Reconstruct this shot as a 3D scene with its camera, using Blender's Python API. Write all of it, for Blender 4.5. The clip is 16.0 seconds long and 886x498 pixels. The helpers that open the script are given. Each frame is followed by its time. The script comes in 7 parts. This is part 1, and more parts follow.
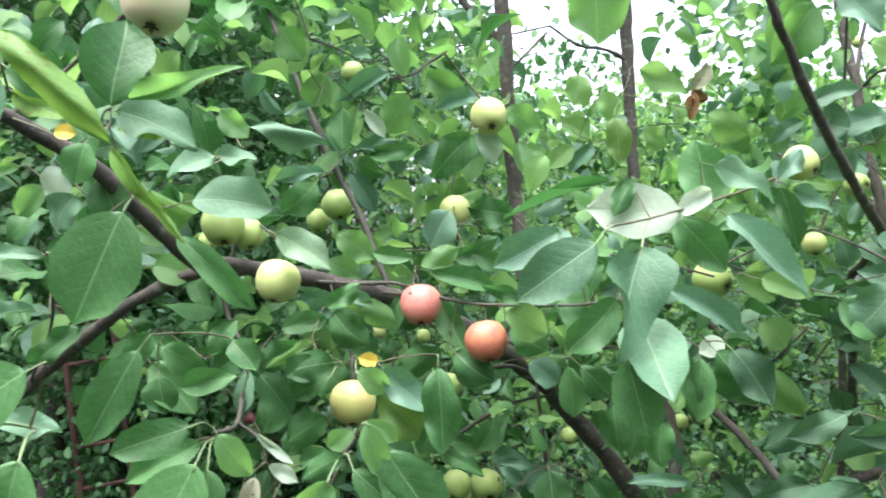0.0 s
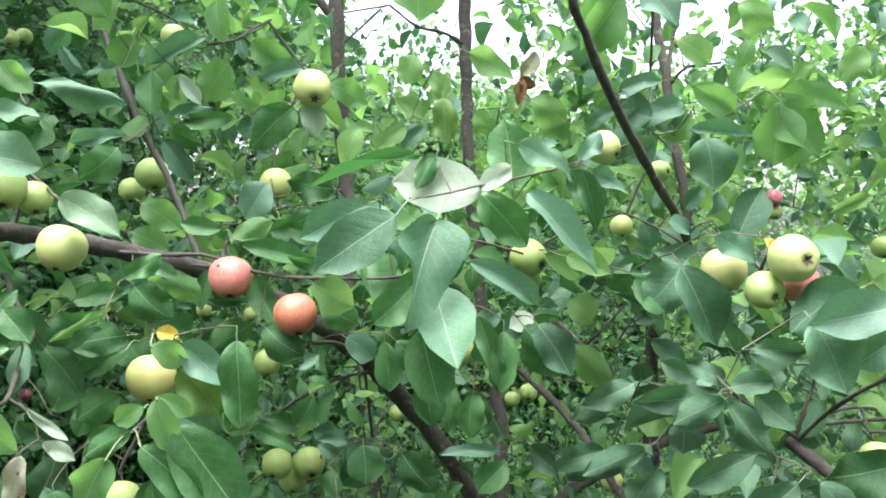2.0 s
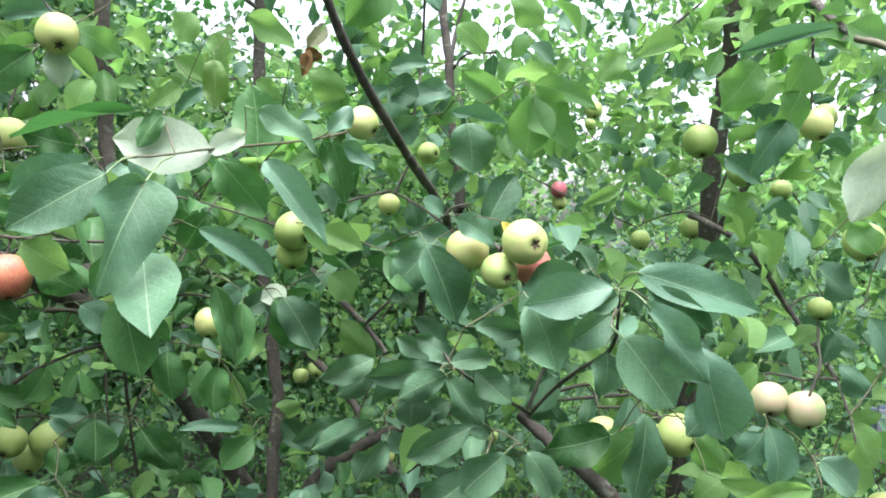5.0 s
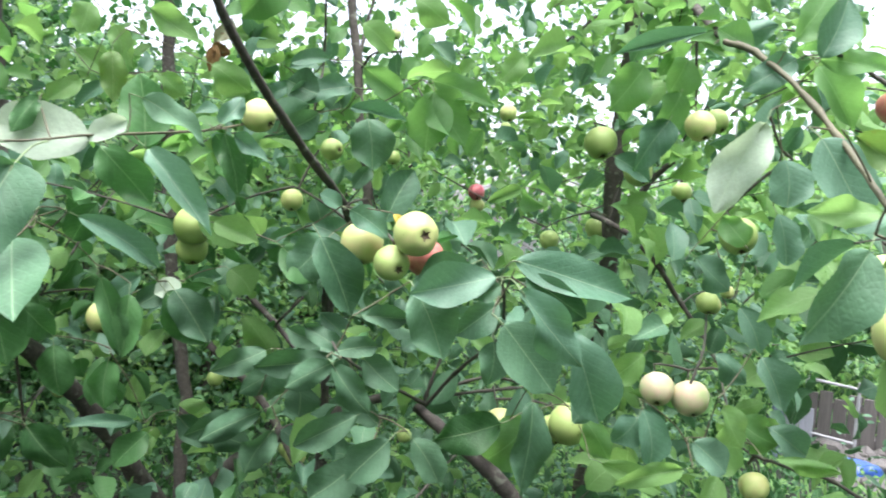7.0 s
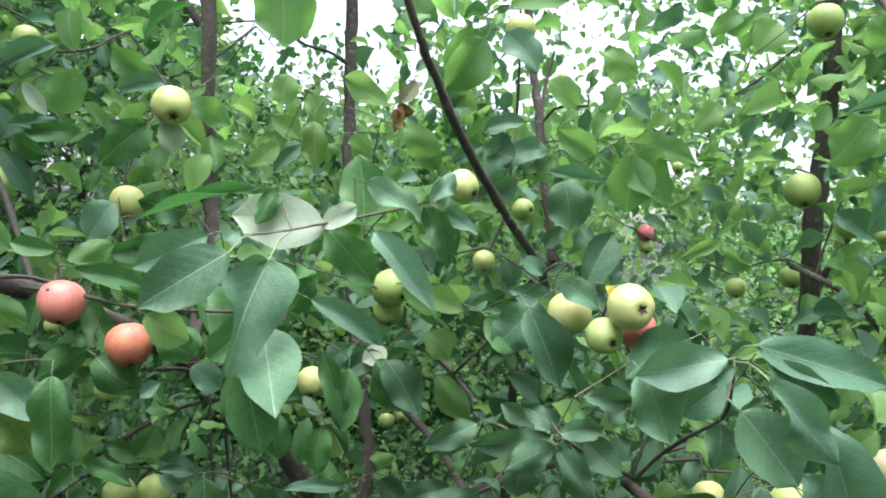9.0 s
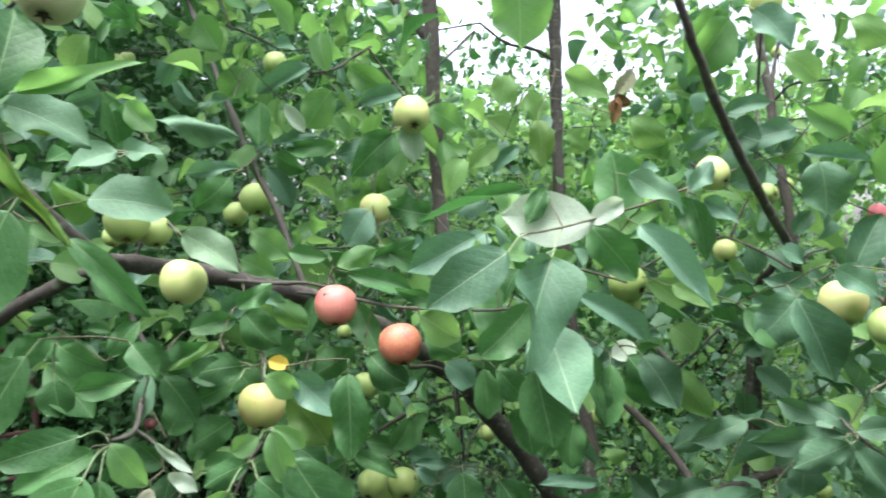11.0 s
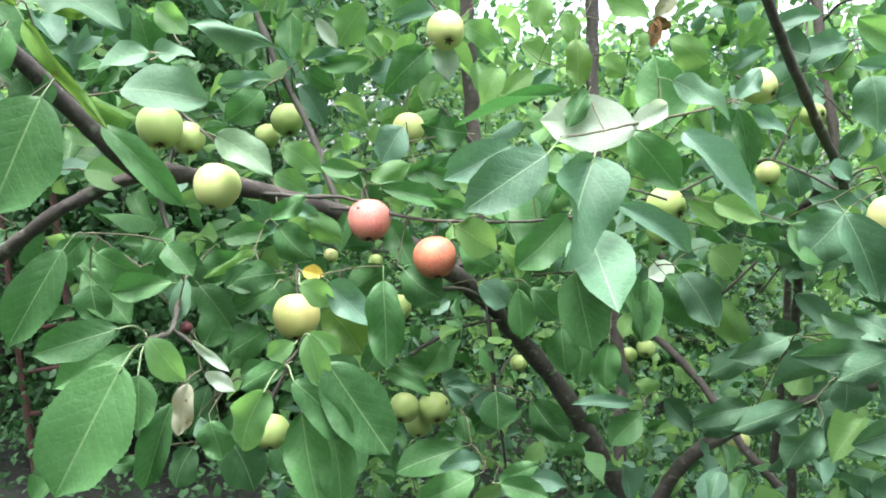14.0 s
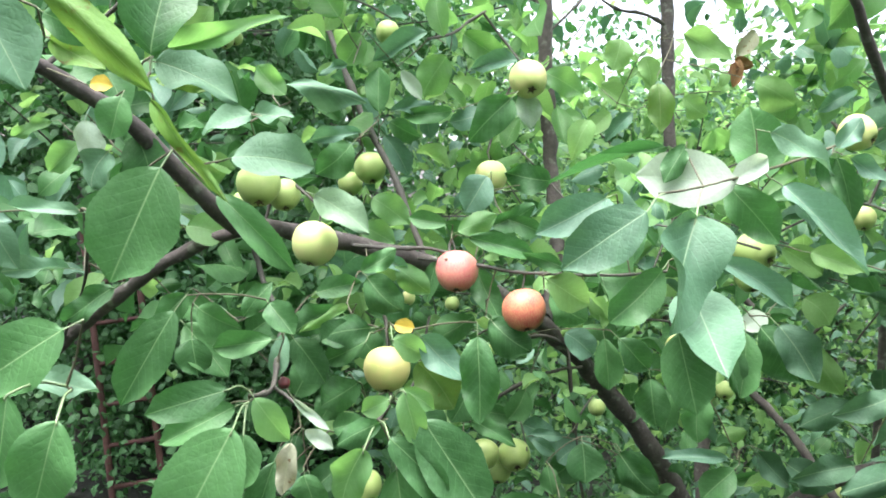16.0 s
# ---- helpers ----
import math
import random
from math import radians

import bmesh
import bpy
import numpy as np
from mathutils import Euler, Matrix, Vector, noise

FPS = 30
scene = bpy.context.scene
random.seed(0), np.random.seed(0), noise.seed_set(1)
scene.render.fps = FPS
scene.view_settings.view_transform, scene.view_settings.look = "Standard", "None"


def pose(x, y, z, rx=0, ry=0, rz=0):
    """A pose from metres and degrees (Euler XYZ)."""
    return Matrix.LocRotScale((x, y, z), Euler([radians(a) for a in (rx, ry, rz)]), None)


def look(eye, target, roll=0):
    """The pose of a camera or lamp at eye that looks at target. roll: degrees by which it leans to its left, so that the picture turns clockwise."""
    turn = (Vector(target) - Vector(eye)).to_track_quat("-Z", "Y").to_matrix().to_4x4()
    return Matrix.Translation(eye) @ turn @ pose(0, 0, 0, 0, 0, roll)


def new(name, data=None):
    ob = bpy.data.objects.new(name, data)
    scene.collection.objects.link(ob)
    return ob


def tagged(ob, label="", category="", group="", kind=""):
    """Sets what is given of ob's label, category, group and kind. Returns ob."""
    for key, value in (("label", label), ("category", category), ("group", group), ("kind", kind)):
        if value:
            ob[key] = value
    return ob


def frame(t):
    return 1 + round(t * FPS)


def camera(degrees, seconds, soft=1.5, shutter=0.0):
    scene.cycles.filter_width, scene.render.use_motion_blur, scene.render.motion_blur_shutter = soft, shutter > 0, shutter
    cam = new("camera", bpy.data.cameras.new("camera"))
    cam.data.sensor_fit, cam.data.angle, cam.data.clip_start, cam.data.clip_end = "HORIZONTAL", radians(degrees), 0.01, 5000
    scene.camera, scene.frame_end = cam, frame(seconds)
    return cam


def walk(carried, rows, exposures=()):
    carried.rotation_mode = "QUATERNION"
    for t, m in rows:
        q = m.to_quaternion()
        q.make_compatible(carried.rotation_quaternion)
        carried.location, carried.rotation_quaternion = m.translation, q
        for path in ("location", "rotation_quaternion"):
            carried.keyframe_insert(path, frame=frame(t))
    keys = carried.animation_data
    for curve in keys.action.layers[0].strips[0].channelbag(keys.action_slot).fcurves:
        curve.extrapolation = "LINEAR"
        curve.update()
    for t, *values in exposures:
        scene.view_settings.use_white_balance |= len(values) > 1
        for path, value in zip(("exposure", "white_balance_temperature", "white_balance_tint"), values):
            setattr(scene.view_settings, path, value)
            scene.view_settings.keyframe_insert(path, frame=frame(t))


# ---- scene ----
cam = camera(59.0, 16.0, soft=1.8, shutter=0.25)
METRES, EYE, TILT, LEAN, TURN = 0.75, 1.55, 0.0, 0.0, 0.0
PATH = [
    (0, (0.051, -0.009, 1.569), (-0.026, 1.989, 1.549), 0.0),
    (0.5, (0.086, -0.013, 1.555), (0.186, 1.984, 1.527), 1.4),
    (1, (0.097, -0.014, 1.553), (0.322, 1.973, 1.51), 1.5),
    (1.5, (0.098, -0.015, 1.552), (0.364, 1.967, 1.499), 1.2),
    (2, (0.114, -0.008, 1.554), (0.4, 1.97, 1.499), 1.3),
    (2.5, (0.132, -0.009, 1.545), (0.471, 1.961, 1.479), 1.9),
    (3, (0.168, -0.014, 1.54), (0.601, 1.937, 1.46), 2.3),
    (3.5, (0.2, -0.014, 1.543), (0.748, 1.907, 1.451), 2.7),
    (4, (0.22, -0.016, 1.541), (0.874, 1.872, 1.45), 3.6),
    (4.2, (0.226, -0.017, 1.545), (0.915, 1.859, 1.455), 4.2),
    (6.3, (0.217, -0.038, 1.553), (0.958, 1.818, 1.479), 5.1),
    (6.5, (0.227, -0.04, 1.547), (0.976, 1.813, 1.487), 5.5),
    (7, (0.27, -0.064, 1.536), (1.146, 1.733, 1.482), 5.0),
    (7.5, (0.303, -0.067, 1.567), (1.287, 1.673, 1.501), 4.6),
    (8, (0.263, -0.042, 1.604), (1.101, 1.774, 1.59), 3.7),
    (8.5, (0.213, -0.028, 1.603), (0.868, 1.862, 1.598), 4.7),
    (8.7, (0.197, -0.018, 1.596), (0.796, 1.89, 1.588), 4.6),
    (10.8, (0.099, -0.001, 1.584), (0.292, 1.99, 1.54), 1.0),
    (11, (0.073, 0.002, 1.587), (0.169, 1.999, 1.542), 1.4),
    (11.5, (0.054, 0.018, 1.554), (0.023, 2.017, 1.477), 1.3),
    (12, (0.053, 0.028, 1.533), (0.025, 2.023, 1.385), 1.8),
    (12.5, (0.053, 0.03, 1.526), (0.039, 2.022, 1.345), 1.5),
    (13, (0.057, 0.028, 1.526), (0.041, 2.018, 1.328), 1.5),
    (13.5, (0.059, 0.019, 1.533), (0.057, 2.009, 1.339), 1.8),
    (14, (0.065, 0.018, 1.535), (0.093, 2.01, 1.361), 1.6),
    (14.5, (0.052, 0.025, 1.543), (0.099, 2.019, 1.399), 1.8),
    (15, (0.035, 0.027, 1.552), (0.02, 2.022, 1.422), 1.2),
    (15.5, (0.028, 0.012, 1.56), (-0.056, 2.007, 1.454), 0.6),
    (16, (0.026, 0.019, 1.564), (-0.103, 2.012, 1.463), 1.2),
]
EXPOSURES = [(0.0, 2.42, 6300, 16), (1.5, 2.4, 6300, 16), (3.0, 2.44, 6300, 16), (4.0, 2.37, 6300, 16), (6.5, 2.22, 6300, 16), (7.5, 2.19, 6300, 16), (8.5, 1.97, 6300, 16), (11.0, 2.2, 6300, 16), (12.5, 2.43, 6300, 16), (14.5, 2.62, 6300, 16), (16.0, 2.64, 6300, 16)]
walk(cam, [(t, look(eye, target, roll)) for t, eye, target, roll in PATH], EXPOSURES)

# ---- light ----
sky_world = bpy.data.worlds.new("overcast_sky")
scene.world = sky_world
sky_world.use_nodes = True
wn = sky_world.node_tree.nodes
wn.clear()
sky_tex = wn.new("ShaderNodeTexSky")
sky_tex.sky_type, sky_tex.sun_disc = "NISHITA", False
sky_tex.sun_elevation, sky_tex.sun_rotation = radians(76), radians(216)
sky_tex.air_density, sky_tex.dust_density, sky_tex.ozone_density = 1.0, 5.0, 1.0
grey_sky = wn.new("ShaderNodeHueSaturation")
grey_sky.inputs["Saturation"].default_value = 0.45
wbg = wn.new("ShaderNodeBackground")
wbg.inputs["Strength"].default_value = 0.15
wout = wn.new("ShaderNodeOutputWorld")
sky_world.node_tree.links.new(sky_tex.outputs[0], grey_sky.inputs["Color"])
sky_world.node_tree.links.new(grey_sky.outputs[0], wbg.inputs[0])
sky_world.node_tree.links.new(wbg.outputs[0], wout.inputs[0])

sun_data = bpy.data.lights.new("sun", "SUN")
sun_data.energy, sun_data.angle, sun_data.color = 1.5, radians(70), (1.0, 0.97, 0.97)
sun = new("sun", sun_data)
sun.matrix_world = look((-0.8, -1.1, 5.5), (0, 0, 0))


# ---- materials ----
def material(name):
    m = bpy.data.materials.new(name)
    m.use_nodes = True
    m.node_tree.nodes.clear()
    return m, m.node_tree.nodes, m.node_tree.links


def math_node(n, l, op, a, b=None, clamp=False):
    k = n.new("ShaderNodeMath")
    k.operation, k.use_clamp = op, clamp
    for i, v in enumerate((a, b)):
        if v is None:
            continue
        if isinstance(v, (int, float)):
            k.inputs[i].default_value = v
        else:
            l.new(v, k.inputs[i])
    return k.outputs[0]


def ramp(n, l, fac, *stops):
    k = n.new("ShaderNodeValToRGB")
    while len(k.color_ramp.elements) < len(stops):
        k.color_ramp.elements.new(0.5)
    for e, (p, c) in zip(k.color_ramp.elements, stops):
        e.position, e.color = p, (*c, 1)
    l.new(fac, k.inputs[0])
    return k.outputs[0]


def mix(n, l, fac, a, b, blend="MIX"):
    k = n.new("ShaderNodeMix")
    k.data_type, k.blend_type = "RGBA", blend
    for s, v in ((k.inputs["Factor"], fac), (k.inputs[6], a), (k.inputs[7], b)):
        if isinstance(v, (int, float)):
            s.default_value = v
        elif isinstance(v, tuple):
            s.default_value = (*v, 1)
        else:
            l.new(v, s)
    return k.outputs[2]


def noise_tex(n, l, scale, detail=4.0, vector=None, rough=0.55):
    k = n.new("ShaderNodeTexNoise")
    k.inputs["Scale"].default_value, k.inputs["Detail"].default_value = scale, detail
    k.inputs["Roughness"].default_value = rough
    if vector is not None:
        l.new(vector, k.inputs["Vector"])
    return k.outputs[0]


def leaf_material(name, dark, light, thru, rough=0.45, part_thru=0.35, vein=1.7, spots=0.0):
    """A leaf blade: paler midrib and side veins, mottling, light that comes through."""
    m, n, l = material(name)
    uv = n.new("ShaderNodeUVMap")
    uv.uv_map = "blade"
    sep = n.new("ShaderNodeSeparateXYZ")
    l.new(uv.outputs[0], sep.inputs[0])
    across = math_node(n, l, "ABSOLUTE", math_node(n, l, "SUBTRACT", sep.outputs[0], 0.5))
    along = sep.outputs[1]
    rib = math_node(n, l, "SUBTRACT", 1.0, math_node(n, l, "DIVIDE", across, 0.017), True)
    wander = noise_tex(n, l, 26.0, 2.0, n.new("ShaderNodeNewGeometry").outputs["Position"])
    slant = math_node(n, l, "SUBTRACT", math_node(n, l, "ADD", along, math_node(n, l, "MULTIPLY", wander, 0.07)), math_node(n, l, "MULTIPLY", across, 0.6))
    side = math_node(n, l, "FRACT", math_node(n, l, "MULTIPLY", slant, 8.0))
    side = math_node(n, l, "ABSOLUTE", math_node(n, l, "SUBTRACT", side, 0.5))
    swell = math_node(n, l, "SQRT", side)
    side = math_node(n, l, "SUBTRACT", 1.0, math_node(n, l, "DIVIDE", side, 0.08), True)
    side = math_node(n, l, "MULTIPLY", side, math_node(n, l, "SUBTRACT", 1.0, math_node(n, l, "MULTIPLY", across, 1.7), True))
    veins = math_node(n, l, "MAXIMUM", rib, math_node(n, l, "MULTIPLY", side, 0.34))
    geo, info = n.new("ShaderNodeNewGeometry"), n.new("ShaderNodeObjectInfo")
    rand = math_node(n, l, "FRACT", math_node(n, l, "ADD", geo.outputs["Random Per Island"], math_node(n, l, "MULTIPLY", info.outputs["Random"], 3.7)))
    mottle = noise_tex(n, l, 55.0, 3.0, geo.outputs["Position"])
    broad = noise_tex(n, l, 14.0, 2.0, geo.outputs["Position"])
    fac = math_node(n, l, "ADD", math_node(n, l, "MULTIPLY", rand, 0.6), math_node(n, l, "MULTIPLY", math_node(n, l, "ADD", mottle, broad), 0.4), True)
    fac = math_node(n, l, "MULTIPLY", math_node(n, l, "SUBTRACT", fac, 0.2), 1.25, True)
    col = mix(n, l, fac, dark, light)
    pale = tuple(min(0.8, c * vein + 0.02) for c in light)
    col = mix(n, l, math_node(n, l, "MULTIPLY", side, 0.30), col, pale)
    col = mix(n, l, math_node(n, l, "MULTIPLY", rib, 0.78), col, tuple(0.5 * c + 0.5 * q for c, q in zip(pale, (0.34, 0.44, 0.24))))
    if spots:
        spot = noise_tex(n, l, 120.0, 2.0, geo.outputs["Position"])
        spot = math_node(n, l, "MULTIPLY", math_node(n, l, "SUBTRACT", spot, 0.62), 14.0, True)
        col = mix(n, l, math_node(n, l, "MULTIPLY", spot, spots), col, (0.12, 0.055, 0.02))
    dust = noise_tex(n, l, 34.0, 4.0, geo.outputs["Position"], 0.7)
    dust = math_node(n, l, "MULTIPLY", math_node(n, l, "SUBTRACT", dust, 0.47), 2.2, True)
    col = mix(n, l, math_node(n, l, "MULTIPLY", dust, 0.46), col, tuple(0.55 * c + 0.45 * q for c, q in zip(pale, (0.15, 0.27, 0.165))))
    grain = noise_tex(n, l, 200.0, 3.0, geo.outputs["Position"], 0.7)
    grey = n.new("ShaderNodeHueSaturation")
    l.new(col, grey.inputs["Color"])
    l.new(math_node(n, l, "ADD", 0.76, math_node(n, l, "MULTIPLY", grain, 0.50)), grey.inputs["Value"])
    col = grey.outputs[0]
    bump = n.new("ShaderNodeBump")
    bump.inputs["Strength"].default_value, bump.inputs["Distance"].default_value = 0.38, 0.0010
    net = n.new("ShaderNodeTexVoronoi")
    net.feature = "DISTANCE_TO_EDGE"
    net.inputs["Scale"].default_value = 170.0
    l.new(geo.outputs["Position"], net.inputs["Vector"])
    cells = math_node(n, l, "MULTIPLY", math_node(n, l, "MINIMUM", net.outputs[0], 0.25), 1.6)
    puff = noise_tex(n, l, 90.0, 3.0, geo.outputs["Position"])
    relief = math_node(n, l, "ADD", math_node(n, l, "MULTIPLY", puff, 0.9), math_node(n, l, "ADD", cells, math_node(n, l, "MULTIPLY", swell, 0.35)))
    l.new(math_node(n, l, "SUBTRACT", relief, math_node(n, l, "MULTIPLY", veins, 0.9)), bump.inputs["Height"])
    face = n.new("ShaderNodeBsdfPrincipled")
    l.new(col, face.inputs["Base Color"])
    l.new(bump.outputs[0], face.inputs["Normal"])
    rgh = math_node(n, l, "ADD", rough - 0.08, math_node(n, l, "MULTIPLY", broad, 0.16))
    l.new(rgh, face.inputs["Roughness"])
    face.inputs["Specular IOR Level"].default_value = 0.32
    glow = n.new("ShaderNodeBsdfTranslucent")
    l.new(mix(n, l, 0.35, thru, col), glow.inputs["Color"])
    both = n.new("ShaderNodeMixShader")
    both.inputs[0].default_value = part_thru
    l.new(face.outputs[0], both.inputs[1])
    l.new(glow.outputs[0], both.inputs[2])
    out = n.new("ShaderNodeOutputMaterial")
    l.new(both.outputs[0], out.inputs[0])
    return m


LEAF = leaf_material("apple_leaf", (0.017, 0.063, 0.020), (0.071, 0.184, 0.061), (0.10, 0.36, 0.07), 0.50, 0.20)
GREYLEAF = leaf_material("grey_green_apple_leaf", (0.027, 0.080, 0.043), (0.088, 0.190, 0.106), (0.13, 0.34, 0.09), 0.55, 0.20)
# Darker grey-green, painting in the shade of the crown overhead.
SHADED_GREY = leaf_material("shaded_grey_green_leaf", (0.020, 0.060, 0.031), (0.054, 0.122, 0.064), (0.09, 0.27, 0.07), 0.66, 0.18, 1.15)
# Darker copy of the leaf: shade put into its colour.
SHADED = leaf_material("shaded_green_leaf", (0.015, 0.060, 0.019), (0.045, 0.128, 0.042), (0.08, 0.30, 0.05), 0.62, 0.20)
# Lighter copy of the leaf, with light from behind put into its colour.
LIT = leaf_material("lit_green_leaf", (0.056, 0.146, 0.049), (0.112, 0.238, 0.088), (0.27, 0.58, 0.12), 0.55, 0.50)
# Lighter, bluer copy of the leaf: sky sheen put into its colour.
SHEEN = leaf_material("sky_sheen_apple_leaf", (0.052, 0.134, 0.079), (0.112, 0.214, 0.146), (0.12, 0.34, 0.10), 0.48, 0.25)
# Yellow-green and lighter: backlight put into the leaf colour.
BRIGHT = leaf_material("lit_yellow_green_leaf", (0.092, 0.210, 0.058), (0.174, 0.320, 0.116), (0.34, 0.62, 0.15), 0.56, 0.48)
# A paler, bluer green than the plain leaf.
PALE = leaf_material("pale_bluish_leaf", (0.068, 0.160, 0.086), (0.122, 0.232, 0.140), (0.16, 0.36, 0.14), 0.60, 0.22, 1.4)
SPOTTED = leaf_material("spotted_yellow_green_leaf", (0.085, 0.190, 0.034), (0.125, 0.248, 0.055), (0.22, 0.42, 0.05), 0.55, 0.30, 1.4, 0.8)
SILVERY = leaf_material("silvery_green_leaf", (0.115, 0.215, 0.120), (0.195, 0.300, 0.185), (0.22, 0.42, 0.15), 0.62, 0.25, 1.3)
UNDER = leaf_material("downy_leaf_underside", (0.315, 0.415, 0.310), (0.435, 0.540, 0.425), (0.36, 0.48, 0.26), 0.8, 0.38, 1.15)
OLIVE = leaf_material("olive_apple_leaf", (0.070, 0.145, 0.040), (0.110, 0.205, 0.060), (0.20, 0.38, 0.05), 0.5, 0.35, 1.5, 0.4)
WITHERED = leaf_material("withered_leaf", (0.190, 0.205, 0.125), (0.330, 0.345, 0.240), (0.35, 0.28, 0.10), 0.75, 0.25, 1.1, 0.9)
GOLD = leaf_material("yellowed_leaf", (0.560, 0.400, 0.050), (0.700, 0.540, 0.110), (0.7, 0.55, 0.10), 0.6, 0.3, 1.05, 0.3)
BROWN = leaf_material("dead_brown_leaf", (0.090, 0.045, 0.018), (0.220, 0.120, 0.050), (0.25, 0.12, 0.03), 0.8, 0.2, 1.2, 0.3)


def simple_material(name, dark, light, scale, rough, bump_strength=0.5, stretch=(1, 1, 1), metal=0.0, flecks=None, distance=0.004):
    m, n, l = material(name)
    co = n.new("ShaderNodeTexCoord")
    mp = n.new("ShaderNodeMapping")
    mp.inputs["Scale"].default_value = stretch
    l.new(co.outputs["Object"], mp.inputs[0])
    fine = noise_tex(n, l, scale, 6.0, mp.outputs[0], 0.65)
    broad = noise_tex(n, l, scale * 0.13, 3.0, mp.outputs[0])
    fac = math_node(n, l, "ADD", math_node(n, l, "MULTIPLY", fine, 0.6), math_node(n, l, "MULTIPLY", broad, 0.4))
    col = ramp(n, l, fac, (0.32, dark), (0.68, light))
    if flecks:
        fl = noise_tex(n, l, scale * 0.55, 2.0, mp.outputs[0])
        fl = math_node(n, l, "MULTIPLY", math_node(n, l, "SUBTRACT", fl, 0.6), 9.0, True)
        col = mix(n, l, fl, col, flecks)
    bump = n.new("ShaderNodeBump")
    bump.inputs["Strength"].default_value, bump.inputs["Distance"].default_value = bump_strength, distance
    l.new(fac, bump.inputs["Height"])
    b = n.new("ShaderNodeBsdfPrincipled")
    l.new(col, b.inputs["Base Color"])
    l.new(bump.outputs[0], b.inputs["Normal"])
    l.new(math_node(n, l, "ADD", rough - 0.1, math_node(n, l, "MULTIPLY", broad, 0.2)), b.inputs["Roughness"])
    b.inputs["Metallic"].default_value = metal
    out = n.new("ShaderNodeOutputMaterial")
    l.new(b.outputs[0], out.inputs[0])
    return m


BARK = simple_material("apple_bark", (0.030, 0.026, 0.023), (0.102, 0.090, 0.080), 90.0, 0.9, 1.0, flecks=(0.145, 0.155, 0.125))
TWIG = simple_material("twig_bark", (0.024, 0.024, 0.018), (0.072, 0.069, 0.052), 160.0, 0.7, 0.5)
SHOOT = simple_material("young_shoot_bark", (0.055, 0.058, 0.030), (0.110, 0.105, 0.060), 160.0, 0.65, 0.3)
STALK = simple_material("green_stalk", (0.120, 0.190, 0.085), (0.220, 0.300, 0.150), 120.0, 0.6, 0.2)
DRY = simple_material("dry_sepal", (0.035, 0.025, 0.016), (0.110, 0.080, 0.045), 200.0, 0.9, 0.4)
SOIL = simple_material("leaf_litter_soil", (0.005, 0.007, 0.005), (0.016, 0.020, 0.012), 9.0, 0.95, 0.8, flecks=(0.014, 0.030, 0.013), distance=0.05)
RUST = simple_material("rusty_paint", (0.050, 0.020, 0.017), (0.105, 0.045, 0.036), 40.0, 0.75, 0.4)
PANEL = simple_material("weathered_pale_board", (0.190, 0.200, 0.240), (0.300, 0.310, 0.370), 14.0, 0.7, 0.3, (4, 4, 0.4))
BLUEGREY = simple_material("bluish_weathered_board", (0.110, 0.150, 0.210), (0.200, 0.250, 0.330), 14.0, 0.7, 0.3, (4, 4, 0.4))
BOARD = simple_material("grey_fence_board", (0.055, 0.050, 0.050), (0.130, 0.122, 0.118), 18.0, 0.85, 0.5, (6, 6, 0.3))
PIPE = simple_material("white_painted_pipe", (0.200, 0.208, 0.220), (0.320, 0.330, 0.345), 30.0, 0.5, 0.2)
BLUE = simple_material("blue_plastic", (0.014, 0.055, 0.230), (0.030, 0.090, 0.320), 20.0, 0.4, 0.1)
STONE = simple_material("grey_stone", (0.055, 0.053, 0.050), (0.140, 0.135, 0.128), 6.0, 0.9, 0.7)
SHEET = simple_material("pale_grey_sheet", (0.130, 0.133, 0.140), (0.200, 0.204, 0.212), 12.0, 0.6, 0.3)


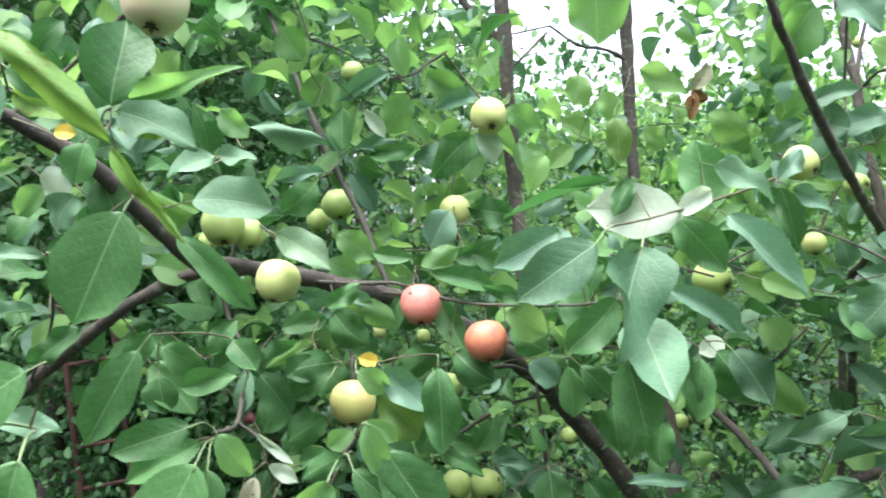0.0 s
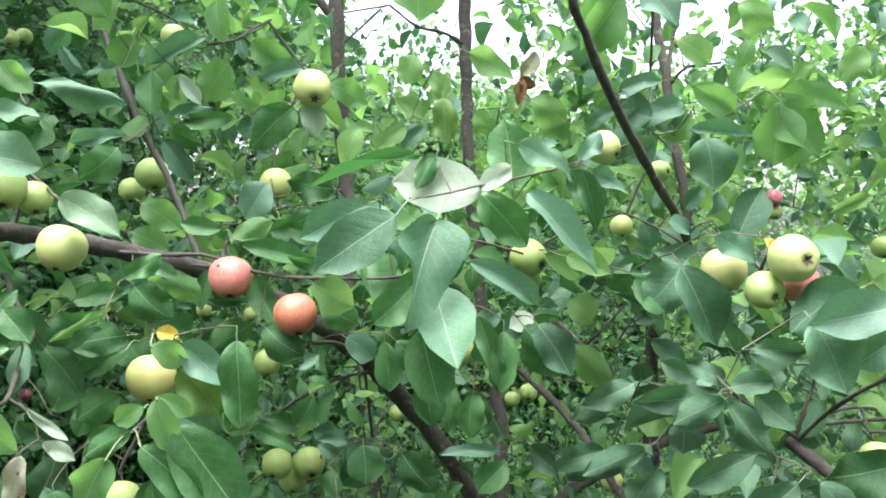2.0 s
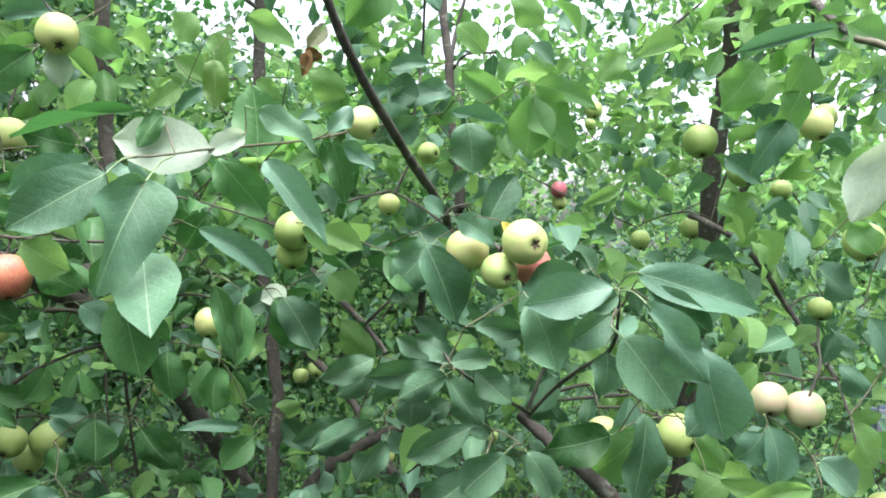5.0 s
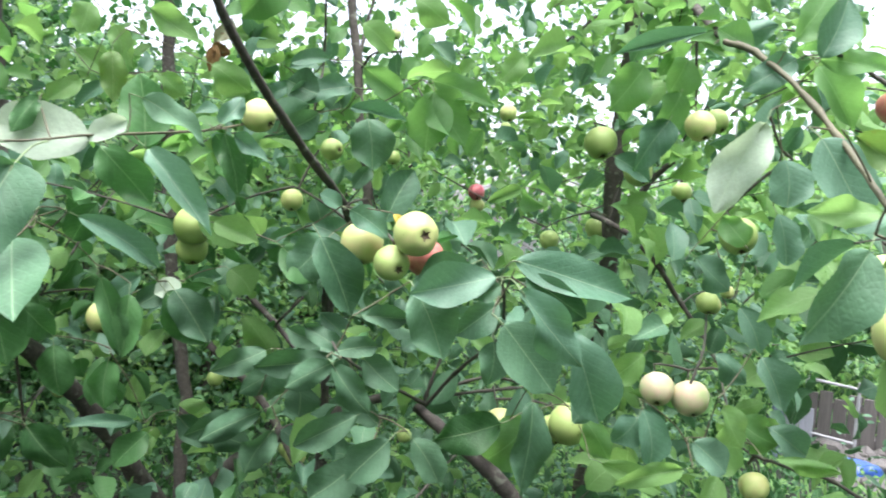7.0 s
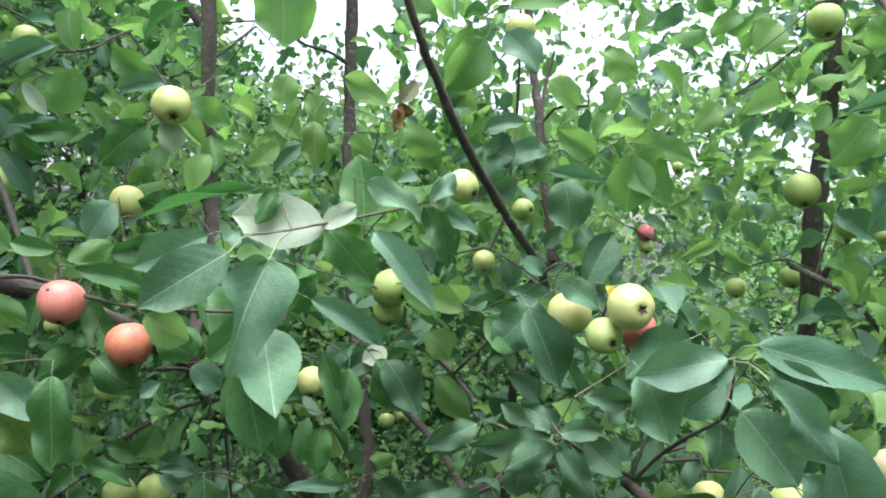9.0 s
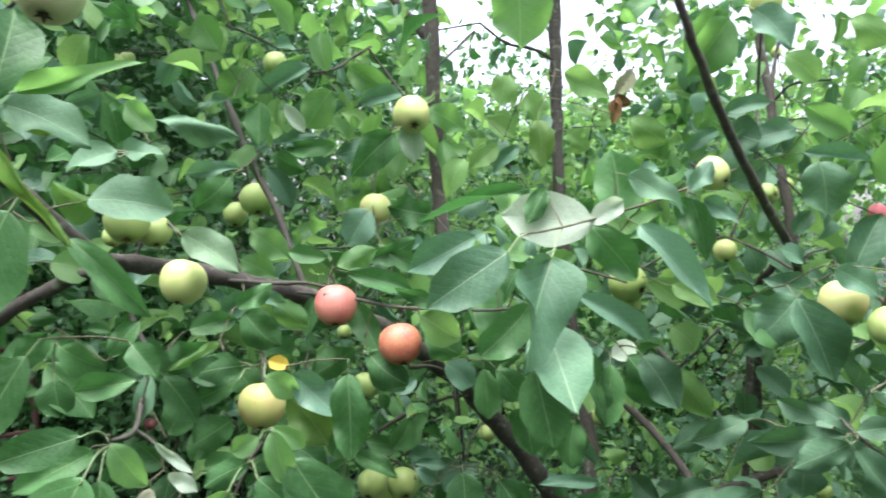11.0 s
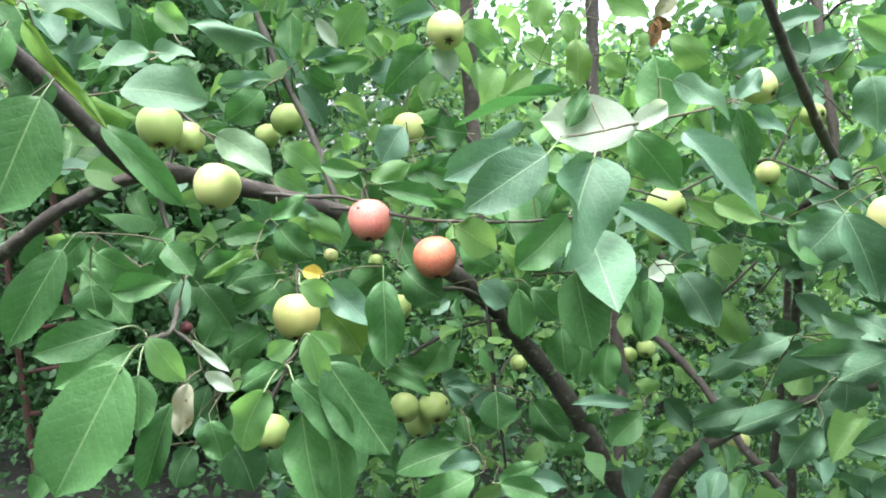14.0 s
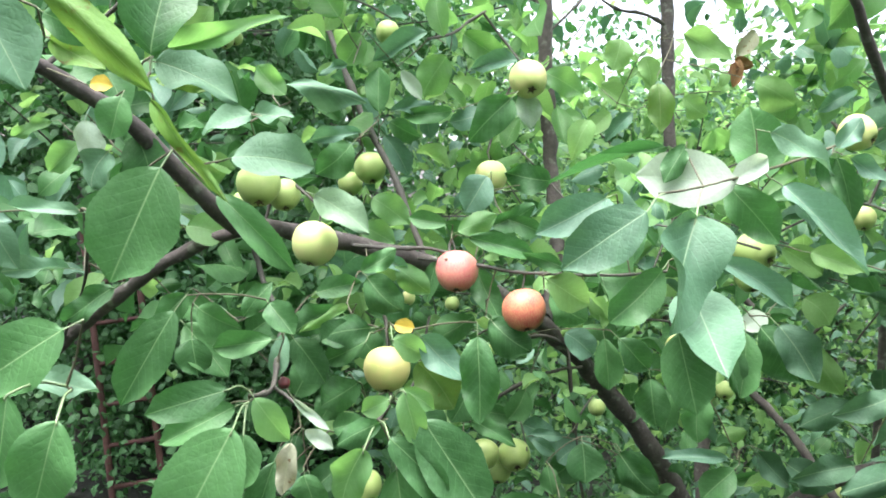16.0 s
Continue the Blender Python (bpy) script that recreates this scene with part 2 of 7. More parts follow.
def apple_material(name, ground_dark, ground_light, blush, amount, streak):
    """Apple skin: mottled ground colour, streaked blush round the shoulders, small pale dots."""
    m, n, l = material(name)
    co, info = n.new("ShaderNodeTexCoord"), n.new("ShaderNodeObjectInfo")
    sep = n.new("ShaderNodeSeparateXYZ")
    l.new(co.outputs["Object"], sep.inputs[0])
    ang = math_node(n, l, "ARCTAN2", sep.outputs[1], sep.outputs[0])
    joint = n.new("ShaderNodeCombineXYZ")
    l.new(math_node(n, l, "MULTIPLY", ang, 3.4), joint.inputs[0])
    l.new(math_node(n, l, "MULTIPLY", sep.outputs[2], 2.0), joint.inputs[1])
    l.new(math_node(n, l, "MULTIPLY", info.outputs["Random"], 40.0), joint.inputs[2])
    lines = noise_tex(n, l, 4.2, 5.0, joint.outputs[0], 0.7)
    apart, away = n.new("ShaderNodeCombineXYZ"), n.new("ShaderNodeVectorMath")
    l.new(math_node(n, l, "MULTIPLY", info.outputs["Random"], 40.0), apart.inputs[2])
    away.operation = "ADD"
    l.new(co.outputs["Object"], away.inputs[0])
    l.new(apart.outputs[0], away.inputs[1])
    cloud = noise_tex(n, l, 1.1, 3.0, away.outputs[0])
    base = mix(n, l, cloud, ground_dark, ground_light)
    cover = math_node(n, l, "ADD", math_node(n, l, "MULTIPLY", math_node(n, l, "SUBTRACT", cloud, 0.5), 1.6), amount)
    cover = math_node(n, l, "ADD", cover, math_node(n, l, "MULTIPLY", math_node(n, l, "SUBTRACT", lines, 0.5), streak), True)
    col = mix(n, l, cover, base, blush)
    dots = n.new("ShaderNodeTexVoronoi")
    dots.inputs["Scale"].default_value = 9.0
    l.new(co.outputs["Object"], dots.inputs["Vector"])
    dot = math_node(n, l, "SUBTRACT", 1.0, math_node(n, l, "DIVIDE", dots.outputs["Distance"], 0.13), True)
    col = mix(n, l, math_node(n, l, "MULTIPLY", dot, 0.35), col, (0.62, 0.60, 0.36))
    scab = noise_tex(n, l, 4.5, 3.0, away.outputs[0], 0.6)
    scab = math_node(n, l, "MULTIPLY", math_node(n, l, "SUBTRACT", scab, 0.70), 30.0, True)
    col = mix(n, l, scab, col, (0.10, 0.075, 0.04))
    b = n.new("ShaderNodeBsdfPrincipled")
    l.new(col, b.inputs["Base Color"])
    b.inputs["Roughness"].default_value = 0.5
    b.inputs["Subsurface Weight"].default_value = 0.05
    b.inputs["Subsurface Radius"].default_value = (0.3, 0.25, 0.1)
    b.inputs["Subsurface Scale"].default_value = 0.02
    bump = n.new("ShaderNodeBump")
    bump.inputs["Strength"].default_value, bump.inputs["Distance"].default_value = 0.12, 0.001
    l.new(noise_tex(n, l, 14.0, 3.0, away.outputs[0]), bump.inputs["Height"])
    l.new(bump.outputs[0], b.inputs["Normal"])
    out = n.new("ShaderNodeOutputMaterial")
    l.new(b.outputs[0], out.inputs[0])
    return m


GREEN = apple_material("green_apple_skin", (0.235, 0.345, 0.092), (0.350, 0.450, 0.160), (0.44, 0.49, 0.20), 0.0, 0.08)
YELLOW = apple_material("yellow_apple_skin", (0.340, 0.430, 0.135), (0.470, 0.520, 0.215), (0.58, 0.44, 0.24), 0.10, 0.12)
GOLDEN = apple_material("golden_apple_skin", (0.380, 0.430, 0.130), (0.480, 0.480, 0.175), (0.58, 0.40, 0.19), 0.26, 0.15)
BLUSHED = apple_material("blushed_pale_apple_skin", (0.420, 0.510, 0.240), (0.520, 0.580, 0.320), (0.66, 0.37, 0.36), 0.34, 0.8)
RED = apple_material("red_streaked_apple_skin", (0.460, 0.240, 0.110), (0.530, 0.300, 0.150), (0.43, 0.075, 0.062), 0.60, 2.4)
ROSE = apple_material("rosy_apple_skin", (0.510, 0.265, 0.190), (0.570, 0.320, 0.220), (0.49, 0.110, 0.112), 0.60, 2.3)
CRIMSON = apple_material("crimson_apple_skin", (0.560, 0.190, 0.200), (0.620, 0.280, 0.260), (0.58, 0.120, 0.170), 0.7, 0.8)
MUMMY = apple_material("shrivelled_fruit_skin", (0.090, 0.018, 0.022), (0.150, 0.030, 0.030), (0.06, 0.015, 0.015), 0.3, 1.0)


# ---- mesh helpers ----
def mesh_data(name, verts, faces, mats, uvs=None, indices=None, smooth=True):
    """verts (N,3) and same-sided faces (M,k) become one mesh."""
    verts, faces = np.asarray(verts, np.float32), np.asarray(faces, np.int32)
    me = bpy.data.meshes.new(name)
    k = faces.shape[1]
    me.vertices.add(len(verts))
    me.vertices.foreach_set("co", verts.ravel())
    me.loops.add(faces.size)
    me.loops.foreach_set("vertex_index", faces.ravel())
    me.polygons.add(len(faces))
    me.polygons.foreach_set("loop_start", np.arange(0, faces.size, k, dtype=np.int32))
    me.polygons.foreach_set("use_smooth", np.full(len(faces), smooth))
    for m in mats:
        me.materials.append(m)
    if indices is not None:
        me.polygons.foreach_set("material_index", np.asarray(indices, np.int32))
    if uvs is not None:
        me.uv_layers.new(name="blade").data.foreach_set("uv", np.asarray(uvs, np.float32)[faces.ravel()].ravel())
    me.update(calc_edges=True)
    me.validate()
    return me


def mesh_object(name, verts, faces, mats, parent=None, uvs=None, indices=None, smooth=True):
    return place(name, mesh_data(name, verts, faces, mats, uvs, indices, smooth), parent)


def place(name, me, parent=None):
    ob = new(name, me)
    ob.parent = parent
    return ob


def part(name, bm, mat, parent, label=""):
    me = bpy.data.meshes.new(name)
    bm.to_mesh(me)
    bm.free()
    me.materials.append(mat)
    return tagged(place(name, me, parent), label)


def thing(name, label, category, group="", at=(0, 0, 0), kind=""):
    ob = new(name)
    ob.location = at
    ob.empty_display_size = 0.05
    return tagged(ob, label, category, group, kind)


def spline(points, steps):
    """Catmull-Rom through the points; every span has the given number of steps."""
    p = [np.array(q, float) for q in points]
    p = [2 * p[0] - p[1]] + p + [2 * p[-1] - p[-2]]
    res = []
    for i in range(1, len(p) - 2):
        for s in range(steps):
            u = s / steps
            res.append(0.5 * (2 * p[i] + (p[i + 1] - p[i - 1]) * u + (2 * p[i - 1] - 5 * p[i] + 4 * p[i + 1] - p[i + 2]) * u * u
                              + (3 * p[i] - p[i - 1] - 3 * p[i + 1] + p[i + 2]) * u ** 3))
    res.append(p[-2])
    return np.array(res)


def tube(line, radii, sides=8, knobs=0.0, seed=0):
    """Verts and quads of a tapered, slightly knotty rod along a line, closed to a point at its end."""
    rng = np.random.RandomState(seed)
    tang = np.gradient(line, axis=0)
    tang /= np.linalg.norm(tang, axis=1)[:, None] + 1e-9
    up = np.array((0.31, 0.87, 0.38))
    a = np.cross(tang, up)
    a /= np.linalg.norm(a, axis=1)[:, None] + 1e-9
    b = np.cross(tang, a)
    th = np.linspace(0, 2 * np.pi, sides, endpoint=False)
    ring = a[:, None] * np.cos(th)[None, :, None] + b[:, None] * np.sin(th)[None, :, None]
    wob = 1 + knobs * rng.uniform(-1, 1, (len(line), sides)) + knobs * 1.2 * rng.uniform(-1, 1, (len(line), 1))
    v = line[:, None] + ring * (radii[:, None] * wob)[:, :, None]
    v = v.reshape(-1, 3)
    i = np.arange(len(line) - 1)[:, None] * sides
    j = np.arange(sides)[None, :]
    j2 = (j + 1) % sides
    f = np.stack((i + j, i + j2, i + sides + j2, i + sides + j), -1).reshape(-1, 4)
    return v, f


# ---- leaves ----
def blade(n_along, n_across, fold, arch, wave, twist, seed, tip_power=0.7, stalk=0.28, teeth=0.0, wide=0.55, drip=0.45, quilt=0.0):
    """One leaf of length 1 along y and width 1 along x, its face to +z, with its stalk behind the origin."""
    rng = np.random.RandomState(seed)
    v = np.linspace(0, 1, n_along + 1)
    u = np.linspace(-1, 1, n_across + 1)
    prof = v ** wide * (1 - v) ** tip_power
    prof = prof / prof.max()
    late = np.clip((v - 0.78) / 0.22, 0, 1)
    prof = np.maximum(prof * (1 - drip * late * late * (3 - 2 * late)), 0.010)
    verts, uvs = [], []
    phase = rng.uniform(0, 6.3, 6)
    bend = rng.uniform(-0.09, 0.09)
    for i, (vi, w) in enumerate(zip(v, prof)):
        for ui in u:
            edge = abs(ui)
            left = 1.0 if ui > 0 else 0.0
            nick = 1.0
            if edge > 0.99 and 0.06 < vi < 0.97:
                nick += teeth * (1 if i % 2 else -1) + 0.055 * math.sin(phase[2 + int(left)] + 7 * vi) + 0.025 * math.sin(phase[3 - int(left)] + 17 * vi)
            x = 0.5 * w * ui * nick + bend * math.sin(math.pi * vi)
            ripple = math.sin(phase[0] + (5 + 3 * left) * vi) + 0.45 * math.sin(phase[1] + (11 - 2 * left) * vi + 2 * left)
            z = 0.6 * fold * edge ** 1.4 * w * 0.5 - arch * (vi - 0.25) ** 2 + wave * edge ** 2 * ripple * (0.3 + w * 0.7)
            z += 0.35 * wave * math.sin(phase[4] + 4 * vi + 2.5 * ui)
            if quilt:
                swell = math.sin(math.pi * ((vi - 0.30 * edge * w) * 7.5 % 1.0))
                z += quilt * swell * math.sin(math.pi * min(1.0, edge * 1.05)) * w
            t = twist * (vi - 0.3)
            x, z = x * math.cos(t) - z * math.sin(t), x * math.sin(t) + z * math.cos(t)
            verts.append((x, vi, z + arch * 0.0625))
            uvs.append((0.5 + 0.5 * ui * max(w, 0.25), vi))
    m = n_across + 1
    faces = [(i * m + j, i * m + j + 1, (i + 1) * m + j + 1, (i + 1) * m + j) for i in range(n_along) for j in range(n_across)]
    idx = [0] * len(faces)
    if stalk:
        line = np.array([(0, -stalk, -0.08), (0, -stalk * 0.55, -0.035), (0, -0.02, -0.004), (bend * 0.4, 0.12, -0.012)])
        tv, tf = tube(line, np.array((0.010, 0.008, 0.008, 0.004)), 5, 0, 1)
        base = len(verts)
        tv[:, 0] *= 1.6
        verts += [tuple(q) for q in tv]
        uvs += [(0.5, 0.0)] * len(tv)
        faces += [tuple(int(k) + base for k in q) for q in tf]
        idx += [1] * len(tf)
    return np.array(verts), np.array(faces), np.array(uvs), np.array(idx)


NEAR_FORMS = ((0.38, 0.22, 0.060, 0.35, 0.62, 0.60), (0.50, 0.16, 0.055, -0.40, 0.58, 0.55), (0.26, 0.34, 0.070, 0.4, 0.80, 0.60), (0.58, 0.26, 0.045, 0.2, 0.66, 0.62),
              (0.16, 0.26, 0.085, -0.5, 0.58, 0.50), (0.40, 0.12, 0.065, 0.45, 0.78, 0.58), (0.66, 0.18, 0.055, 0.5, 0.64, 0.55), (-0.26, 0.38, 0.070, -0.4, 0.70, 0.60),
              (0.44, 0.36, 0.060, -0.6, 0.62, 0.66), (0.30, 0.14, 0.090, 0.3, 0.70, 0.52))
DRIPS = (0.45, 0.35, 0.25, 0.50, 0.40, 0.20, 0.55, 0.30, 0.45, 0.30)
NEAR_BLADES = [blade(40, 10, f, a, 1.25 * w, t, s, p - 0.08, 0.17, 0.014, q, DRIPS[s], 0.005) for s, (f, a, w, t, p, q) in enumerate(NEAR_FORMS)]
BARE_BLADES = [blade(40, 10, f, a, 1.25 * w, t, s, p - 0.08, 0, 0.014, q, DRIPS[s], 0.005) for s, (f, a, w, t, p, q) in enumerate(NEAR_FORMS)]
FILL_FORMS = ((0.40, 0.25, 0.06, 0.2, 0.60), (0.70, 0.10, 0.05, -0.4, 0.75), (0.25, 0.45, 0.08, 0.5, 0.62), (0.90, 0.30, 0.05, -0.2, 0.66), (0.10, 0.55, 0.09, 0.7, 0.58),
              (1.30, 0.20, 0.06, 0.4, 0.80), (-0.40, 0.35, 0.07, -0.7, 0.66), (0.55, 0.65, 0.06, 0.3, 0.70))
FILL_BLADES = [blade(7, 4, f, a, w, t, 20 + s, p, 0, wide=(0.50, 0.58, 0.66, 0.55)[s % 4], drip=(0.2, 0.5, 0.35)[s % 3]) for s, (f, a, w, t, p) in enumerate(FILL_FORMS)]
FLAT_BLADES = [blade(3, 1, 0, a, 0, 0.5, 46 + s, 0.7, 0) for s, a in enumerate((0.25, 0.4))]
GROUND_BLADES = [blade(2, 2, f, a, 0, 0, 44 + s, 0.7, 0) for s, (f, a) in enumerate(((0.25, 0.25), (0.1, 0.4)))]
FAR_BLADES = [blade(3, 2, f, a, 0, 0, 40 + s, 0.7, 0) for s, (f, a) in enumerate(((0.25, 0.25), (0.1, 0.4)))]
NEAR_BLADES.append(blade(40, 10, 0.22, 0.12, 0.035, 0.12, 14, 0.60, 0.17, 0.014, 0.60, 0.55, 0.005))
BARE_BLADES.append(blade(40, 10, 0.22, 0.12, 0.035, 0.12, 14, 0.60, 0, 0.014, 0.60, 0.55, 0.005))
blade_meshes = {}
heroes = []          # fruit and outer leaves: centre and radius
wood = []            # points along all built wood, by tree
leaf_count = [0]


def leaf(base, tip, normal, width, mat, tree, stem=None, broad=False):
    """One outer leaf as a part of its tree: base and tip of the blade, the way its face looks, its width, and where a long stalk starts."""
    b, t, z = Vector(base), Vector(tip), Vector(normal)
    y = (t - b)
    size = y.length
    y.normalize()
    z = (z - y * z.dot(y)).normalized()
    x = y.cross(z)
    k = 10 if broad else leaf_count[0] * 7 % 10
    leaf_count[0] += 1
    key = (k, mat.name, stem is None)
    if key not in blade_meshes:
        v, f, uv, idx = (NEAR_BLADES if stem is None else BARE_BLADES)[k]
        blade_meshes[key] = mesh_data("leaf", v, f, (mat, STALK), uv, idx)
    ob = place("leaf", blade_meshes[key], tree)
    m = Matrix((x * width, y * size, z * size)).transposed().to_4x4()
    m.translation = b
    ob.matrix_world = m
    heroes.append((*((b + t) / 2), max(width, size * 0.8) * 0.5))
    if stem is None:
        shoots_wanted.append((tree, b - y * size * 0.165 - z * 0.078 * size))
    else:
        e = Vector(stem)
        line = spline((e, (e + b) / 2 + Vector((0, 0, 0.006)), b, b + y * size * 0.1 - z * 0.004), 4)
        v, f = tube(line, np.linspace(0.0012, 0.0008, len(line)), 6, 0.05, k)
        inv = np.array(m.inverted())
        mesh_object("petiole", v @ inv[:3, :3].T + inv[:3, 3], f, (STALK,), ob)
        shoots_wanted.append((tree, e))
    return ob


shoots_wanted = []


def scatter(name, pos, along, face, length, width, blades, mats, pick, parent, seed):
    """Many leaves as one mesh: arrays of places, ways, sizes and material picks."""
    rng = np.random.RandomState(seed)
    along = along / (np.linalg.norm(along, axis=1)[:, None] + 1e-9)
    face = face - along * (face * along).sum(1)[:, None]
    face /= np.linalg.norm(face, axis=1)[:, None] + 1e-9
    side = np.cross(along, face)
    which = rng.randint(0, len(blades), len(pos))
    V, Fc, U, I = [], [], [], []
    off = 0
    for k, (bv, bf, bu, bi) in enumerate(blades):
        s = which == k
        n = int(s.sum())
        if not n:
            continue
        v = (pos[s][:, None] + side[s][:, None] * (bv[None, :, 0:1] * width[s][:, None, None])
             + along[s][:, None] * (bv[None, :, 1:2] * length[s][:, None, None]) + face[s][:, None] * (bv[None, :, 2:3] * length[s][:, None, None]))
        V.append(v.reshape(-1, 3))
        Fc.append((bf[None] + (off + np.arange(n) * len(bv))[:, None, None]).reshape(-1, bf.shape[1]))
        U.append(np.tile(bu, (n, 1)))
        I.append(np.repeat(pick[s], len(bf)))
        off += n * len(bv)
    ob = mesh_object(name, np.concatenate(V), np.concatenate(Fc), mats, parent, np.concatenate(U), np.concatenate(I))
    return tagged(ob, kind="stuff")


# ---- trees: wood ----
TREE_W = thing("apple_tree", "old apple tree with dark bark and full green leaves", "tree", "apple trees", (0.85, 1.95, 0))
TREE_E = thing("apple_tree", "apple tree with upright grey-brown stems and dense leaves", "tree", "apple trees", (1.45, 1.75, 0))
bpy.context.view_layer.update()


GIRTH = {"trunk": 1.0, "limb": 0.88, "branch": 0.82, "twig": 0.68, "shoot": 0.68}


def limb(name, tree, r0, r1, *points):
    """A stem, limb, branch or twig of a tree through the points, r0 thick at its start and r1 at its end."""
    line = spline(points, 6)
    s = np.linspace(0, 1, len(line))
    r0, r1 = r0 * GIRTH[name], r1 * GIRTH[name]
    rng = np.random.RandomState(len(wood) + 3)
    radii = (r0 + (r1 - r0) * s)
    fine = max(r0, r1) < 0.006
    line = line + rng.normal(0, min(r0, r1) * 0.10, line.shape)
    if fine:
        radii = radii * (1 + 0.35 * (rng.uniform(0, 1, len(line)) > 0.85))
    v, f = tube(line, radii, 6 if fine else 12, 0.10 if fine else 0.07, len(wood))
    ob = mesh_object(name, v - np.array(tree.location), f, (SHOOT if name == "shoot" else TWIG if fine else BARK,), tree)
    for q, r in zip(line, radii):
        wood.append((*q, r, 0.0 if tree is TREE_W else 1.0))
    return ob


limb("trunk", TREE_W, 0.085, 0.055, (0.85, 1.95, -0.05), (0.84, 1.94, 0.25), (0.80, 1.90, 0.50), (0.76, 1.86, 0.66))
limb("trunk", TREE_E, 0.065, 0.030, (1.45, 1.75, -0.05), (1.43, 1.74, 0.25), (1.38, 1.66, 0.60), (1.33, 1.60, 0.80))
limb("limb", TREE_W, 0.0265, 0.0118, (0.655, 1.867, 0.607), (0.470, 1.770, 0.908), (0.371, 1.702, 1.066), (0.274, 1.641, 1.187), (0.167, 1.520, 1.310), (0.054, 1.377, 1.406), (-0.073, 1.232, 1.479), (-0.180, 1.137, 1.511), (-0.254, 1.043, 1.532), (-0.305, 0.980, 1.541))
limb("limb", TREE_W, 0.0129, 0.0066, (-0.298, 0.990, 1.536), (-0.332, 0.910, 1.591), (-0.367, 0.841, 1.651), (-0.400, 0.800, 1.678), (-0.424, 0.759, 1.699), (-0.463, 0.718, 1.727), (-0.521, 0.696, 1.771))
limb("limb", TREE_W, 0.0085, 0.0130, (-0.262, 1.030, 1.533), (-0.320, 1.004, 1.526), (-0.395, 1.011, 1.490), (-0.486, 1.043, 1.432), (-0.576, 1.074, 1.367), (-0.680, 1.093, 1.291), (-0.851, 1.147, 1.176))
limb("branch", TREE_W, 0.0066, 0.0063, (-0.084, 1.232, 1.494), (-0.134, 1.275, 1.609), (-0.200, 1.327, 1.722), (-0.250, 1.379, 1.826), (-0.316, 1.442, 1.959), (-0.360, 1.485, 2.075))
limb("branch", TREE_W, 0.0200, 0.0190, (0.119, 1.470, 1.362), (0.147, 1.585, 1.424), (0.155, 1.671, 1.535), (0.145, 1.717, 1.655), (0.129, 1.695, 1.831), (0.116, 1.674, 2.036), (0.096, 1.662, 2.226))
limb("branch", TREE_W, 0.0125, 0.0095, (0.119, 1.699, 1.989), (0.088, 1.698, 2.026), (0.042, 1.697, 2.075), (-0.001, 1.696, 2.124))
limb("limb", TREE_W, 0.0205, 0.0210, (0.616, 2.117, 0.627), (0.603, 2.156, 0.828), (0.609, 2.186, 1.007), (0.553, 2.251, 1.373), (0.517, 2.287, 1.739), (0.508, 2.298, 1.963), (0.497, 2.310, 2.219), (0.484, 2.321, 2.458))
limb("twig", TREE_W, 0.0080, 0.0048, (0.498, 2.294, 2.096), (0.432, 2.281, 2.124), (0.352, 2.277, 2.138), (0.272, 2.274, 2.192))
limb("twig", TREE_W, 0.0047, 0.0036, (0.127, 1.690, 1.936), (0.165, 1.715, 1.977), (0.214, 1.741, 2.032))
limb("twig", TREE_W, 0.0043, 0.0028, (-0.087, 1.192, 1.489), (-0.009, 1.147, 1.487), (0.047, 1.110, 1.480), (0.092, 1.073, 1.481), (0.174, 1.018, 1.485), (0.238, 0.992, 1.494))
limb("twig", TREE_W, 0.0048, 0.0041, (-0.179, 1.127, 1.510), (-0.114, 1.131, 1.507), (-0.066, 1.144, 1.507), (-0.009, 1.157, 1.492))
limb("shoot", TREE_E, 0.0018, 0.0035, (0.202, 0.879, 1.586), (0.239, 0.887, 1.592), (0.282, 0.900, 1.603), (0.339, 0.965, 1.617), (0.444, 1.104, 1.645), (0.527, 1.181, 1.674), (0.649, 1.271, 1.714))
limb("twig", TREE_W, 0.0038, 0.0056, (-0.220, 0.796, 1.369), (-0.206, 0.827, 1.369), (-0.214, 0.878, 1.389), (-0.222, 0.918, 1.408), (-0.227, 0.959, 1.422), (-0.263, 0.998, 1.459), (-0.285, 1.019, 1.508))
limb("twig", TREE_W, 0.0036, 0.0024, (-0.203, 0.827, 1.372), (-0.191, 0.828, 1.364), (-0.176, 0.818, 1.357))
limb("twig", TREE_W, 0.0065, 0.0044, (0.029, 1.506, 1.199), (0.093, 1.512, 1.239), (0.157, 1.517, 1.262), (0.203, 1.540, 1.264))
limb("twig", TREE_W, 0.0058, 0.0054, (0.084, 1.366, 1.349), (0.128, 1.439, 1.337), (0.178, 1.521, 1.302))
limb("twig", TREE_W, 0.0056, 0.0047, (0.191, 1.740, 1.267), (0.212, 1.795, 1.122), (0.229, 1.830, 1.008), (0.251, 1.856, 0.892), (0.268, 1.881, 0.773))
limb("twig", TREE_W, 0.0042, 0.0024, (0.166, 1.479, 1.330), (0.175, 1.474, 1.262), (0.183, 1.468, 1.178), (0.192, 1.463, 1.116), (0.200, 1.458, 1.048))
limb("twig", TREE_W, 0.0038, 0.0030, (-0.092, 1.340, 1.848), (-0.054, 1.374, 1.865), (-0.027, 1.417, 1.896), (0.002, 1.440, 1.920))
limb("twig", TREE_W, 0.0029, 0.0025, (-0.101, 1.002, 1.317), (-0.090, 1.062, 1.302), (-0.081, 1.144, 1.326), (-0.066, 1.169, 1.406))
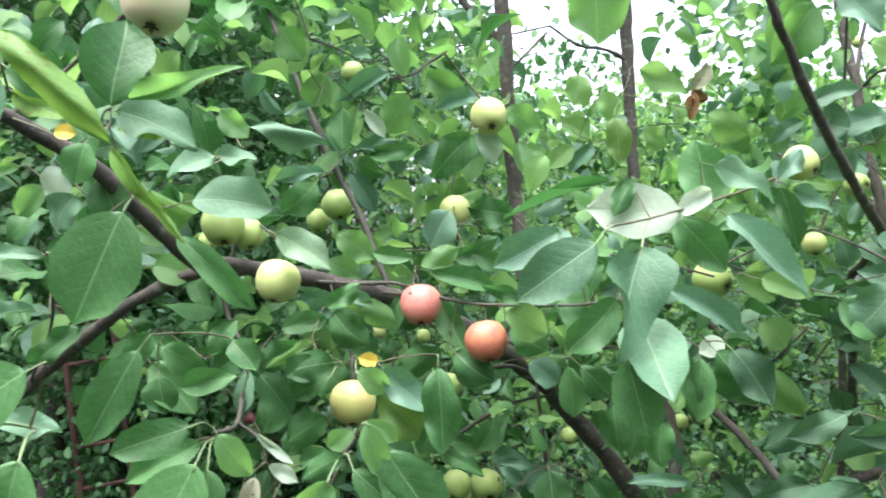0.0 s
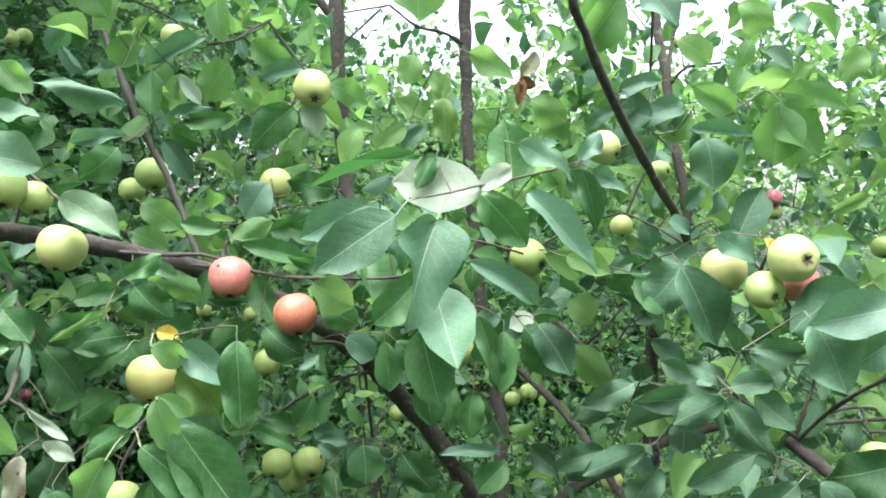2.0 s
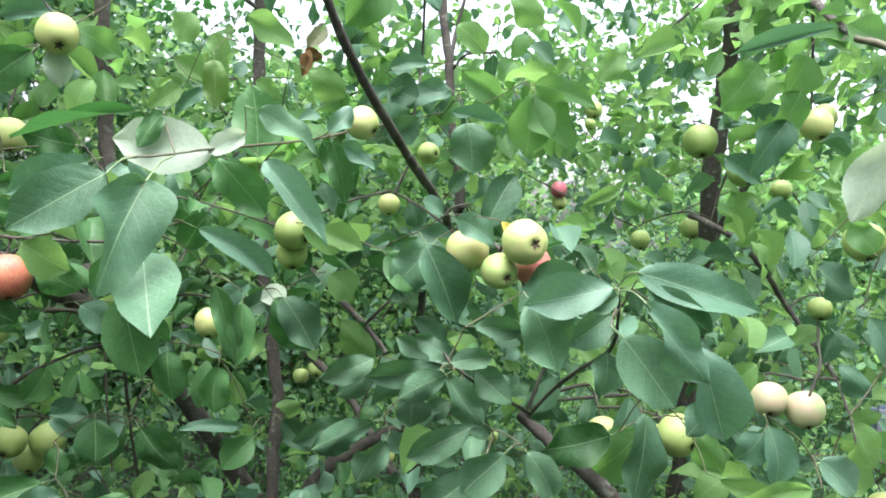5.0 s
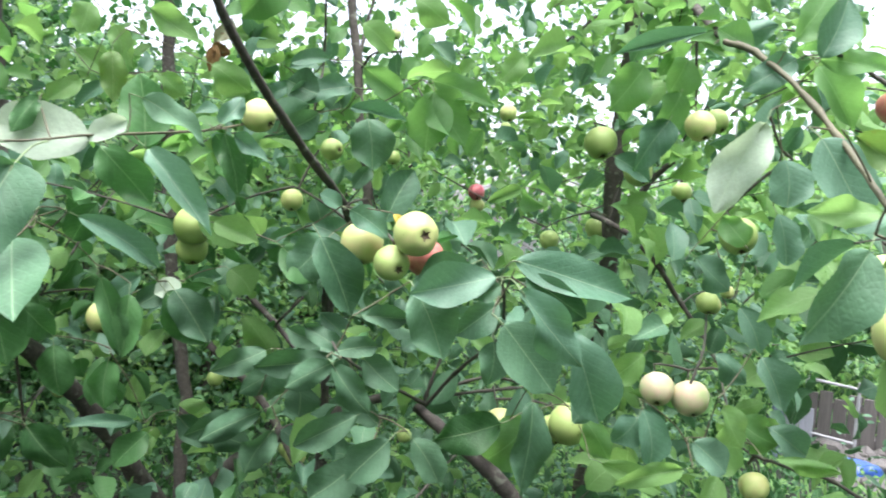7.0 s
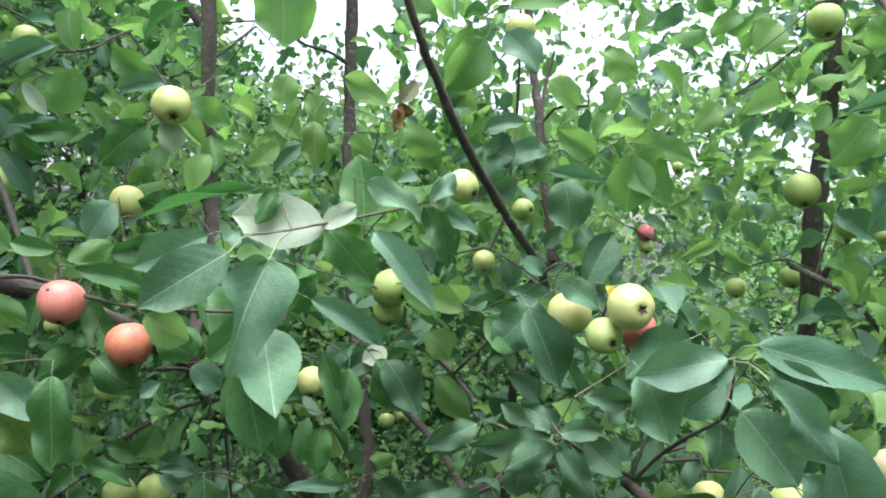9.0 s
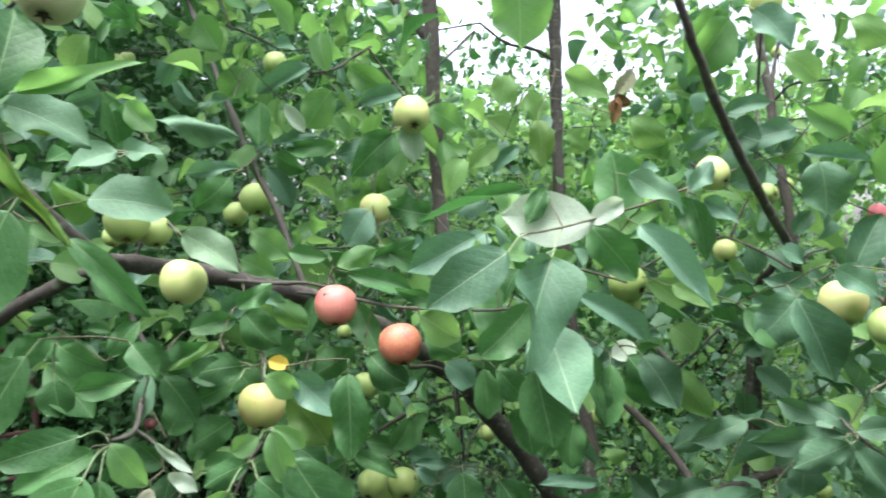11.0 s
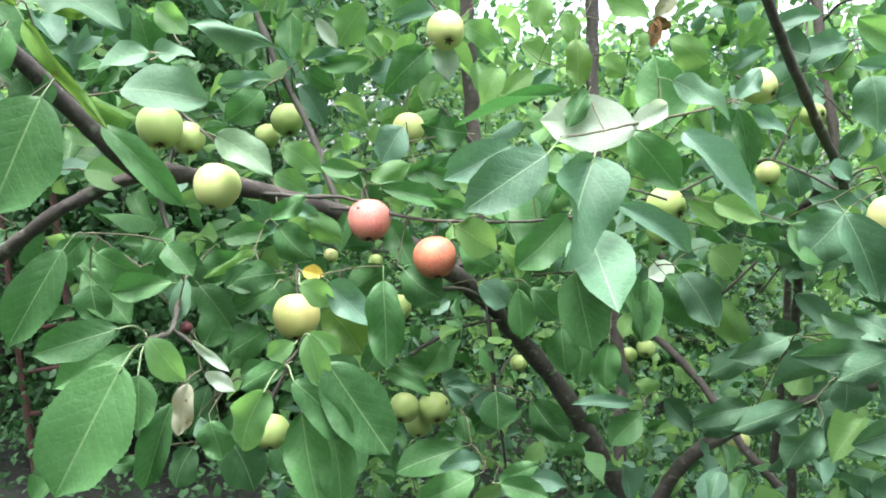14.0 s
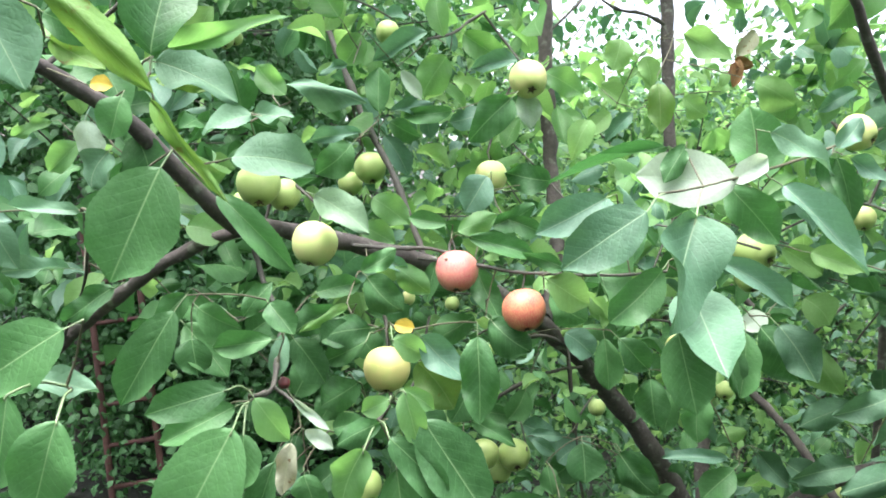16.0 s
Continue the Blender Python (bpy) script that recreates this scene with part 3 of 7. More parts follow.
limb("twig", TREE_W, 0.0027, 0.0024, (-0.105, 0.921, 1.314), (-0.101, 1.002, 1.317), (-0.116, 1.121, 1.313), (-0.121, 1.143, 1.358), (-0.128, 1.125, 1.410))
limb("twig", TREE_W, 0.0040, 0.0013, (-0.650, 1.086, 1.310), (-0.513, 0.927, 1.359), (-0.378, 0.737, 1.395), (-0.305, 0.612, 1.415))
limb("twig", TREE_W, 0.0032, 0.0016, (-0.576, 1.074, 1.367), (-0.468, 0.935, 1.467), (-0.391, 0.793, 1.540), (-0.353, 0.717, 1.558))
limb("branch", TREE_E, 0.0102, 0.0053, (0.756, 1.318, 1.485), (0.726, 1.284, 1.556), (0.604, 1.130, 1.632), (0.479, 0.978, 1.720), (0.401, 0.890, 1.800), (0.374, 0.864, 1.837), (0.342, 0.840, 1.896))
limb("limb", TREE_E, 0.0112, 0.0092, (0.851, 1.630, 0.811), (0.828, 1.610, 1.072), (0.806, 1.577, 1.228), (0.773, 1.505, 1.382), (0.761, 1.407, 1.447), (0.755, 1.318, 1.490))
limb("branch", TREE_E, 0.0135, 0.0115, (0.890, 1.615, 1.569), (0.888, 1.638, 1.657), (0.870, 1.664, 1.772), (0.864, 1.688, 1.890), (0.844, 1.715, 2.049), (0.823, 1.722, 2.191))
limb("limb", TREE_E, 0.0098, 0.0087, (0.893, 1.828, 0.866), (0.884, 1.787, 1.158), (0.860, 1.737, 1.436), (0.868, 1.657, 1.531), (0.890, 1.615, 1.569))
limb("twig", TREE_E, 0.0077, 0.0052, (0.864, 1.688, 1.903), (0.881, 1.708, 1.985), (0.896, 1.708, 2.063))
limb("twig", TREE_E, 0.0051, 0.0035, (0.871, 1.687, 1.890), (0.872, 1.607, 1.912), (0.895, 1.502, 1.902))
limb("twig", TREE_E, 0.0038, 0.0028, (0.704, 1.226, 1.551), (0.715, 1.215, 1.567), (0.740, 1.212, 1.575))
limb("limb", TREE_E, 0.0173, 0.0099, (1.058, 0.938, 0.989), (0.913, 0.954, 1.140), (0.877, 0.978, 1.176), (0.843, 1.023, 1.208), (0.811, 1.089, 1.240))
limb("twig", TREE_E, 0.0054, 0.0028, (0.819, 1.076, 1.246), (0.831, 1.032, 1.294), (0.832, 0.960, 1.343), (0.839, 0.896, 1.385), (0.812, 0.844, 1.433), (0.781, 0.803, 1.476))
limb("twig", TREE_E, 0.0045, 0.0025, (0.815, 1.077, 1.248), (0.827, 1.075, 1.293), (0.840, 1.073, 1.339), (0.810, 1.044, 1.396), (0.769, 1.029, 1.449))
limb("twig", TREE_E, 0.0045, 0.0022, (0.819, 1.076, 1.248), (0.689, 0.955, 1.313), (0.604, 0.880, 1.360), (0.594, 0.906, 1.377))
limb("twig", TREE_E, 0.0051, 0.0041, (0.914, 1.212, 1.241), (0.999, 1.184, 1.269), (1.108, 1.167, 1.249))
limb("twig", TREE_E, 0.0052, 0.0041, (0.959, 1.249, 1.222), (1.047, 1.219, 1.238), (1.117, 1.164, 1.256))
limb("twig", TREE_E, 0.0031, 0.0026, (0.737, 0.930, 1.141), (0.796, 0.954, 1.182), (0.853, 0.998, 1.198))
limb("limb", TREE_W, 0.0190, 0.0098, (0.545, 1.637, 0.812), (0.578, 1.590, 0.939), (0.621, 1.536, 1.022), (0.721, 1.515, 1.087), (0.852, 1.504, 1.140), (0.993, 1.499, 1.173))
limb("branch", TREE_W, 0.0150, 0.0115, (0.991, 1.744, 0.731), (0.927, 1.876, 0.816), (0.869, 1.952, 0.884), (0.818, 2.081, 0.990), (0.751, 2.161, 1.069), (0.648, 2.254, 1.168), (0.588, 2.333, 1.273))
limb("branch", TREE_W, 0.0116, 0.0079, (0.686, 2.251, 1.369), (0.768, 2.219, 1.292), (0.836, 2.139, 1.221), (0.886, 2.065, 1.153))
limb("twig", TREE_W, 0.0081, 0.0048, (0.822, 2.143, 1.204), (0.865, 2.078, 1.279), (0.923, 2.062, 1.346))
limb("limb", TREE_E, 0.0270, 0.0235, (1.632, 1.782, 0.414), (1.652, 1.729, 0.850), (1.630, 1.694, 1.105), (1.607, 1.656, 1.272), (1.553, 1.579, 1.479), (1.500, 1.525, 1.681), (1.502, 1.508, 1.864), (1.489, 1.488, 2.054), (1.473, 1.480, 2.214))
limb("branch", TREE_E, 0.0132, 0.0082, (1.548, 1.572, 1.509), (1.554, 1.526, 1.599), (1.567, 1.465, 1.694), (1.579, 1.402, 1.743))
limb("branch", TREE_E, 0.0082, 0.0054, (1.420, 1.487, 1.598), (1.330, 1.307, 1.579), (1.354, 1.246, 1.547), (1.399, 1.219, 1.497), (1.467, 1.223, 1.429), (1.483, 1.154, 1.357), (1.407, 1.023, 1.314))
limb("shoot", TREE_E, 0.0062, 0.0044, (1.032, 0.714, 1.811), (1.028, 0.658, 1.788), (1.027, 0.588, 1.735), (1.012, 0.513, 1.668), (0.969, 0.432, 1.605), (0.927, 0.373, 1.561), (0.905, 0.350, 1.533))
limb("branch", TREE_E, 0.0056, 0.0120, (1.029, 0.657, 1.786), (1.136, 0.853, 1.880), (1.272, 1.129, 2.082), (1.452, 1.477, 2.423))
limb("twig", TREE_E, 0.0041, 0.0031, (1.090, 0.588, 1.785), (1.178, 0.619, 1.786), (1.239, 0.607, 1.760), (1.294, 0.573, 1.702), (1.363, 0.556, 1.659))
limb("twig", TREE_E, 0.0032, 0.0025, (1.143, 0.729, 1.730), (1.174, 0.732, 1.690), (1.205, 0.737, 1.677))
limb("twig", TREE_E, 0.0036, 0.0032, (1.178, 0.866, 1.325), (1.227, 0.897, 1.363), (1.376, 1.043, 1.376))
limb("twig", TREE_E, 0.0040, 0.0030, (1.281, 0.631, 1.214), (1.238, 0.656, 1.238), (1.196, 0.680, 1.246), (1.148, 0.731, 1.267), (1.189, 0.802, 1.313), (1.329, 0.953, 1.330))
limb("twig", TREE_E, 0.0058, 0.0043, (1.356, 1.653, 2.007), (1.404, 1.628, 2.048), (1.475, 1.590, 2.127))
limb("twig", TREE_E, 0.0070, 0.0037, (1.498, 1.512, 1.934), (1.467, 1.358, 1.938), (1.453, 1.252, 1.971))

# ---- apples ----
def apple_mesh(seed):
    rng = np.random.RandomState(seed)
    sides, rings = 28, 18
    lob = rng.uniform(0, 6.3)
    verts = []
    for i in range(rings + 1):
        t = math.pi * i / rings
        rad = math.sin(t) ** 0.86 * (1 + 0.08 * math.cos(t))
        z = math.cos(t) * 0.96
        z -= 0.34 * math.exp(-(rad / 0.20) ** 2) if i < rings / 2 else -0.22 * math.exp(-(rad / 0.20) ** 2)
        for j in range(sides):
            a = 2 * math.pi * j / sides
            k = 1 + 0.022 * math.cos(5 * a + lob) * (0.35 + 0.65 * (1 - math.cos(t)) / 2) + 0.025 * math.cos(a + lob)
            verts.append((rad * math.cos(a) * k, rad * math.sin(a) * k * 0.985, z))
    faces = [(i * sides + j, (i + 1) * sides + j, (i + 1) * sides + (j + 1) % sides, i * sides + (j + 1) % sides) for i in range(rings) for j in range(sides)]
    return verts, faces


apple_meshes = {}
KINDS = {"GREEN": "small green unripe apple hanging among the leaves", "YELLOW": "pale yellow-green apple hanging among the leaves",
         "GOLDEN": "ripening golden-yellow apple above a fan of leaves", "RED": "ripe red-streaked apple hanging from its twig", "ROSE": "rosy pink striped apple hanging from its twig",
         "BLUSHED": "pale apple with a soft pink blush on its twig", "CRIMSON": "small deep crimson apple among distant leaves", "MUMMY": "shrivelled dark red fruitlet on a spur"}
stalk_line = spline(((0, 0, 0.50), (0.02, 0.0, 0.9), (0.10, 0.02, 1.25), (0.22, 0.03, 1.6)), 4)
stalk_v, stalk_f = tube(stalk_line, np.linspace(0.040, 0.052, len(stalk_line)), 6, 0.05, 5)


def calyx_mesh():
    """Five dry sepals and the tuft in the apple's eye."""
    vs, fs = [], []
    for k in range(5):
        a = 2 * math.pi * k / 5
        c, s = math.cos(a), math.sin(a)
        for r, w, z in ((0.0, 0.05, -0.78), (0.12, 0.075, -0.90), (0.27, 0.012, -0.945 - 0.02 * (k % 2))):
            for e in (-1, 1):
                vs.append((r * c - e * w * s, r * s + e * w * c, z))
        b = k * 6
        fs += [(b, b + 1, b + 3, b + 2), (b + 2, b + 3, b + 5, b + 4)]
    return vs, fs


def apple(centre, radius, eye_way, skin):
    """An apple of that radius; its eye (the end with the dry sepals) points along eye_way."""
    kind = {GREEN: "GREEN", YELLOW: "YELLOW", GOLDEN: "GOLDEN", RED: "RED", ROSE: "ROSE", BLUSHED: "BLUSHED", CRIMSON: "CRIMSON", MUMMY: "MUMMY"}[skin]
    root = thing("apple", KINDS[kind], "apple", "apples on the trees")
    k = len(heroes) % 4
    z = -Vector(eye_way).normalized()
    rot = z.to_track_quat("Z", "Y").to_matrix() @ Matrix.Rotation(len(heroes) * 2.4, 3, "Z")
    m = Matrix.Translation(centre) @ rot.to_4x4() @ Matrix.Diagonal((radius, radius, radius, 1))
    root.matrix_world = Matrix.Translation(centre)
    bpy.context.view_layer.update()
    if (k, kind) not in apple_meshes:
        v, f = apple_mesh(k)
        apple_meshes[(k, kind)] = mesh_data("fruit", v, f, (skin,))
    if "stalk" not in apple_meshes:
        for nm, (v, f), mt in (("stalk", (stalk_v, stalk_f), TWIG), ("calyx", calyx_mesh(), DRY)):
            apple_meshes[nm] = mesh_data(nm, v, f, (mt,))
    for nm, me, lab in (("fruit", apple_meshes[(k, kind)], ""), ("stalk", apple_meshes["stalk"], "thin brown stalk"), ("calyx", apple_meshes["calyx"], "dry brown sepals")):
        ob = tagged(place(nm, me, root), lab)
        ob.matrix_basis = Matrix.Translation((0, 0, 0)) @ rot.to_4x4() @ Matrix.Diagonal((radius, radius, radius, 1))
    heroes.append((*centre, radius * (3.2 if kind == "CRIMSON" else 1.15)))
    spurs_wanted.append(m @ Vector((0.22, 0.03, 1.58)))
    return root


spurs_wanted = []
rosy = apple((-0.027, 1.145, 1.475), 0.0310, (0.04, -0.36, -0.93), ROSE)
spot = bmesh.new()
bmesh.ops.create_uvsphere(spot, u_segments=10, v_segments=6, radius=0.0034)
bmesh.ops.transform(spot, verts=spot.verts, matrix=Matrix.Translation(Vector((-0.43, -0.68, 0.59)) * 0.0312) @ Vector((-0.43, -0.68, 0.59)).to_track_quat("Z", "Y").to_matrix().to_4x4() @ Matrix.Diagonal((1, 0.8, 0.3, 1)))
part("scab", spot, DRY, rosy, "small dark scab on the skin")
apple((0.070, 1.079, 1.430), 0.0298, (0.14, -0.33, -0.93), RED)
apple((-0.112, 1.043, 1.350), 0.0315, (0.04, -0.36, -0.93), GOLDEN)
apple((0.016, 1.599, 1.066), 0.0312, (-0.24, -0.70, -0.67), GREEN)
apple((0.080, 1.632, 1.056), 0.0341, (0.17, -0.81, -0.56), GREEN)
apple((0.045, 1.658, 1.015), 0.0299, (0.06, -0.64, -0.77), GREEN)
apple((-0.182, 0.916, 1.521), 0.0269, (-0.16, -0.30, -0.94), YELLOW)
apple((0.079, 1.388, 1.790), 0.0331, (0.16, -0.73, -0.66), YELLOW)
apple((0.018, 1.396, 1.623), 0.0282, (0.04, -0.36, -0.93), YELLOW)
apple((-0.193, 1.578, 1.911), 0.0235, (0.05, -0.48, -0.88), GREEN)
apple((-0.209, 1.483, 1.638), 0.0302, (0.25, -0.42, -0.87), GREEN)
apple((-0.255, 1.528, 1.609), 0.0241, (0.05, -0.48, -0.88), GREEN)
apple((-0.263, 0.965, 1.589), 0.0270, (0.15, -0.46, -0.88), GREEN)
apple((-0.243, 1.006, 1.578), 0.0209, (0.25, -0.42, -0.87), GREEN)
apple((-0.311, 1.051, 1.569), 0.0136, (0.05, -0.48, -0.88), GREEN)
apple((0.489, 1.440, 1.499), 0.0361, (0.56, -0.75, -0.35), GREEN)
apple((0.492, 1.468, 1.454), 0.0297, (0.05, -0.48, -0.88), GREEN)
apple((0.532, 1.162, 1.683), 0.0262, (0.65, -0.61, -0.46), YELLOW)
apple((0.006, 1.429, 1.302), 0.0246, (0.05, -0.48, -0.88), GREEN)
apple((-0.074, 1.957, 1.330), 0.0183, (0.05, -0.48, -0.88), GREEN)
apple((-0.178, 1.901, 1.347), 0.0178, (0.05, -0.48, -0.88), YELLOW)
apple((-0.128, 0.965, 1.220), 0.0222, (0.03, -0.52, -0.86), GREEN)
apple((-0.877, 2.597, 2.109), 0.0263, (0.05, -0.48, -0.88), GREEN)
apple((0.679, 1.055, 1.501), 0.0327, (-0.15, -0.31, -0.94), YELLOW)
apple((0.718, 0.945, 1.524), 0.0321, (0.03, -1.00, -0.04), YELLOW)
apple((0.700, 0.980, 1.478), 0.0262, (0.06, -0.96, -0.29), GREEN)
apple((0.759, 1.000, 1.490), 0.0296, (0.15, -0.89, -0.44), ROSE)
apple((1.047, 0.993, 1.230), 0.0348, (0.24, -0.91, -0.33), GREEN)
apple((1.048, 1.037, 1.210), 0.0259, (-0.10, -0.47, -0.88), GREEN)
apple((1.216, 0.983, 1.289), 0.0296, (-0.34, -0.52, -0.78), BLUSHED)
apple((1.275, 0.962, 1.276), 0.0323, (-0.10, -0.47, -0.88), BLUSHED)
apple((1.360, 1.401, 1.759), 0.0380, (-0.10, -0.47, -0.88), GREEN)
apple((1.353, 1.251, 1.688), 0.0304, (0.04, -0.65, -0.76), GREEN)
apple((1.765, 2.740, 1.690), 0.0336, (-0.16, -0.62, -0.77), CRIMSON)
apple((1.779, 2.754, 1.640), 0.0304, (-0.16, -0.62, -0.77), YELLOW)
apple((1.665, 2.364, 1.960), 0.0312, (-0.10, -0.47, -0.88), YELLOW)
apple((1.708, 2.453, 1.922), 0.0202, (-0.10, -0.47, -0.88), GREEN)
apple((1.619, 1.315, 1.837), 0.0294, (0.15, -0.64, -0.76), GREEN)
apple((1.845, 1.653, 1.694), 0.0288, (-0.10, -0.47, -0.88), GREEN)
apple((0.729, 1.403, 1.668), 0.0216, (0.43, -0.90, -0.02), GREEN)
apple((0.340, 1.331, 1.340), 0.0267, (-0.10, -0.47, -0.88), YELLOW)
apple((0.663, 1.421, 1.563), 0.0216, (-0.10, -0.47, -0.88), YELLOW)
apple((0.999, 1.138, 1.196), 0.0265, (-0.10, -0.47, -0.88), YELLOW)
apple((1.633, 1.289, 1.411), 0.0221, (-0.10, -0.47, -0.88), YELLOW)
apple((1.546, 1.855, 1.527), 0.0286, (-0.10, -0.47, -0.88), GREEN)
apple((1.550, 1.643, 1.571), 0.0289, (-0.10, -0.47, -0.88), GREEN)
apple((0.887, 2.933, 0.920), 0.0350, (-0.23, -0.79, -0.56), GREEN)
apple((0.834, 2.981, 0.884), 0.0309, (-0.10, -0.47, -0.88), GREEN)
apple((1.308, 2.606, 2.219), 0.0202, (-0.10, -0.47, -0.88), YELLOW)
apple((0.870, 0.322, 1.483), 0.0285, (-0.10, -0.34, -0.94), YELLOW)
apple((0.887, 0.360, 1.526), 0.0200, (-0.32, -0.30, -0.90), GREEN)
apple((1.178, 0.571, 1.731), 0.0205, (-0.17, -0.44, -0.88), ROSE)
apple((1.175, 0.796, 1.561), 0.0281, (-0.07, -0.48, -0.87), GREEN)
apple((1.246, 0.970, 1.749), 0.0265, (0.03, -0.50, -0.87), YELLOW)
apple((1.413, 1.082, 1.434), 0.0224, (-0.17, -0.44, -0.88), GREEN)
apple((1.933, 1.535, 1.426), 0.0191, (-0.17, -0.44, -0.88), YELLOW)
apple((1.253, 2.392, 1.755), 0.0244, (-0.17, -0.44, -0.88), GREEN)
apple((1.169, 0.717, 1.210), 0.0210, (-0.17, -0.44, -0.88), YELLOW)
apple((-0.972, 2.972, 2.197), 0.0283, (-0.04, -0.46, -0.89), GREEN)
apple((-1.012, 2.977, 2.180), 0.0242, (-0.04, -0.46, -0.89), GREEN)
apple((0.897, 2.047, 0.863), 0.0289, (0.05, -0.48, -0.88), YELLOW)
apple((1.263, 2.132, 0.884), 0.0232, (-0.04, -0.46, -0.89), GREEN)
apple((0.886, 2.082, 0.874), 0.0270, (-0.04, -0.46, -0.89), GREEN)
apple((0.291, 1.965, 1.080), 0.0216, (-0.04, -0.46, -0.89), GREEN)
apple((-1.123, 1.834, 1.229), 0.0206, (0.05, -0.48, -0.88), YELLOW)
apple((1.154, 1.129, 2.023), 0.0303, (-0.07, -0.44, -0.90), GREEN)
apple((0.626, 1.206, 1.952), 0.0253, (-0.07, -0.44, -0.90), YELLOW)
apple((-0.241, 0.703, 1.788), 0.0307, (0.02, -0.44, -0.90), BLUSHED)
apple((-0.208, 0.887, 1.363), 0.0069, (0.32, -0.79, -0.52), MUMMY)

# ---- outer leaves ----
leaf((-0.348, 0.554, 1.716), (-0.305, 0.554, 1.645), (0.41, -0.87, 0.26), 0.050, PALE, TREE_W)
leaf((-0.270, 0.509, 1.713), (-0.200, 0.510, 1.638), (0.13, -0.99, 0.11), 0.024, SPOTTED, TREE_W)
leaf((-0.238, 0.608, 1.643), (-0.182, 0.608, 1.567), (0.11, -0.99, 0.09), 0.012, SPOTTED, TREE_W)
leaf((-0.214, 0.686, 1.573), (-0.146, 0.687, 1.507), (0.17, -0.97, 0.17), 0.026, LEAF, TREE_W)
leaf((-0.248, 0.629, 1.681), (-0.236, 0.634, 1.756), (0.15, -0.99, 0.04), 0.054, LEAF, TREE_W)
leaf((-0.242, 0.650, 1.691), (-0.144, 0.658, 1.721), (0.09, -1.00, -0.04), 0.020, LIT, TREE_W)
leaf((-0.262, 0.669, 1.683), (-0.192, 0.672, 1.658), (0.20, -0.86, 0.46), 0.046, PALE, TREE_W)
leaf((-0.271, 0.688, 1.672), (-0.217, 0.691, 1.663), (0.06, -1.00, 0.02), 0.013, SPOTTED, TREE_W)
leaf((-0.357, 0.802, 1.672), (-0.368, 0.799, 1.628), (0.15, -0.99, 0.03), 0.037, LEAF, TREE_W)
leaf((-0.369, 0.860, 1.638), (-0.353, 0.859, 1.592), (0.08, -1.00, 0.05), 0.047, LEAF, TREE_W)
leaf((-0.264, 0.684, 1.595), (-0.308, 0.676, 1.494), (0.10, -0.99, 0.04), 0.077, LEAF, TREE_W, broad=True)
leaf((-0.471, 0.945, 1.663), (-0.465, 0.943, 1.614), (0.20, -0.98, 0.07), 0.036, UNDER, TREE_W)
leaf((-0.443, 0.945, 1.626), (-0.467, 0.941, 1.582), (-0.03, -0.99, 0.10), 0.047, PALE, TREE_W)
leaf((-0.344, 0.697, 1.555), (-0.418, 0.692, 1.559), (0.08, -0.83, 0.55), 0.017, PALE, TREE_W)
leaf((-0.425, 0.691, 1.546), (-0.401, 0.691, 1.503), (0.44, -0.86, 0.26), 0.028, PALE, TREE_W)
leaf((-0.405, 0.790, 1.496), (-0.477, 0.785, 1.492), (0.02, -0.83, 0.56), 0.020, PALE, TREE_W)
leaf((-0.291, 0.576, 1.469), (-0.361, 0.569, 1.423), (0.00, -0.99, 0.14), 0.052, LEAF, TREE_W, broad=True)
leaf((-0.346, 0.630, 1.418), (-0.294, 0.633, 1.411), (0.13, -0.78, 0.61), 0.023, PALE, TREE_W)
leaf((-0.277, 0.543, 1.410), (-0.292, 0.539, 1.346), (0.24, -0.97, 0.01), 0.045, LEAF, TREE_W, (-0.305, 0.612, 1.415))
leaf((-0.313, 0.542, 1.427), (-0.324, 0.538, 1.356), (0.25, -0.97, 0.02), 0.037, LEAF, TREE_W, (-0.309, 0.612, 1.418))
leaf((-0.278, 0.747, 1.461), (-0.330, 0.739, 1.368), (0.05, -1.00, 0.06), 0.045, LEAF, TREE_W, broad=True)
leaf((-0.215, 0.717, 1.394), (-0.293, 0.711, 1.369), (-0.00, -0.97, 0.25), 0.035, LEAF, TREE_W, (-0.217, 0.796, 1.372), broad=True)
leaf((-0.196, 0.677, 1.370), (-0.250, 0.660, 1.258), (0.08, -0.97, 0.16), 0.072, LEAF, TREE_W, (-0.220, 0.796, 1.363), broad=True)
leaf((-0.212, 0.755, 1.342), (-0.214, 0.752, 1.288), (0.12, -0.99, 0.05), 0.037, LEAF, TREE_W, (-0.221, 0.795, 1.361))
leaf((-0.196, 0.738, 1.382), (-0.165, 0.738, 1.340), (0.23, -0.96, 0.17), 0.031, LIT, TREE_W)
leaf((-0.174, 0.799, 1.368), (-0.137, 0.800, 1.336), (0.16, -0.97, 0.16), 0.010, UNDER, TREE_W)
leaf((-0.166, 0.817, 1.330), (-0.136, 0.818, 1.311), (0.15, -0.97, 0.19), 0.017, UNDER, TREE_W)
leaf((-0.166, 0.758, 1.334), (-0.173, 0.754, 1.284), (0.09, -1.00, 0.05), 0.022, WITHERED, TREE_W)
leaf((-0.186, 0.772, 1.310), (-0.212, 0.764, 1.223), (0.05, -1.00, 0.08), 0.031, LEAF, TREE_W)
leaf((-0.277, 0.862, 1.319), (-0.305, 0.853, 1.221), (0.20, -0.98, 0.04), 0.025, LEAF, TREE_W)
leaf((-0.214, 0.859, 1.417), (-0.282, 0.854, 1.407), (0.03, -0.97, 0.26), 0.029, LEAF, TREE_W)
leaf((-0.123, 0.965, 1.417), (-0.185, 0.961, 1.408), (0.03, -0.97, 0.26), 0.043, LEAF, TREE_W)
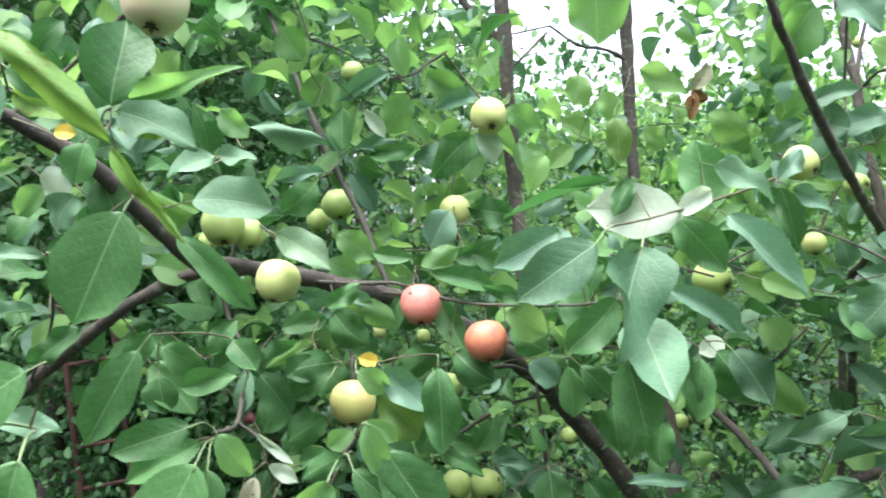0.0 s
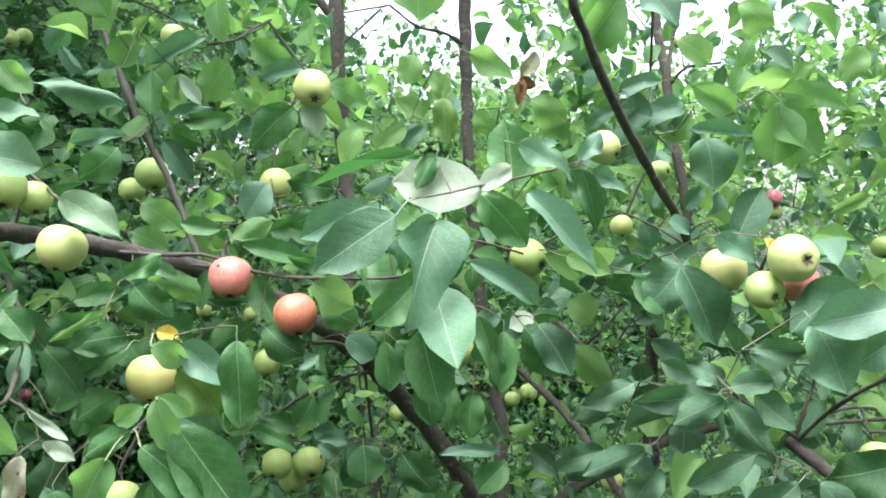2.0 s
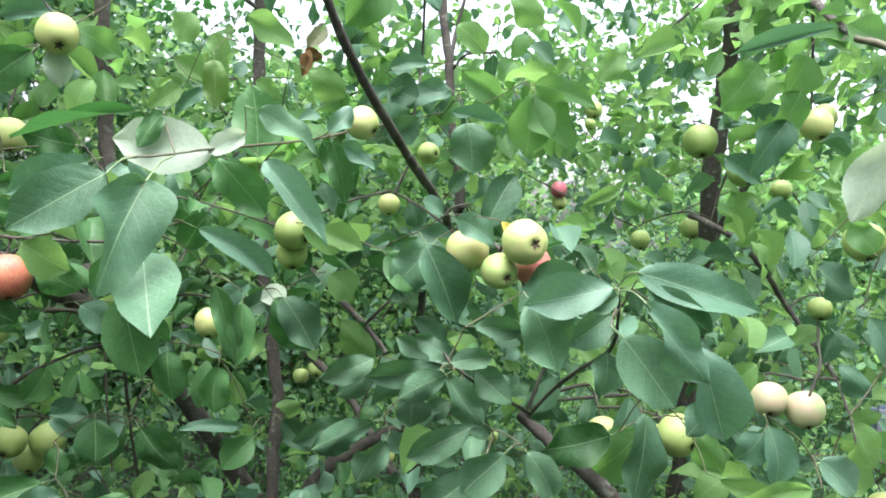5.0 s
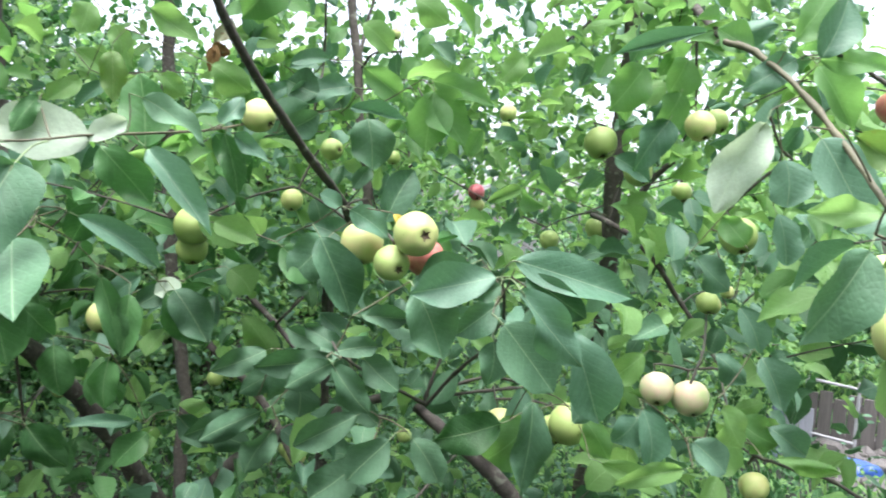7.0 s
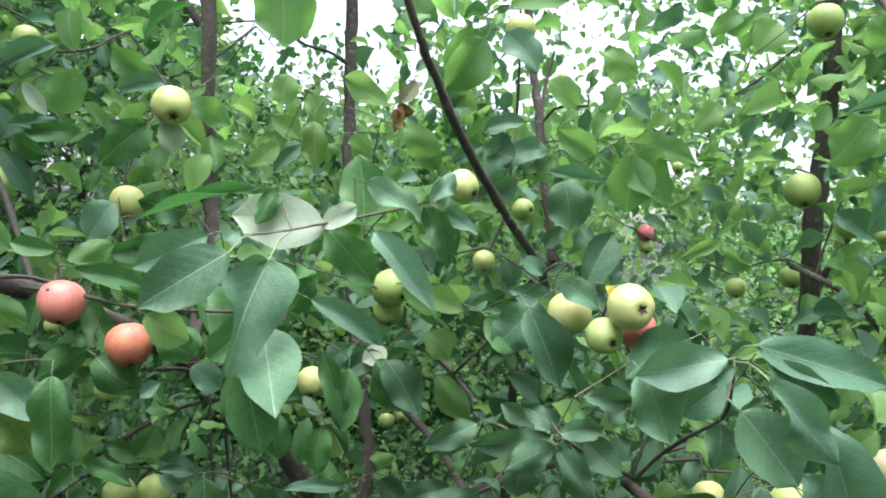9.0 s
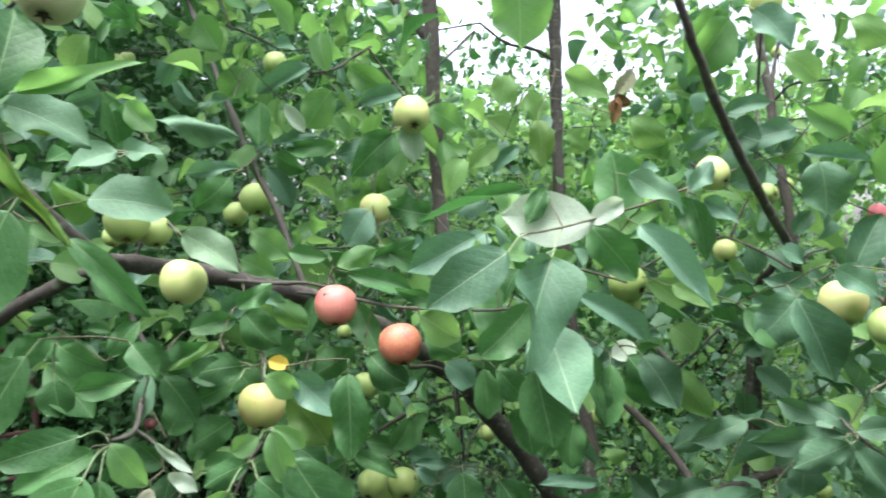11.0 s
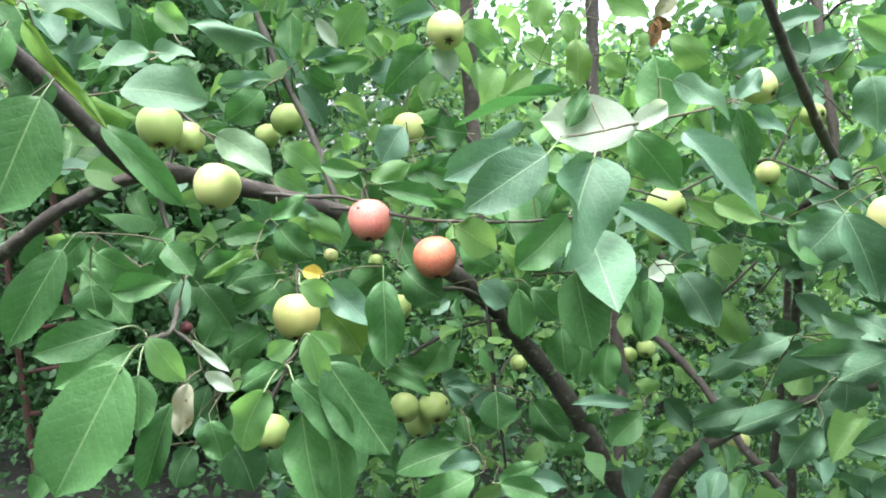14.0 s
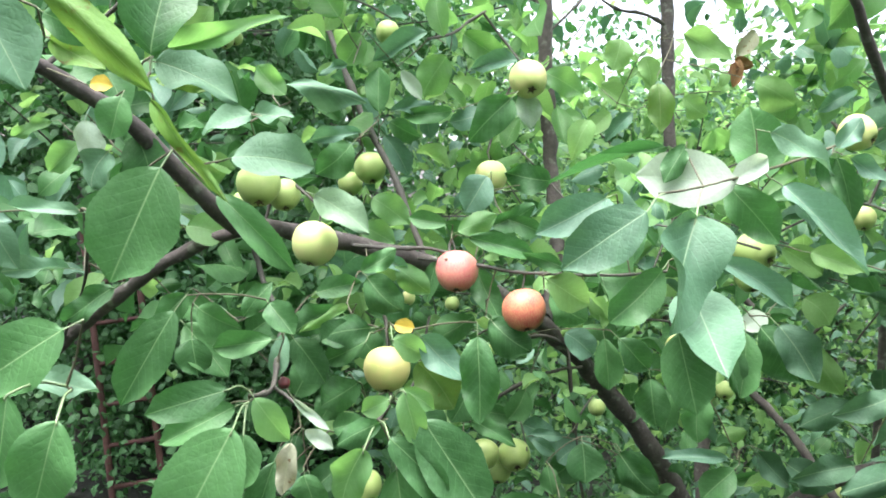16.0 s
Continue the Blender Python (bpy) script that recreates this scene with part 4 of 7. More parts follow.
leaf((-0.169, 1.003, 1.436), (-0.227, 0.998, 1.402), (0.16, -0.98, -0.11), 0.040, LEAF, TREE_W)
leaf((-0.226, 0.998, 1.395), (-0.185, 0.997, 1.338), (0.19, -0.97, 0.14), 0.043, LEAF, TREE_W)
leaf((-0.094, 0.956, 1.406), (-0.052, 0.958, 1.385), (0.16, -0.96, 0.24), 0.032, LIT, TREE_W, (-0.112, 1.066, 1.407))
leaf((-0.060, 0.969, 1.408), (-0.003, 0.970, 1.356), (0.21, -0.95, 0.21), 0.042, SHEEN, TREE_W)
leaf((-0.064, 0.977, 1.375), (-0.016, 0.977, 1.316), (0.06, -1.00, 0.05), 0.054, OLIVE, TREE_W)
leaf((0.010, 0.914, 1.418), (0.016, 0.909, 1.318), (-0.00, -1.00, 0.05), 0.045, LEAF, TREE_W)
leaf((-0.068, 0.866, 1.363), (-0.050, 0.864, 1.303), (0.12, -0.99, 0.07), 0.030, LIT, TREE_W, (-0.097, 0.982, 1.322))
leaf((-0.075, 0.905, 1.356), (-0.037, 0.906, 1.334), (0.17, -0.95, 0.24), 0.023, LIT, TREE_W, (-0.097, 0.982, 1.322))
leaf((-0.089, 0.903, 1.344), (-0.122, 0.901, 1.329), (-0.04, -0.96, 0.28), 0.025, LIT, TREE_W, (-0.097, 0.982, 1.322))
leaf((-0.094, 0.862, 1.329), (-0.144, 0.858, 1.304), (-0.04, -0.96, 0.26), 0.029, LEAF, TREE_W)
leaf((-0.101, 0.801, 1.318), (-0.125, 0.796, 1.254), (-0.04, -1.00, 0.09), 0.042, LIT, TREE_W, (-0.100, 0.901, 1.318))
leaf((-0.083, 0.862, 1.312), (-0.018, 0.863, 1.247), (0.19, -0.97, 0.18), 0.041, LEAF, TREE_W, (-0.100, 0.902, 1.320))
leaf((-0.046, 0.865, 1.332), (0.026, 0.865, 1.228), (0.17, -0.98, 0.12), 0.068, LEAF, TREE_W, (-0.091, 0.973, 1.329), broad=True)
leaf((0.224, 0.804, 1.561), (0.191, 0.727, 1.457), (0.48, -0.74, 0.47), 0.070, GREYLEAF, TREE_W, (0.250, 0.888, 1.592))
leaf((0.226, 0.831, 1.488), (0.235, 0.718, 1.426), (-0.22, -0.49, 0.85), 0.064, GREYLEAF, TREE_W, (0.246, 0.904, 1.520), broad=True)
leaf((0.209, 0.798, 1.447), (0.231, 0.795, 1.366), (-0.03, -1.00, 0.03), 0.052, LEAF, TREE_W, broad=True)
leaf((0.185, 0.852, 1.566), (0.097, 0.843, 1.504), (-0.05, -0.97, 0.22), 0.059, GREYLEAF, TREE_W, (0.213, 0.885, 1.587), broad=True)
leaf((0.160, 0.982, 1.582), (0.076, 0.974, 1.538), (-0.06, -0.96, 0.29), 0.044, SHEEN, TREE_W)
leaf((0.292, 0.909, 1.599), (0.185, 0.928, 1.609), (0.12, -0.95, 0.15), 0.064, UNDER, TREE_W, broad=True)
leaf((0.237, 0.915, 1.641), (0.213, 0.900, 1.602), (0.16, -0.90, 0.41), 0.025, LEAF, TREE_W)
leaf((0.452, 1.034, 1.651), (0.484, 1.038, 1.692), (-0.19, -0.95, 0.24), 0.028, SHEEN, TREE_W)
leaf((0.289, 0.911, 1.600), (0.329, 0.915, 1.629), (-0.02, -0.98, 0.17), 0.026, UNDER, TREE_W)
leaf((0.216, 0.908, 1.637), (0.086, 0.898, 1.607), (0.03, -0.90, 0.42), 0.020, LEAF, TREE_W)
leaf((0.361, 1.046, 1.608), (0.347, 1.050, 1.705), (-0.10, -0.99, 0.03), 0.068, LEAF, TREE_W)
leaf((0.348, 0.968, 1.662), (0.432, 0.971, 1.621), (0.21, -0.91, 0.35), 0.042, PALE, TREE_W)
leaf((0.306, 0.982, 1.599), (0.369, 0.983, 1.532), (-0.16, -0.97, -0.16), 0.052, LEAF, TREE_W)
leaf((0.356, 0.945, 1.599), (0.426, 0.875, 1.509), (-0.27, -0.85, 0.45), 0.035, SHEEN, TREE_W)
leaf((0.286, 0.956, 1.512), (0.385, 0.960, 1.459), (0.14, -0.97, 0.20), 0.035, SHEEN, TREE_W)
leaf((0.468, 1.249, 1.515), (0.535, 1.252, 1.477), (0.10, -0.99, 0.12), 0.045, BRIGHT, TREE_W)
leaf((0.419, 1.190, 1.402), (0.485, 1.190, 1.317), (0.05, -1.00, 0.04), 0.065, LEAF, TREE_W)
leaf((0.447, 1.243, 1.411), (0.407, 1.239, 1.393), (-0.09, -0.92, 0.39), 0.036, UNDER, TREE_W, broad=True)
leaf((0.233, 0.992, 1.496), (0.171, 0.985, 1.429), (0.10, -0.99, 0.02), 0.050, LEAF, TREE_W)
leaf((0.221, 1.226, 1.372), (0.269, 1.226, 1.321), (0.11, -0.99, 0.09), 0.044, LEAF, TREE_W)
leaf((0.049, 1.334, 1.750), (-0.019, 1.326, 1.676), (0.18, -0.98, -0.06), 0.062, LEAF, TREE_W)
leaf((0.070, 1.397, 1.769), (0.088, 1.395, 1.709), (-0.00, -1.00, 0.03), 0.045, UNDER, TREE_W)
leaf((0.108, 1.401, 1.804), (0.178, 1.404, 1.770), (0.08, -0.99, 0.08), 0.047, LIT, TREE_W)
leaf((-0.092, 1.331, 1.858), (-0.182, 1.322, 1.810), (-0.01, -0.98, 0.19), 0.033, SHEEN, TREE_W)
leaf((-0.065, 1.332, 1.851), (-0.081, 1.335, 1.921), (-0.04, -1.00, 0.03), 0.039, LIT, TREE_W)
leaf((-0.155, 1.219, 1.712), (-0.157, 1.222, 1.781), (0.06, -1.00, 0.05), 0.039, LEAF, TREE_W)
leaf((-0.248, 1.012, 1.719), (-0.142, 1.019, 1.708), (0.10, -0.88, 0.47), 0.027, PALE, TREE_W)
leaf((-0.204, 1.219, 1.783), (-0.250, 1.216, 1.768), (0.01, -0.98, 0.21), 0.017, SHEEN, TREE_W)
leaf((-0.216, 0.728, 1.607), (-0.141, 0.733, 1.603), (0.08, -0.86, 0.51), 0.047, PALE, TREE_W)
leaf((-0.255, 0.909, 1.667), (-0.315, 0.904, 1.652), (-0.04, -0.89, 0.45), 0.042, PALE, TREE_W)
leaf((-0.258, 0.929, 1.673), (-0.211, 0.932, 1.670), (0.08, -0.87, 0.49), 0.028, PALE, TREE_W)
leaf((-0.176, 0.890, 1.577), (-0.112, 0.885, 1.540), (0.10, -0.93, 0.34), 0.042, SILVERY, TREE_W)
leaf((0.118, 1.332, 1.615), (0.041, 1.327, 1.625), (0.03, -0.97, -0.22), 0.050, LEAF, TREE_W)
leaf((0.013, 1.275, 1.618), (-0.020, 1.270, 1.560), (-0.08, -0.99, 0.13), 0.055, SHEEN, TREE_W)
leaf((-0.044, 1.167, 1.544), (-0.101, 1.164, 1.552), (0.08, -0.98, 0.20), 0.027, LEAF, TREE_W)
leaf((-0.009, 1.119, 1.526), (0.087, 1.124, 1.502), (0.10, -0.98, 0.19), 0.032, LEAF, TREE_W)
leaf((-0.027, 1.168, 1.532), (0.030, 1.173, 1.558), (-0.02, -0.97, 0.22), 0.034, LIT, TREE_W)
leaf((0.022, 1.222, 1.540), (0.090, 1.228, 1.572), (0.15, -0.98, -0.13), 0.035, LEAF, TREE_W)
leaf((0.246, 1.318, 1.168), (0.301, 1.318, 1.102), (-0.08, -0.99, -0.07), 0.053, LEAF, TREE_W)
leaf((0.393, 1.228, 1.192), (0.295, 1.222, 1.195), (0.07, -0.91, 0.41), 0.024, SHEEN, TREE_W)
leaf((0.537, 1.138, 1.216), (0.453, 1.132, 1.195), (-0.02, -0.93, 0.35), 0.040, SHADED_GREY, TREE_W)
leaf((0.543, 1.044, 1.339), (0.468, 1.038, 1.311), (-0.05, -0.94, 0.34), 0.038, SHADED_GREY, TREE_W)
leaf((0.333, 1.557, 1.814), (0.341, 1.552, 1.719), (-0.09, -1.00, 0.04), 0.050, OLIVE, TREE_W)
leaf((-0.098, 1.007, 1.416), (-0.071, 1.008, 1.411), (0.09, -0.97, 0.23), 0.019, GOLD, TREE_W)
leaf((-0.348, 0.723, 1.672), (-0.328, 0.724, 1.672), (0.06, -0.99, 0.12), 0.016, GOLD, TREE_W)
leaf((0.563, 1.827, 1.913), (0.552, 1.823, 1.850), (-0.09, -0.99, 0.08), 0.028, BROWN, TREE_E)
leaf((0.576, 1.827, 1.897), (0.541, 1.824, 1.884), (0.08, -1.00, 0.00), 0.033, BROWN, TREE_E)
leaf((0.553, 1.827, 1.913), (0.597, 1.829, 1.897), (0.01, -0.99, -0.12), 0.028, BROWN, TREE_E)
leaf((0.599, 1.833, 1.977), (0.559, 1.827, 1.917), (-0.00, -1.00, 0.09), 0.038, WITHERED, TREE_E)
leaf((0.694, 0.975, 1.549), (0.707, 0.970, 1.535), (-0.19, -0.96, 0.19), 0.012, GOLD, TREE_E)
leaf((0.403, 1.667, 1.933), (0.508, 1.672, 1.883), (0.07, -0.99, 0.07), 0.062, BRIGHT, TREE_W)
leaf((0.342, 1.762, 1.905), (0.362, 1.761, 1.844), (-0.03, -1.00, 0.02), 0.050, BRIGHT, TREE_W)
leaf((0.292, 1.761, 1.941), (0.275, 1.757, 1.873), (-0.08, -0.99, 0.09), 0.061, BRIGHT, TREE_W)
leaf((-0.042, 1.537, 1.901), (0.040, 1.539, 1.849), (-0.10, -0.97, -0.21), 0.054, LIT, TREE_W)
leaf((-0.167, 1.367, 1.689), (-0.122, 1.367, 1.622), (0.16, -0.98, 0.12), 0.039, SHEEN, TREE_W)
leaf((-0.219, 1.222, 1.855), (-0.255, 1.222, 1.907), (-0.09, -0.99, -0.06), 0.052, LIT, TREE_W)
leaf((-0.001, 1.213, 1.402), (-0.069, 1.206, 1.357), (0.14, -0.99, -0.06), 0.044, LEAF, TREE_W)
leaf((-0.150, 1.057, 1.479), (-0.105, 1.061, 1.510), (-0.02, -0.98, 0.17), 0.026, LEAF, TREE_W)
leaf((-0.210, 1.051, 1.448), (-0.150, 1.056, 1.464), (0.02, -0.97, 0.22), 0.031, LEAF, TREE_W)
leaf((-0.330, 0.943, 1.439), (-0.282, 0.944, 1.409), (-0.00, -1.00, -0.06), 0.044, LEAF, TREE_W)
leaf((-0.344, 0.943, 1.455), (-0.378, 0.938, 1.414), (0.22, -0.97, -0.08), 0.034, LEAF, TREE_W)
leaf((-0.275, 0.946, 1.429), (-0.242, 0.950, 1.471), (0.20, -0.98, -0.06), 0.027, LEAF, TREE_W)
leaf((-0.177, 1.209, 1.536), (-0.124, 1.211, 1.511), (0.14, -0.97, 0.20), 0.040, LIT, TREE_W)
leaf((-0.368, 0.948, 1.585), (-0.327, 0.949, 1.565), (0.15, -0.96, 0.23), 0.028, LIT, TREE_W)
leaf((-0.366, 0.996, 1.536), (-0.315, 0.998, 1.523), (0.12, -0.96, 0.25), 0.044, LIT, TREE_W)
leaf((-0.416, 0.992, 1.528), (-0.459, 0.988, 1.505), (0.19, -0.97, -0.18), 0.036, LEAF, TREE_W)
leaf((-0.111, 1.110, 1.484), (-0.062, 1.111, 1.445), (0.16, -0.97, 0.17), 0.036, LIT, TREE_W)
leaf((0.104, 1.072, 1.454), (0.154, 1.073, 1.417), (0.12, -0.98, 0.13), 0.046, LEAF, TREE_W)
leaf((0.143, 1.271, 1.371), (0.189, 1.272, 1.336), (0.18, -0.96, 0.20), 0.046, SHEEN, TREE_W)
leaf((0.093, 0.993, 1.480), (0.144, 0.985, 1.449), (0.01, -0.97, 0.25), 0.044, BRIGHT, TREE_W)
leaf((0.114, 0.991, 1.495), (0.060, 0.998, 1.512), (-0.18, -0.98, -0.13), 0.022, LEAF, TREE_W)
leaf((0.639, 1.007, 1.550), (0.703, 0.998, 1.517), (-0.03, -0.97, 0.22), 0.043, SHEEN, TREE_E)
leaf((0.641, 1.108, 1.504), (0.587, 1.114, 1.437), (-0.26, -0.96, 0.13), 0.067, GREYLEAF, TREE_E)
leaf((0.613, 1.055, 1.506), (0.673, 1.044, 1.392), (-0.09, -0.99, 0.05), 0.064, GREYLEAF, TREE_E)
leaf((0.760, 1.173, 1.537), (0.806, 1.170, 1.633), (-0.26, -0.96, 0.09), 0.056, GREYLEAF, TREE_E)
leaf((0.761, 0.785, 1.480), (0.661, 0.819, 1.453), (-0.37, -0.88, 0.30), 0.052, SHEEN, TREE_E)
leaf((0.745, 0.716, 1.505), (0.884, 0.666, 1.474), (-0.25, -0.91, 0.33), 0.052, SHEEN, TREE_E, (0.774, 0.796, 1.480), broad=True)
leaf((0.727, 0.670, 1.476), (0.801, 0.640, 1.395), (-0.14, -0.96, 0.22), 0.043, SHEEN, TREE_E, (0.776, 0.795, 1.476))
leaf((0.758, 0.711, 1.488), (0.828, 0.684, 1.442), (-0.41, -0.91, -0.09), 0.039, GREYLEAF, TREE_E)
leaf((0.802, 0.680, 1.431), (0.849, 0.658, 1.322), (-0.17, -0.98, 0.12), 0.053, SHEEN, TREE_E)
leaf((0.755, 0.747, 1.426), (0.821, 0.720, 1.348), (-0.17, -0.97, 0.18), 0.072, GREYLEAF, TREE_E, broad=True)
leaf((0.806, 0.854, 1.388), (0.806, 0.851, 1.327), (-0.24, -0.97, 0.05), 0.049, GREYLEAF, TREE_E)
leaf((0.678, 0.838, 1.452), (0.719, 0.820, 1.370), (-0.14, -0.98, 0.14), 0.067, GREYLEAF, TREE_E)
leaf((0.809, 0.856, 1.439), (0.757, 0.871, 1.391), (-0.39, -0.92, 0.12), 0.044, GREYLEAF, TREE_E)
leaf((0.768, 0.783, 1.471), (0.738, 0.792, 1.452), (-0.38, -0.91, 0.15), 0.023, GREYLEAF, TREE_E, (0.776, 0.795, 1.479))
leaf((0.781, 0.804, 1.480), (0.833, 0.787, 1.497), (-0.37, -0.90, 0.22), 0.017, BRIGHT, TREE_E)
leaf((0.584, 0.866, 1.356), (0.528, 0.884, 1.323), (-0.38, -0.91, 0.16), 0.035, SHADED_GREY, TREE_W)
leaf((0.579, 0.846, 1.357), (0.625, 0.828, 1.299), (-0.11, -0.97, 0.23), 0.035, SHADED_GREY, TREE_W)
leaf((0.586, 0.856, 1.372), (0.633, 0.840, 1.382), (-0.36, -0.87, 0.34), 0.028, SHADED_GREY, TREE_W)
leaf((0.614, 0.859, 1.417), (0.673, 0.838, 1.417), (-0.32, -0.91, 0.26), 0.028, SHADED_GREY, TREE_E)
leaf((0.627, 0.872, 1.361), (0.674, 0.854, 1.321), (-0.15, -0.96, 0.26), 0.041, SHADED_GREY, TREE_E)
leaf((0.598, 0.903, 1.355), (0.499, 0.937, 1.337), (-0.35, -0.90, 0.25), 0.036, SHADED_GREY, TREE_W)
leaf((0.605, 0.902, 1.367), (0.559, 0.919, 1.396), (-0.17, -0.94, 0.28), 0.027, SHADED_GREY, TREE_E)
leaf((0.566, 0.934, 1.312), (0.568, 0.931, 1.270), (-0.15, -0.99, 0.06), 0.046, SHADED_GREY, TREE_W)
leaf((0.602, 0.956, 1.368), (0.551, 0.974, 1.380), (-0.35, -0.93, -0.10), 0.031, SHADED_GREY, TREE_E)
leaf((0.613, 0.842, 1.295), (0.541, 0.865, 1.251), (-0.40, -0.90, 0.18), 0.038, SHADED_GREY, TREE_E)
leaf((0.514, 0.929, 1.281), (0.438, 0.953, 1.239), (-0.38, -0.91, 0.17), 0.033, SHADED_GREY, TREE_W)
leaf((0.531, 0.922, 1.257), (0.499, 0.930, 1.199), (-0.12, -0.99, -0.08), 0.038, SHADED_GREY, TREE_W)
leaf((0.619, 0.838, 1.238), (0.563, 0.855, 1.189), (-0.40, -0.91, 0.14), 0.050, SHADED_GREY, TREE_E)
leaf((0.641, 0.800, 1.275), (0.593, 0.814, 1.224), (-0.39, -0.91, 0.12), 0.047, SHADED_GREY, TREE_E)
leaf((0.657, 0.879, 1.273), (0.607, 0.898, 1.313), (-0.34, -0.94, 0.02), 0.029, SHADED_GREY, TREE_E)
leaf((0.949, 0.963, 1.248), (0.879, 0.983, 1.165), (-0.21, -0.98, -0.06), 0.088, LIT, TREE_E)
leaf((0.884, 0.866, 1.301), (0.880, 0.860, 1.165), (-0.26, -0.96, 0.05), 0.050, GREYLEAF, TREE_E)
leaf((1.134, 1.052, 1.686), (1.201, 1.027, 1.651), (-0.27, -0.95, 0.16), 0.046, SHEEN, TREE_E)
leaf((0.946, 0.992, 1.293), (0.925, 0.994, 1.196), (-0.22, -0.98, 0.02), 0.053, SHEEN, TREE_E)
leaf((0.960, 0.793, 1.232), (1.048, 0.761, 1.196), (-0.21, -0.92, 0.33), 0.035, BRIGHT, TREE_E)
leaf((1.005, 0.907, 1.266), (1.054, 0.886, 1.200), (-0.17, -0.97, 0.17), 0.044, LIT, TREE_E)
leaf((1.006, 0.846, 1.327), (0.956, 0.860, 1.269), (-0.22, -0.97, -0.05), 0.046, SHEEN, TREE_E)
leaf((0.681, 0.818, 1.269), (0.716, 0.803, 1.216), (-0.11, -0.97, 0.20), 0.040, SHADED_GREY, TREE_E)
leaf((0.824, 1.163, 1.767), (0.815, 1.161, 1.667), (-0.20, -0.98, 0.04), 0.074, LIT, TREE_E)
leaf((0.826, 1.162, 1.767), (0.883, 1.138, 1.680), (-0.19, -0.97, 0.14), 0.078, LIT, TREE_E)
leaf((0.823, 1.164, 1.784), (0.929, 1.126, 1.759), (-0.30, -0.94, 0.16), 0.052, LIT, TREE_E)
leaf((0.739, 1.243, 1.715), (0.755, 1.233, 1.626), (-0.22, -0.97, 0.07), 0.078, GREYLEAF, TREE_E)
leaf((0.693, 1.206, 1.723), (0.789, 1.172, 1.714), (-0.30, -0.92, 0.27), 0.027, SHEEN, TREE_E)
leaf((0.607, 1.293, 1.798), (0.670, 1.271, 1.817), (-0.36, -0.92, 0.17), 0.031, SHEEN, TREE_E)
leaf((0.655, 1.273, 1.748), (0.603, 1.292, 1.769), (-0.26, -0.94, 0.20), 0.062, GREYLEAF, TREE_E)
leaf((0.553, 1.253, 1.678), (0.631, 1.227, 1.716), (-0.17, -0.95, -0.28), 0.057, GREYLEAF, TREE_E)
leaf((0.710, 1.307, 1.733), (0.679, 1.320, 1.792), (-0.32, -0.95, 0.05), 0.061, GREYLEAF, TREE_E)
leaf((0.773, 1.384, 1.597), (0.801, 1.377, 1.642), (-0.27, -0.96, 0.01), 0.033, GREYLEAF, TREE_E)
leaf((0.365, 1.250, 1.377), (0.376, 1.244, 1.333), (-0.11, -0.99, 0.10), 0.051, LEAF, TREE_W)
leaf((0.382, 1.193, 1.424), (0.335, 1.208, 1.382), (-0.36, -0.93, 0.09), 0.035, SHEEN, TREE_W)
leaf((0.319, 1.057, 1.432), (0.353, 1.040, 1.328), (-0.01, -0.99, 0.15), 0.035, LEAF, TREE_W)
leaf((0.423, 1.126, 1.412), (0.474, 1.105, 1.339), (-0.06, -0.97, 0.23), 0.055, SHADED_GREY, TREE_W)
leaf((0.477, 1.165, 1.513), (0.543, 1.141, 1.491), (-0.24, -0.93, 0.29), 0.041, BRIGHT, TREE_W)
leaf((0.542, 1.350, 1.429), (0.582, 1.334, 1.391), (-0.11, -0.95, 0.28), 0.062, BRIGHT, TREE_E)
leaf((0.576, 1.129, 1.485), (0.628, 1.109, 1.436), (-0.15, -0.96, 0.24), 0.063, LEAF, TREE_W)
leaf((0.614, 1.532, 1.322), (0.684, 1.504, 1.234), (-0.08, -0.96, 0.25), 0.059, BRIGHT, TREE_E)
leaf((0.983, 0.588, 1.687), (0.940, 0.608, 1.581), (-0.46, -0.89, 0.02), 0.048, UNDER, TREE_E)
leaf((1.032, 0.600, 1.651), (1.039, 0.594, 1.595), (-0.31, -0.95, 0.06), 0.059, SHEEN, TREE_E)
leaf((0.987, 0.516, 1.665), (1.036, 0.485, 1.580), (-0.33, -0.93, 0.15), 0.070, SHEEN, TREE_E, broad=True)
leaf((0.933, 0.435, 1.656), (0.990, 0.402, 1.620), (-0.49, -0.87, 0.04), 0.032, OLIVE, TREE_E)
leaf((0.809, 0.314, 1.575), (0.765, 0.339, 1.573), (-0.48, -0.84, 0.24), 0.022, BRIGHT, TREE_E)
leaf((0.749, 0.256, 1.584), (0.780, 0.238, 1.564), (-0.34, -0.89, 0.30), 0.035, SHEEN, TREE_E)
leaf((0.767, 0.291, 1.546), (0.733, 0.307, 1.476), (-0.47, -0.88, 0.02), 0.042, GREYLEAF, TREE_E)
leaf((0.870, 0.329, 1.473), (0.871, 0.326, 1.413), (-0.37, -0.93, 0.04), 0.062, BRIGHT, TREE_E)
leaf((0.810, 0.265, 1.515), (0.849, 0.242, 1.476), (-0.28, -0.92, 0.27), 0.033, SHEEN, TREE_E)
leaf((0.807, 0.224, 1.593), (0.773, 0.242, 1.578), (-0.39, -0.89, -0.24), 0.024, GREYLEAF, TREE_E)
leaf((0.824, 0.233, 1.552), (0.784, 0.256, 1.537), (-0.48, -0.88, -0.02), 0.021, OLIVE, TREE_E)
leaf((0.854, 0.316, 1.558), (0.836, 0.326, 1.534), (-0.41, -0.91, -0.05), 0.015, OLIVE, TREE_E)
leaf((1.032, 0.563, 1.766), (1.063, 0.548, 1.839), (-0.45, -0.89, 0.01), 0.052, SHEEN, TREE_E)
